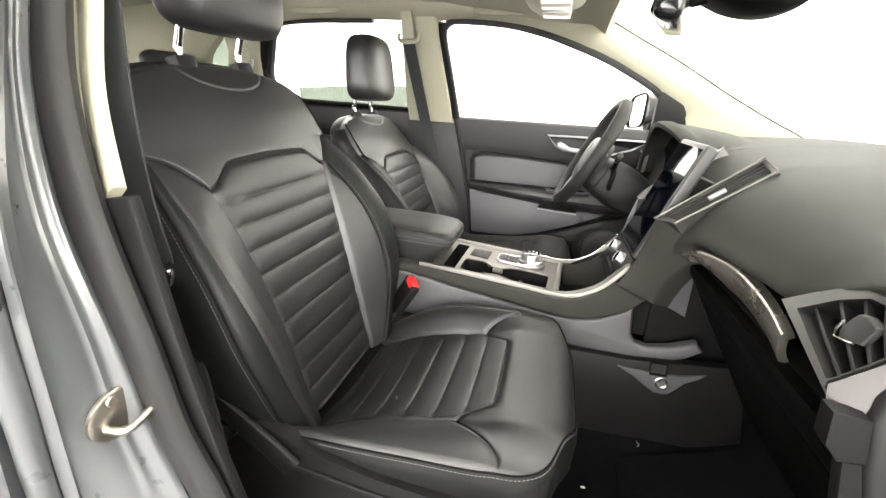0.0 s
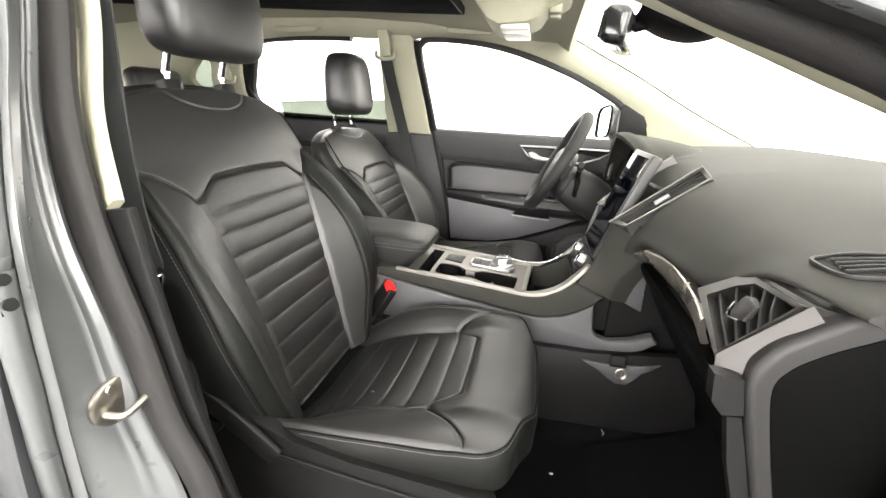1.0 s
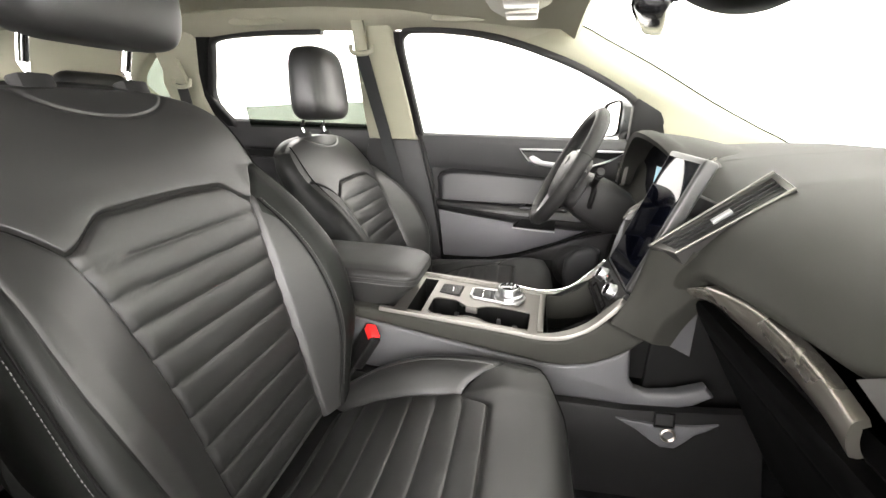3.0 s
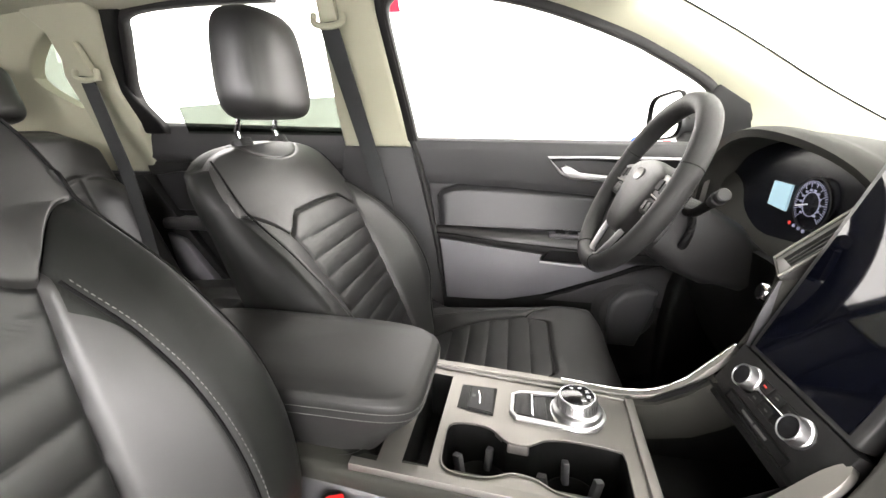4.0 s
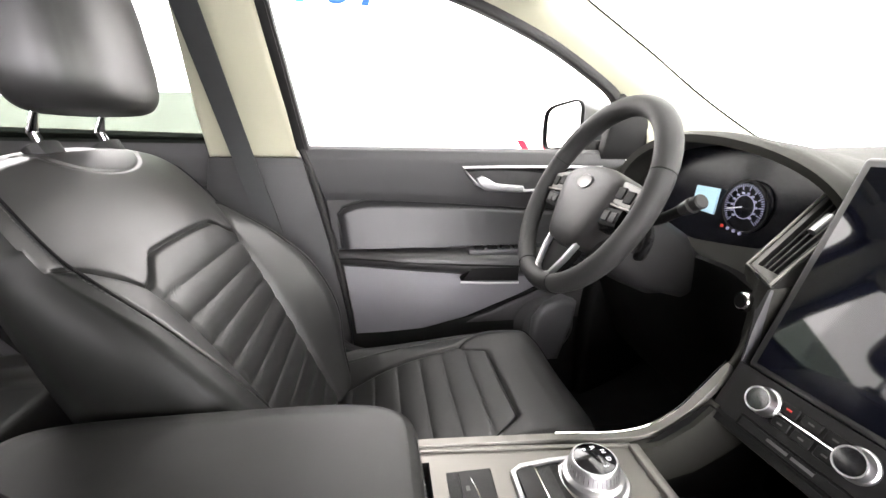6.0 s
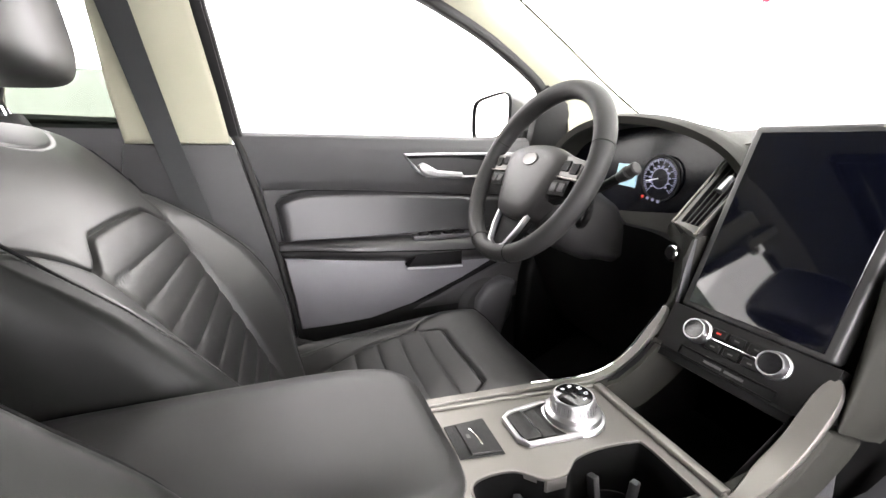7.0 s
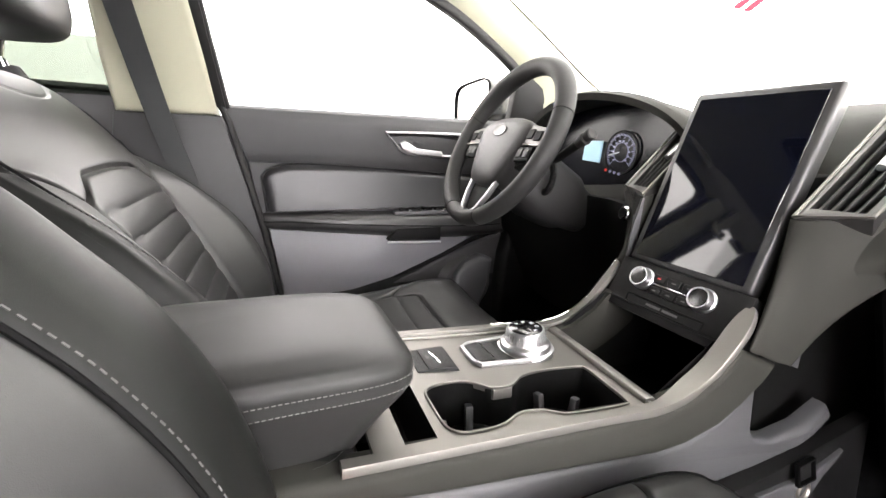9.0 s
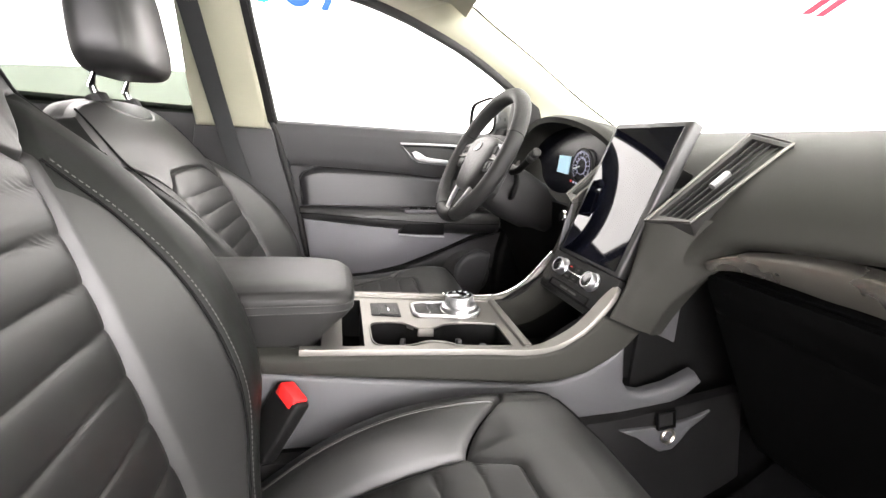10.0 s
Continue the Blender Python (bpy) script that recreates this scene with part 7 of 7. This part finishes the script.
    lathe(bm, [(0.0, -0.014), (0.009, -0.014), (0.0095, 0.0), (0.0125, 0.002), (0.0145, 0.001), (0.0145, -0.004)], Matrix.Translation((0.944, -0.1535, 0.612)) @ V(0, -1, 0.1).to_track_quat("Z", "Y").to_matrix().to_4x4(), 28)
    part("outlet_ring", bm, ALU, ob, "metal socket ring")
    bm = bmesh.new()
    sweep(bm, [V(0.914, -0.152, 0.660), V(0.948, -0.152, 0.662), V(0.948, -0.158, 0.636), V(0.914, -0.158, 0.634)], rect(0.004, 0.006, 0.001), closed=True, up=(0, -1, 0))
    fl = part("outlet_flap", bm, DARK, ob, "open black outlet flap")
    bm = bmesh.new()
    prism(bm, [V(0.915, -0.150, 0.659), V(0.947, -0.150, 0.661), V(0.947, -0.156, 0.637), V(0.915, -0.156, 0.635)], (0, 0.002, 0))
    part("flap_back", bm, PLASTIC, fl)
    # stowage bay below the climate panel
    bm = bmesh.new()
    f = [V(0.704, 0.098, 0.768), V(0.700, -0.088, 0.766), V(0.798, -0.086, 0.826), V(0.798, 0.098, 0.826)]
    floor_ = [V(0.715, 0.090, 0.690), V(0.715, -0.090, 0.690), V(0.90, -0.085, 0.690), V(0.90, 0.085, 0.690)]
    a, b = [bm.verts.new(p) for p in f], [bm.verts.new(p) for p in floor_]
    c = [bm.verts.new(p) for p in (V(0.90, -0.085, 0.815), V(0.90, 0.085, 0.815))]
    bm.faces.new((a[0], a[1], b[1], b[0])), bm.faces.new((b[0], b[1], b[2], b[3]))
    bm.faces.new((a[1], a[2], c[0], b[2], b[1])), bm.faces.new((a[0], b[0], b[3], c[1], a[3]))
    bm.faces.new((b[2], c[0], c[1], b[3])), bm.faces.new((a[2], a[3], c[1], c[0]))
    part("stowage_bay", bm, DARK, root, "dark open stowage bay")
    # climate panel
    b0, t0 = V(0.800, 0, 0.812), V(0.836, 0, 0.884)
    up = (t0 - b0).normalized()
    nn = V(0, 1, 0).cross(up)
    nn = -nn if nn.x > 0 else nn
    m = Matrix((V(0, -1, 0), up, nn)).transposed().to_4x4()
    m.translation = b0
    H = (t0 - b0).length
    bm = bmesh.new()
    lp = [(-0.098, 0.0), (0.098, 0.0), (0.102, 0.02), (0.103, H), (-0.103, H), (-0.102, 0.02)]
    prism(bm, [m @ V(x, y, 0) for x, y in lp], -nn * 0.02, 0.002)
    cp = part("climate_panel", bm, PLASTIC, root, "black climate panel")
    for x in (-0.049, 0.048):
        km = m @ Matrix.Translation((x, 0.055, 0))
        bm = bmesh.new()
        lathe(bm, [(0, 0), (0.0172, 0), (0.0172, 0.003), (0.0156, 0.005), (0.0150, 0.015), (0.0144, 0.0165), (0.0132, 0.0165), (0.0128, 0.015), (0, 0.015)], km, 36)
        kn = part("climate_knob", bm, KNOB, cp, "chrome climate knob", angle=35)
        bm = bmesh.new()
        lathe(bm, [(0, 0.014), (0.0129, 0.014), (0.0125, 0.0158), (0, 0.0162)], km, 30)
        part("knob_face", bm, GLOSS, kn)
    bm = bmesh.new()
    box(bm, (-0.036, 0.0515, -0.001), (0.036, 0.0545, 0.0025), 0.001, 1, m)
    part("chrome_bar", bm, CHROME, cp, "chrome bar between the knobs")
    for r, y in ((0, 0.0625), (1, 0.0435)):
        for k in range(3):
            x = -0.024 + 0.024 * k
            bm = bmesh.new()
            box(bm, (x - 0.010, y - 0.006, 0), (x + 0.010, y + 0.006, 0.0025), 0.001, 1, m)
            bt = part("button", bm, PLASTIC, cp)
            bm = bmesh.new()
            box(bm, (x - 0.003, y - 0.001, 0.0024), (x + 0.003, y + 0.001, 0.0029), 0, 1, m)
            part("button_mark", bm, RED_LAMP if (r, k) == (0, 0) else STITCH, cp)
    bm = bmesh.new()
    sweep(bm, [m @ V(x, y, 0.001) for x, y in ((-0.062, 0.014), (0.062, 0.014), (0.062, 0.027), (-0.062, 0.027))], rect(0.003, 0.004, 0.001), closed=True, up=nn)
    part("media_slot", bm, DARK, cp, "black framed media slot")
    bm = bmesh.new()
    for k in range(2):
        box(bm, (-0.026 + 0.028 * k, 0.0190, 0.0006), (-0.002 + 0.028 * k, 0.0225, 0.0012), 0, 1, m)
    part("slot_mark", bm, STITCH, cp, "unreadable pale print", doubles=False)

    # armrest lid and bin
    arm = thing("armrest", (0.22, 0, 0.80), "padded black leather centre armrest lid with stitched edge", "armrest")
    bm = bmesh.new()

    def lid(a, b):
        th = 2 * math.pi * a
        ex = 0.30
        cx = math.copysign(abs(math.cos(th)) ** ex, math.cos(th))
        cy = math.copysign(abs(math.sin(th)) ** ex, math.sin(th))
        lev = ((0.0, 0.90, 0.785), (0.08, 0.93, 0.795), (0.22, 0.97, 0.825), (0.34, 0.99, 0.842), (0.395, 0.995, 0.852), (0.42, 0.982, 0.855), (0.445, 0.995, 0.858), (0.55, 0.985, 0.867), (0.72, 0.93, 0.875), (0.86, 0.7, 0.881), (1.0, 0.0, 0.884))
        for (b0_, k0, z0), (b1, k1, z1) in zip(lev, lev[1:]):
            if b <= b1:
                t = (b - b0_) / (b1 - b0_)
                k, z = lerp(k0, k1, t), lerp(z0, z1, t)
                break
        x = 0.215 + cx * 0.202 * k - (0.040 * smooth((0.42 - b) / 0.42) if cx > 0 else 0) * cx
        return V(x, cy * 0.101 * k * (1 - 0.03 * cx), z + 0.004 * math.cos(cx * k) - 0.018 * max(0, cx * k) ** 3 * 0.3)
    patch(bm, lid, 96, 28, wrap=True)
    part("lid", bm, ARM_VINYL, arm, "padded black leather lid", angle=70)
    bm = bmesh.new()

    def binb(a, b):
        th = 2 * math.pi * a
        cx = math.copysign(abs(math.cos(th)) ** 0.28, math.cos(th))
        cy = math.copysign(abs(math.sin(th)) ** 0.28, math.sin(th))
        z = lerp(0.80, 0.70, b)
        fr = 0.352 - 0.02 * smooth(b * 2.0)
        x = lerp(0.215, fr if cx > 0 else 0.02, abs(cx))
        return V(x, cy * (0.103 - 0.006 * math.sin(math.pi * min(1, b * 2))), z)
    patch(bm, binb, 80, 16, wrap=True)
    part("storage_bin", bm, LEATHER, arm, "black padded storage bin", angle=60)
    bm = bmesh.new()
    ring = [lid(k / 96, 0.455) * 1.0 for k in range(96)]
    stitches(bm, [V(0.215 + (p.x - 0.215) * 1.003, p.y * 1.004, p.z) for p in ring + ring[:1]])
    ring = [lid(k / 96, 0.375) * 1.0 for k in range(96)]
    stitches(bm, [V(0.215 + (p.x - 0.215) * 1.003, p.y * 1.004, p.z) for p in ring + ring[:1]])
    part("stitching", bm, STITCH, arm, "grey double stitching", doubles=False)
    bm = bmesh.new()
    box(bm, (-0.03, -0.11, 0.42), (0.36, 0.11, 0.80), 0.02, 3)
    part("rear_body", bm, PLASTIC, root, "black rear console body")


build_console()


def build_buckle(x, y, z, label, sgn=-1):
    root = thing("belt_buckle", (x, y, z - 0.06), label, "belt buckle")
    m = Matrix.Translation((x, y, z)) @ pose(0, 0, 0, 0, 30, 0) @ pose(0, 0, 0, 0, 0, 40)
    bm = bmesh.new()
    box(bm, (-0.012, -0.026, -0.095), (0.012, 0.026, 0.0), 0.005, 3, m)
    part("housing", bm, PLASTIC, root, "black plastic buckle housing")
    bm = bmesh.new()
    box(bm, (-0.0125, -0.0185, -0.014), (0.0105, 0.0185, 0.0035), 0.003, 2, m)
    part("release_button", bm, RED, root, "bright red release button")
    bm = bmesh.new()
    box(bm, (-0.006, -0.014, -0.15), (0.006, 0.014, -0.09), 0.002, 1, m)
    part("stem", bm, BELT, root)


build_buckle(0.334, -0.137, 0.757, "black seat belt buckle with red button beside the passenger seat")
build_buckle(0.30, 0.142, 0.735, "black seat belt buckle with red button beside the driver seat")
for x, y, z in ((-0.54, 0.475, 0.715), (-0.50, 0.53, 0.69)):
    bm = bmesh.new()
    box(bm, (-0.012, -0.012, -0.018), (0.012, 0.012, 0.018), 0.004, 2, Matrix.Translation((x, y, z)) @ pose(0, 0, 0, 0, -30, 20))
    part("buckle_clip", bm, CHROME, None, "bright metal buckle clip on the rear seat", cat="belt buckle")


# ---- rear bench ----
def build_rear_seat():
    root = thing("rear_bench", (-0.55, 0, 0.42), "black leather rear bench with ribbed backrests", "seat")
    for s in (-1, 1):
        P = seat_frame((-0.62, s * 0.37, 0.63), 22)
        top = 0.575

        def back(a, b):
            u = (2 * a - 1) * 0.345
            v = b * top
            uu = abs(u + s * 0.0)
            w = 0.055 * smooth((uu - 0.192 - 0.05 * v) / 0.06) * (1 - smooth((uu - 0.30) / 0.05)) * (1 - smooth((v - 0.30) / 0.14))
            rib = abs(math.sin(math.pi * v / 0.046))
            if uu < 0.19 and v < 0.36:
                w -= 0.006 * (1 - rib ** 0.45)
            w -= 0.006 * math.exp(-((uu - 0.192 - 0.05 * v) / 0.006) ** 2) * (1 if v < 0.40 else 0)
            w -= 0.006 * math.exp(-((v - 0.375 - 0.03 * smooth((uu - 0.1) / 0.1)) / 0.006) ** 2)
            w -= 0.06 * smooth((b - 0.88) / 0.12) ** 2 + 0.035 * smooth((uu - 0.30) / 0.045) ** 2
            v -= 0.05 * smooth((uu - 0.2) / 0.145) ** 2 * b
            return P(u, v, w)
        bm = bmesh.new()
        patch(bm, back, 90, 120)
        solid(bm, 0.08)
        part("backrest", bm, LEATHER, root, "ribbed black leather rear backrest", angle=180)
        bm = bmesh.new()
        m = Matrix.Translation(P(s * 0.075, top + 0.095, -0.05)) @ pose(0, 0, 0, 0, -14, 0)
        box(bm, (-0.045, -0.125, -0.075), (0.045, 0.125, 0.085), 0.038, 5, m)
        part("headrest", bm, LEATHER, root, "black leather rear headrest", angle=60)
    bm = bmesh.new()

    def cush(a, b):
        y = lerp(-0.70, 0.70, a)
        x = lerp(-0.66, -0.215, b)
        uu = abs(abs(y) - 0.37)
        z = 0.635 + 0.03 * smooth(b * 1.3) - 0.09 * smooth((b - 0.86) / 0.14) ** 2
        z += 0.02 * smooth((uu - 0.15) / 0.06) * (1 - smooth((uu - 0.27) / 0.06))
        rib = abs(math.sin(math.pi * b / 0.11))
        if uu < 0.17 and b < 0.72:
            z -= 0.006 * (1 - rib ** 0.45)
        z -= 0.006 * math.exp(-((uu - 0.172) / 0.007) ** 2) + 0.05 * smooth((abs(y) - 0.64) / 0.06) ** 2
        return V(x, y, z)
    patch(bm, cush, 160, 70)
    part("cushion", bm, SEAT_LEATHER, root, "ribbed black leather rear cushion", angle=180)
    bm = bmesh.new()
    box(bm, (-0.66, -0.69, 0.42), (-0.23, 0.69, 0.58), 0.03, 3)
    part("seat_base", bm, LEATHER_SIDE, root)
    bm = bmesh.new()
    prism(bm, [V(x, 0.725, z) for x, z in ((-0.66, 0.80), (-0.60, 0.78), (-0.50, 0.635), (-0.42, 0.54), (-0.62, 0.54))], (0, 0.03, 0), 0.008)
    part("side_bracket", bm, DOOR_GREY, root, "grey sill trim beside the bench")


build_rear_seat()


# ---- mirrors and roof console ----
def build_mirrors():
    root = thing("door_mirror", (0.98, 0.90, 1.13), "dark grey door mirror outside the driver window", "mirror")
    bm = bmesh.new()

    def shellf(a, b):
        th = 2 * math.pi * a
        cy = math.copysign(abs(math.cos(th)) ** 0.45, math.cos(th))
        cz = math.copysign(abs(math.sin(th)) ** 0.45, math.sin(th))
        k = (1.0, 1.03, 1.02, 0.92, 0.65, 0.0)
        d = (0.0, 0.012, 0.05, 0.09, 0.115, 0.125)
        i = b * 5
        j = min(int(i), 4)
        kk, dd = lerp(k[j], k[j + 1], i - j), lerp(d[j], d[j + 1], i - j)
        return V(0.950 + dd - 0.03 * cy * 0.5, 0.945 + cy * 0.098 * kk, 1.190 + cz * 0.066 * kk + 0.010 * cy * -1)
    patch(bm, shellf, 48, 20, wrap=True)
    part("housing", bm, PAINT, root, "grey painted mirror housing", angle=60)
    bm = bmesh.new()
    lp = [shellf(k / 48, 0.0) for k in range(48)]
    c = sum(lp, Vector()) / 48
    sweep(bm, lp, rect(0.006, 0.010, 0.002), closed=True, up=(1, 0, 0))
    part("rim", bm, DARK, root)
    bm = bmesh.new()
    prism(bm, [c + (p - c) * 0.955 + V(0.003, 0, 0) for p in lp], (0.004, 0, 0))
    part("mirror_glass", bm, MIRROR, root, "bright mirror glass")
    bm = bmesh.new()
    box(bm, (0.975, 0.77, 1.115), (1.035, 0.90, 1.15), 0.012, 3)
    part("foot", bm, DARK, root, "black mirror foot")
    # inside mirror and sensor pod
    im = thing("rear_view_mirror", (0.80, 0.02, 1.42), "black inside mirror hanging from the windscreen", "mirror")
    m = Matrix.Translation((0.828, 0.010, 1.400)) @ pose(0, 0, 0, 0, 8, -16)
    bm = bmesh.new()
    box(bm, (-0.022, -0.122, -0.037), (0.034, 0.122, 0.037), 0.018, 4, m)
    part("mirror_body", bm, GLOSS, im, "black mirror body")
    bm = bmesh.new()
    box(bm, (-0.0245, -0.108, -0.028), (-0.0225, 0.108, 0.028), 0.0, 1, m)
    part("mirror_glass", bm, MIRROR, im)
    bm = bmesh.new()
    tube(bm, [V(0.845, 0.0, 1.404), V(0.870, 0.0, 1.410), V(0.890, 0.0, 1.416)], 0.010, 10)
    part("mirror_arm", bm, DARK, im, "black mirror joint")
    pod = thing("sensor_pod", (0.93, 0.0, 1.43), "black camera and sensor pod behind the inside mirror", "sensor pod")
    bm = bmesh.new()

    def podf(a, b):
        x = lerp(0.856, 1.040, a)
        h = 0.040 * math.sin(math.pi * min(1, a * 0.93 + 0.07)) ** 0.6
        ang = math.pi * b
        return V(x, 0.085 * math.cos(ang) * (0.75 + 0.25 * math.sin(math.pi * a)), lerp(1.450, 1.405, a) - h * math.sin(ang) ** 0.7)
    patch(bm, podf, 20, 20)
    solid(bm, 0.004)
    part("pod", bm, DARK, pod, angle=60)
    # roof console
    oc = thing("roof_console", (0.63, 0, 1.49), "cream roof console with reading lamps and switches", "roof console")
    bm = bmesh.new()
    secs = [(0.49, 0.085, 1.492, 1.470), (0.505, 0.095, 1.490, 1.445), (0.535, 0.098, 1.488, 1.405), (0.56, 0.096, 1.486, 1.392), (0.62, 0.094, 1.480, 1.398), (0.650, 0.090, 1.476, 1.412), (0.665, 0.090, 1.474, 1.438), (0.70, 0.085, 1.468, 1.450), (0.715, 0.07, 1.466, 1.458)]
    rr = []
    for x, w, zt, zb in secs:
        rr.append([bm.verts.new((x, yy * w, lerp(zb, zt, f))) for yy, f in ((-1.15, 1), (-1.0, 0.35), (-0.9, 0.08), (-0.6, 0), (0.6, 0), (0.9, 0.08), (1.0, 0.35), (1.15, 1))])
    for r, q in zip(rr, rr[1:]):
        for i in range(7):
            bm.faces.new((r[i], r[i + 1], q[i + 1], q[i]))
    bm.faces.new(rr[0]), bm.faces.new(rr[-1][::-1])
    part("body", bm, CREAM_PLASTIC, oc, "cream plastic console body", angle=40)
    for s in (-1, 1):
        bm = bmesh.new()
        box(bm, (0.565, s * 0.050 - 0.030, 1.389), (0.628, s * 0.050 + 0.030, 1.402), 0.004, 2)
        part("lamp_lens", bm, LENS, oc, "frosted reading lamp lens")
        bm = bmesh.new()
        box(bm, (0.668, s * 0.03 - 0.014, 1.430), (0.695, s * 0.03 + 0.014, 1.452), 0.003, 2)
        part("switch", bm, CREAM_PLASTIC, oc)


MIRROR = material("mirror_silver", (0.95, 0.95, 0.95), 0.02, metal=1.0, vary=0.0, rough_vary=0.0)
LENS = material("frosted_lens", (0.50, 0.48, 0.42), 0.3, vary=0.03)
build_mirrors()


# ---- prints on the booth wall ----
def wall_print(name, pts, mat, label):
    bm = bmesh.new()
    prism(bm, [V(x, 3.69, z) for x, z in pts], (0, -0.004, 0))
    part(name, bm, mat, None, label, cat="wall print", group="prints on the booth wall")


def oval(cx, cz, rx, rz, n=28):
    return [(cx + rx * math.cos(2 * math.pi * k / n), cz + rz * math.sin(2 * math.pi * k / n)) for k in range(n)]


wall_print("red_triangle", [(-0.86, 2.42), (-0.73, 2.12), (-0.60, 2.12), (-0.66, 2.42)], LOGO_RED, "plain red slanted shape printed on the white wall")
for k in range(5):
    x = -0.56 + 0.165 * k
    wall_print("grey_bar", [(x, 2.13), (x + 0.12, 2.13), (x + 0.12, 2.17), (x, 2.17)], LOGO_GREY, "small pale grey bar printed on the white wall")
wall_print("teal_oval", oval(-0.21, 2.34, 0.13, 0.13), LOGO_TEAL, "plain teal oval printed on the white wall")
wall_print("blue_oval", oval(0.09, 2.34, 0.13, 0.13), LOGO_BLUE, "plain blue oval printed on the white wall")
wall_print("blue_bar", [(0.29, 2.21), (0.36, 2.21), (0.46, 2.47), (0.39, 2.47)], LOGO_BLUE, "plain blue slanted bar printed on the white wall")
wall_print("blue_oval", oval(1.66, 0.99, 0.11, 0.06), LOGO_BLUE, "small plain blue oval low on the white wall")
wall_print("red_slant", [(1.75, 1.125), (1.825, 1.125), (1.94, 0.95), (1.865, 0.95)], LOGO_RED, "small plain red slant low on the white wall")
wall_print("red_slant", [(2.02, 1.07), (2.09, 1.07), (2.13, 0.95), (2.05, 0.95)], LOGO_RED, "small plain red slant low on the white wall")
for k in range(2):
    wall_print("red_stripe", [(5.92 + 0.22 * k, 2.86), (6.09 + 0.22 * k, 2.88), (6.66 + 0.22 * k, 3.28), (6.49 + 0.22 * k, 3.28)], LOGO_RED, "plain red stripe printed on the white wall")


# ---- small litter ----
bm = bmesh.new()
tube(bm, spline([V(0.930, -0.158, 0.4215), V(0.935, -0.150, 0.4225), V(0.931, -0.141, 0.422), V(0.936, -0.133, 0.423)], 5), 0.0007, 6)
part("thread", bm, LENS, None, "short white thread on the black footwell carpet", cat="thread")
bm = bmesh.new()
bmesh.ops.create_icosphere(bm, subdivisions=1, radius=0.004, matrix=Matrix.Translation((0.800, -0.290, 0.392)) @ Matrix.Diagonal((1.6, 0.7, 0.6, 1)))
part("fluff", bm, LENS, None, "small white fluff on the black footwell carpet", cat="fluff")
bm = bmesh.new()
bmesh.ops.create_icosphere(bm, subdivisions=1, radius=0.0022, matrix=Matrix.Translation((0.420, -0.480, 0.692)))
part("crumb", bm, STITCH, None, "small white crumb on the passenger cushion", cat="crumb")
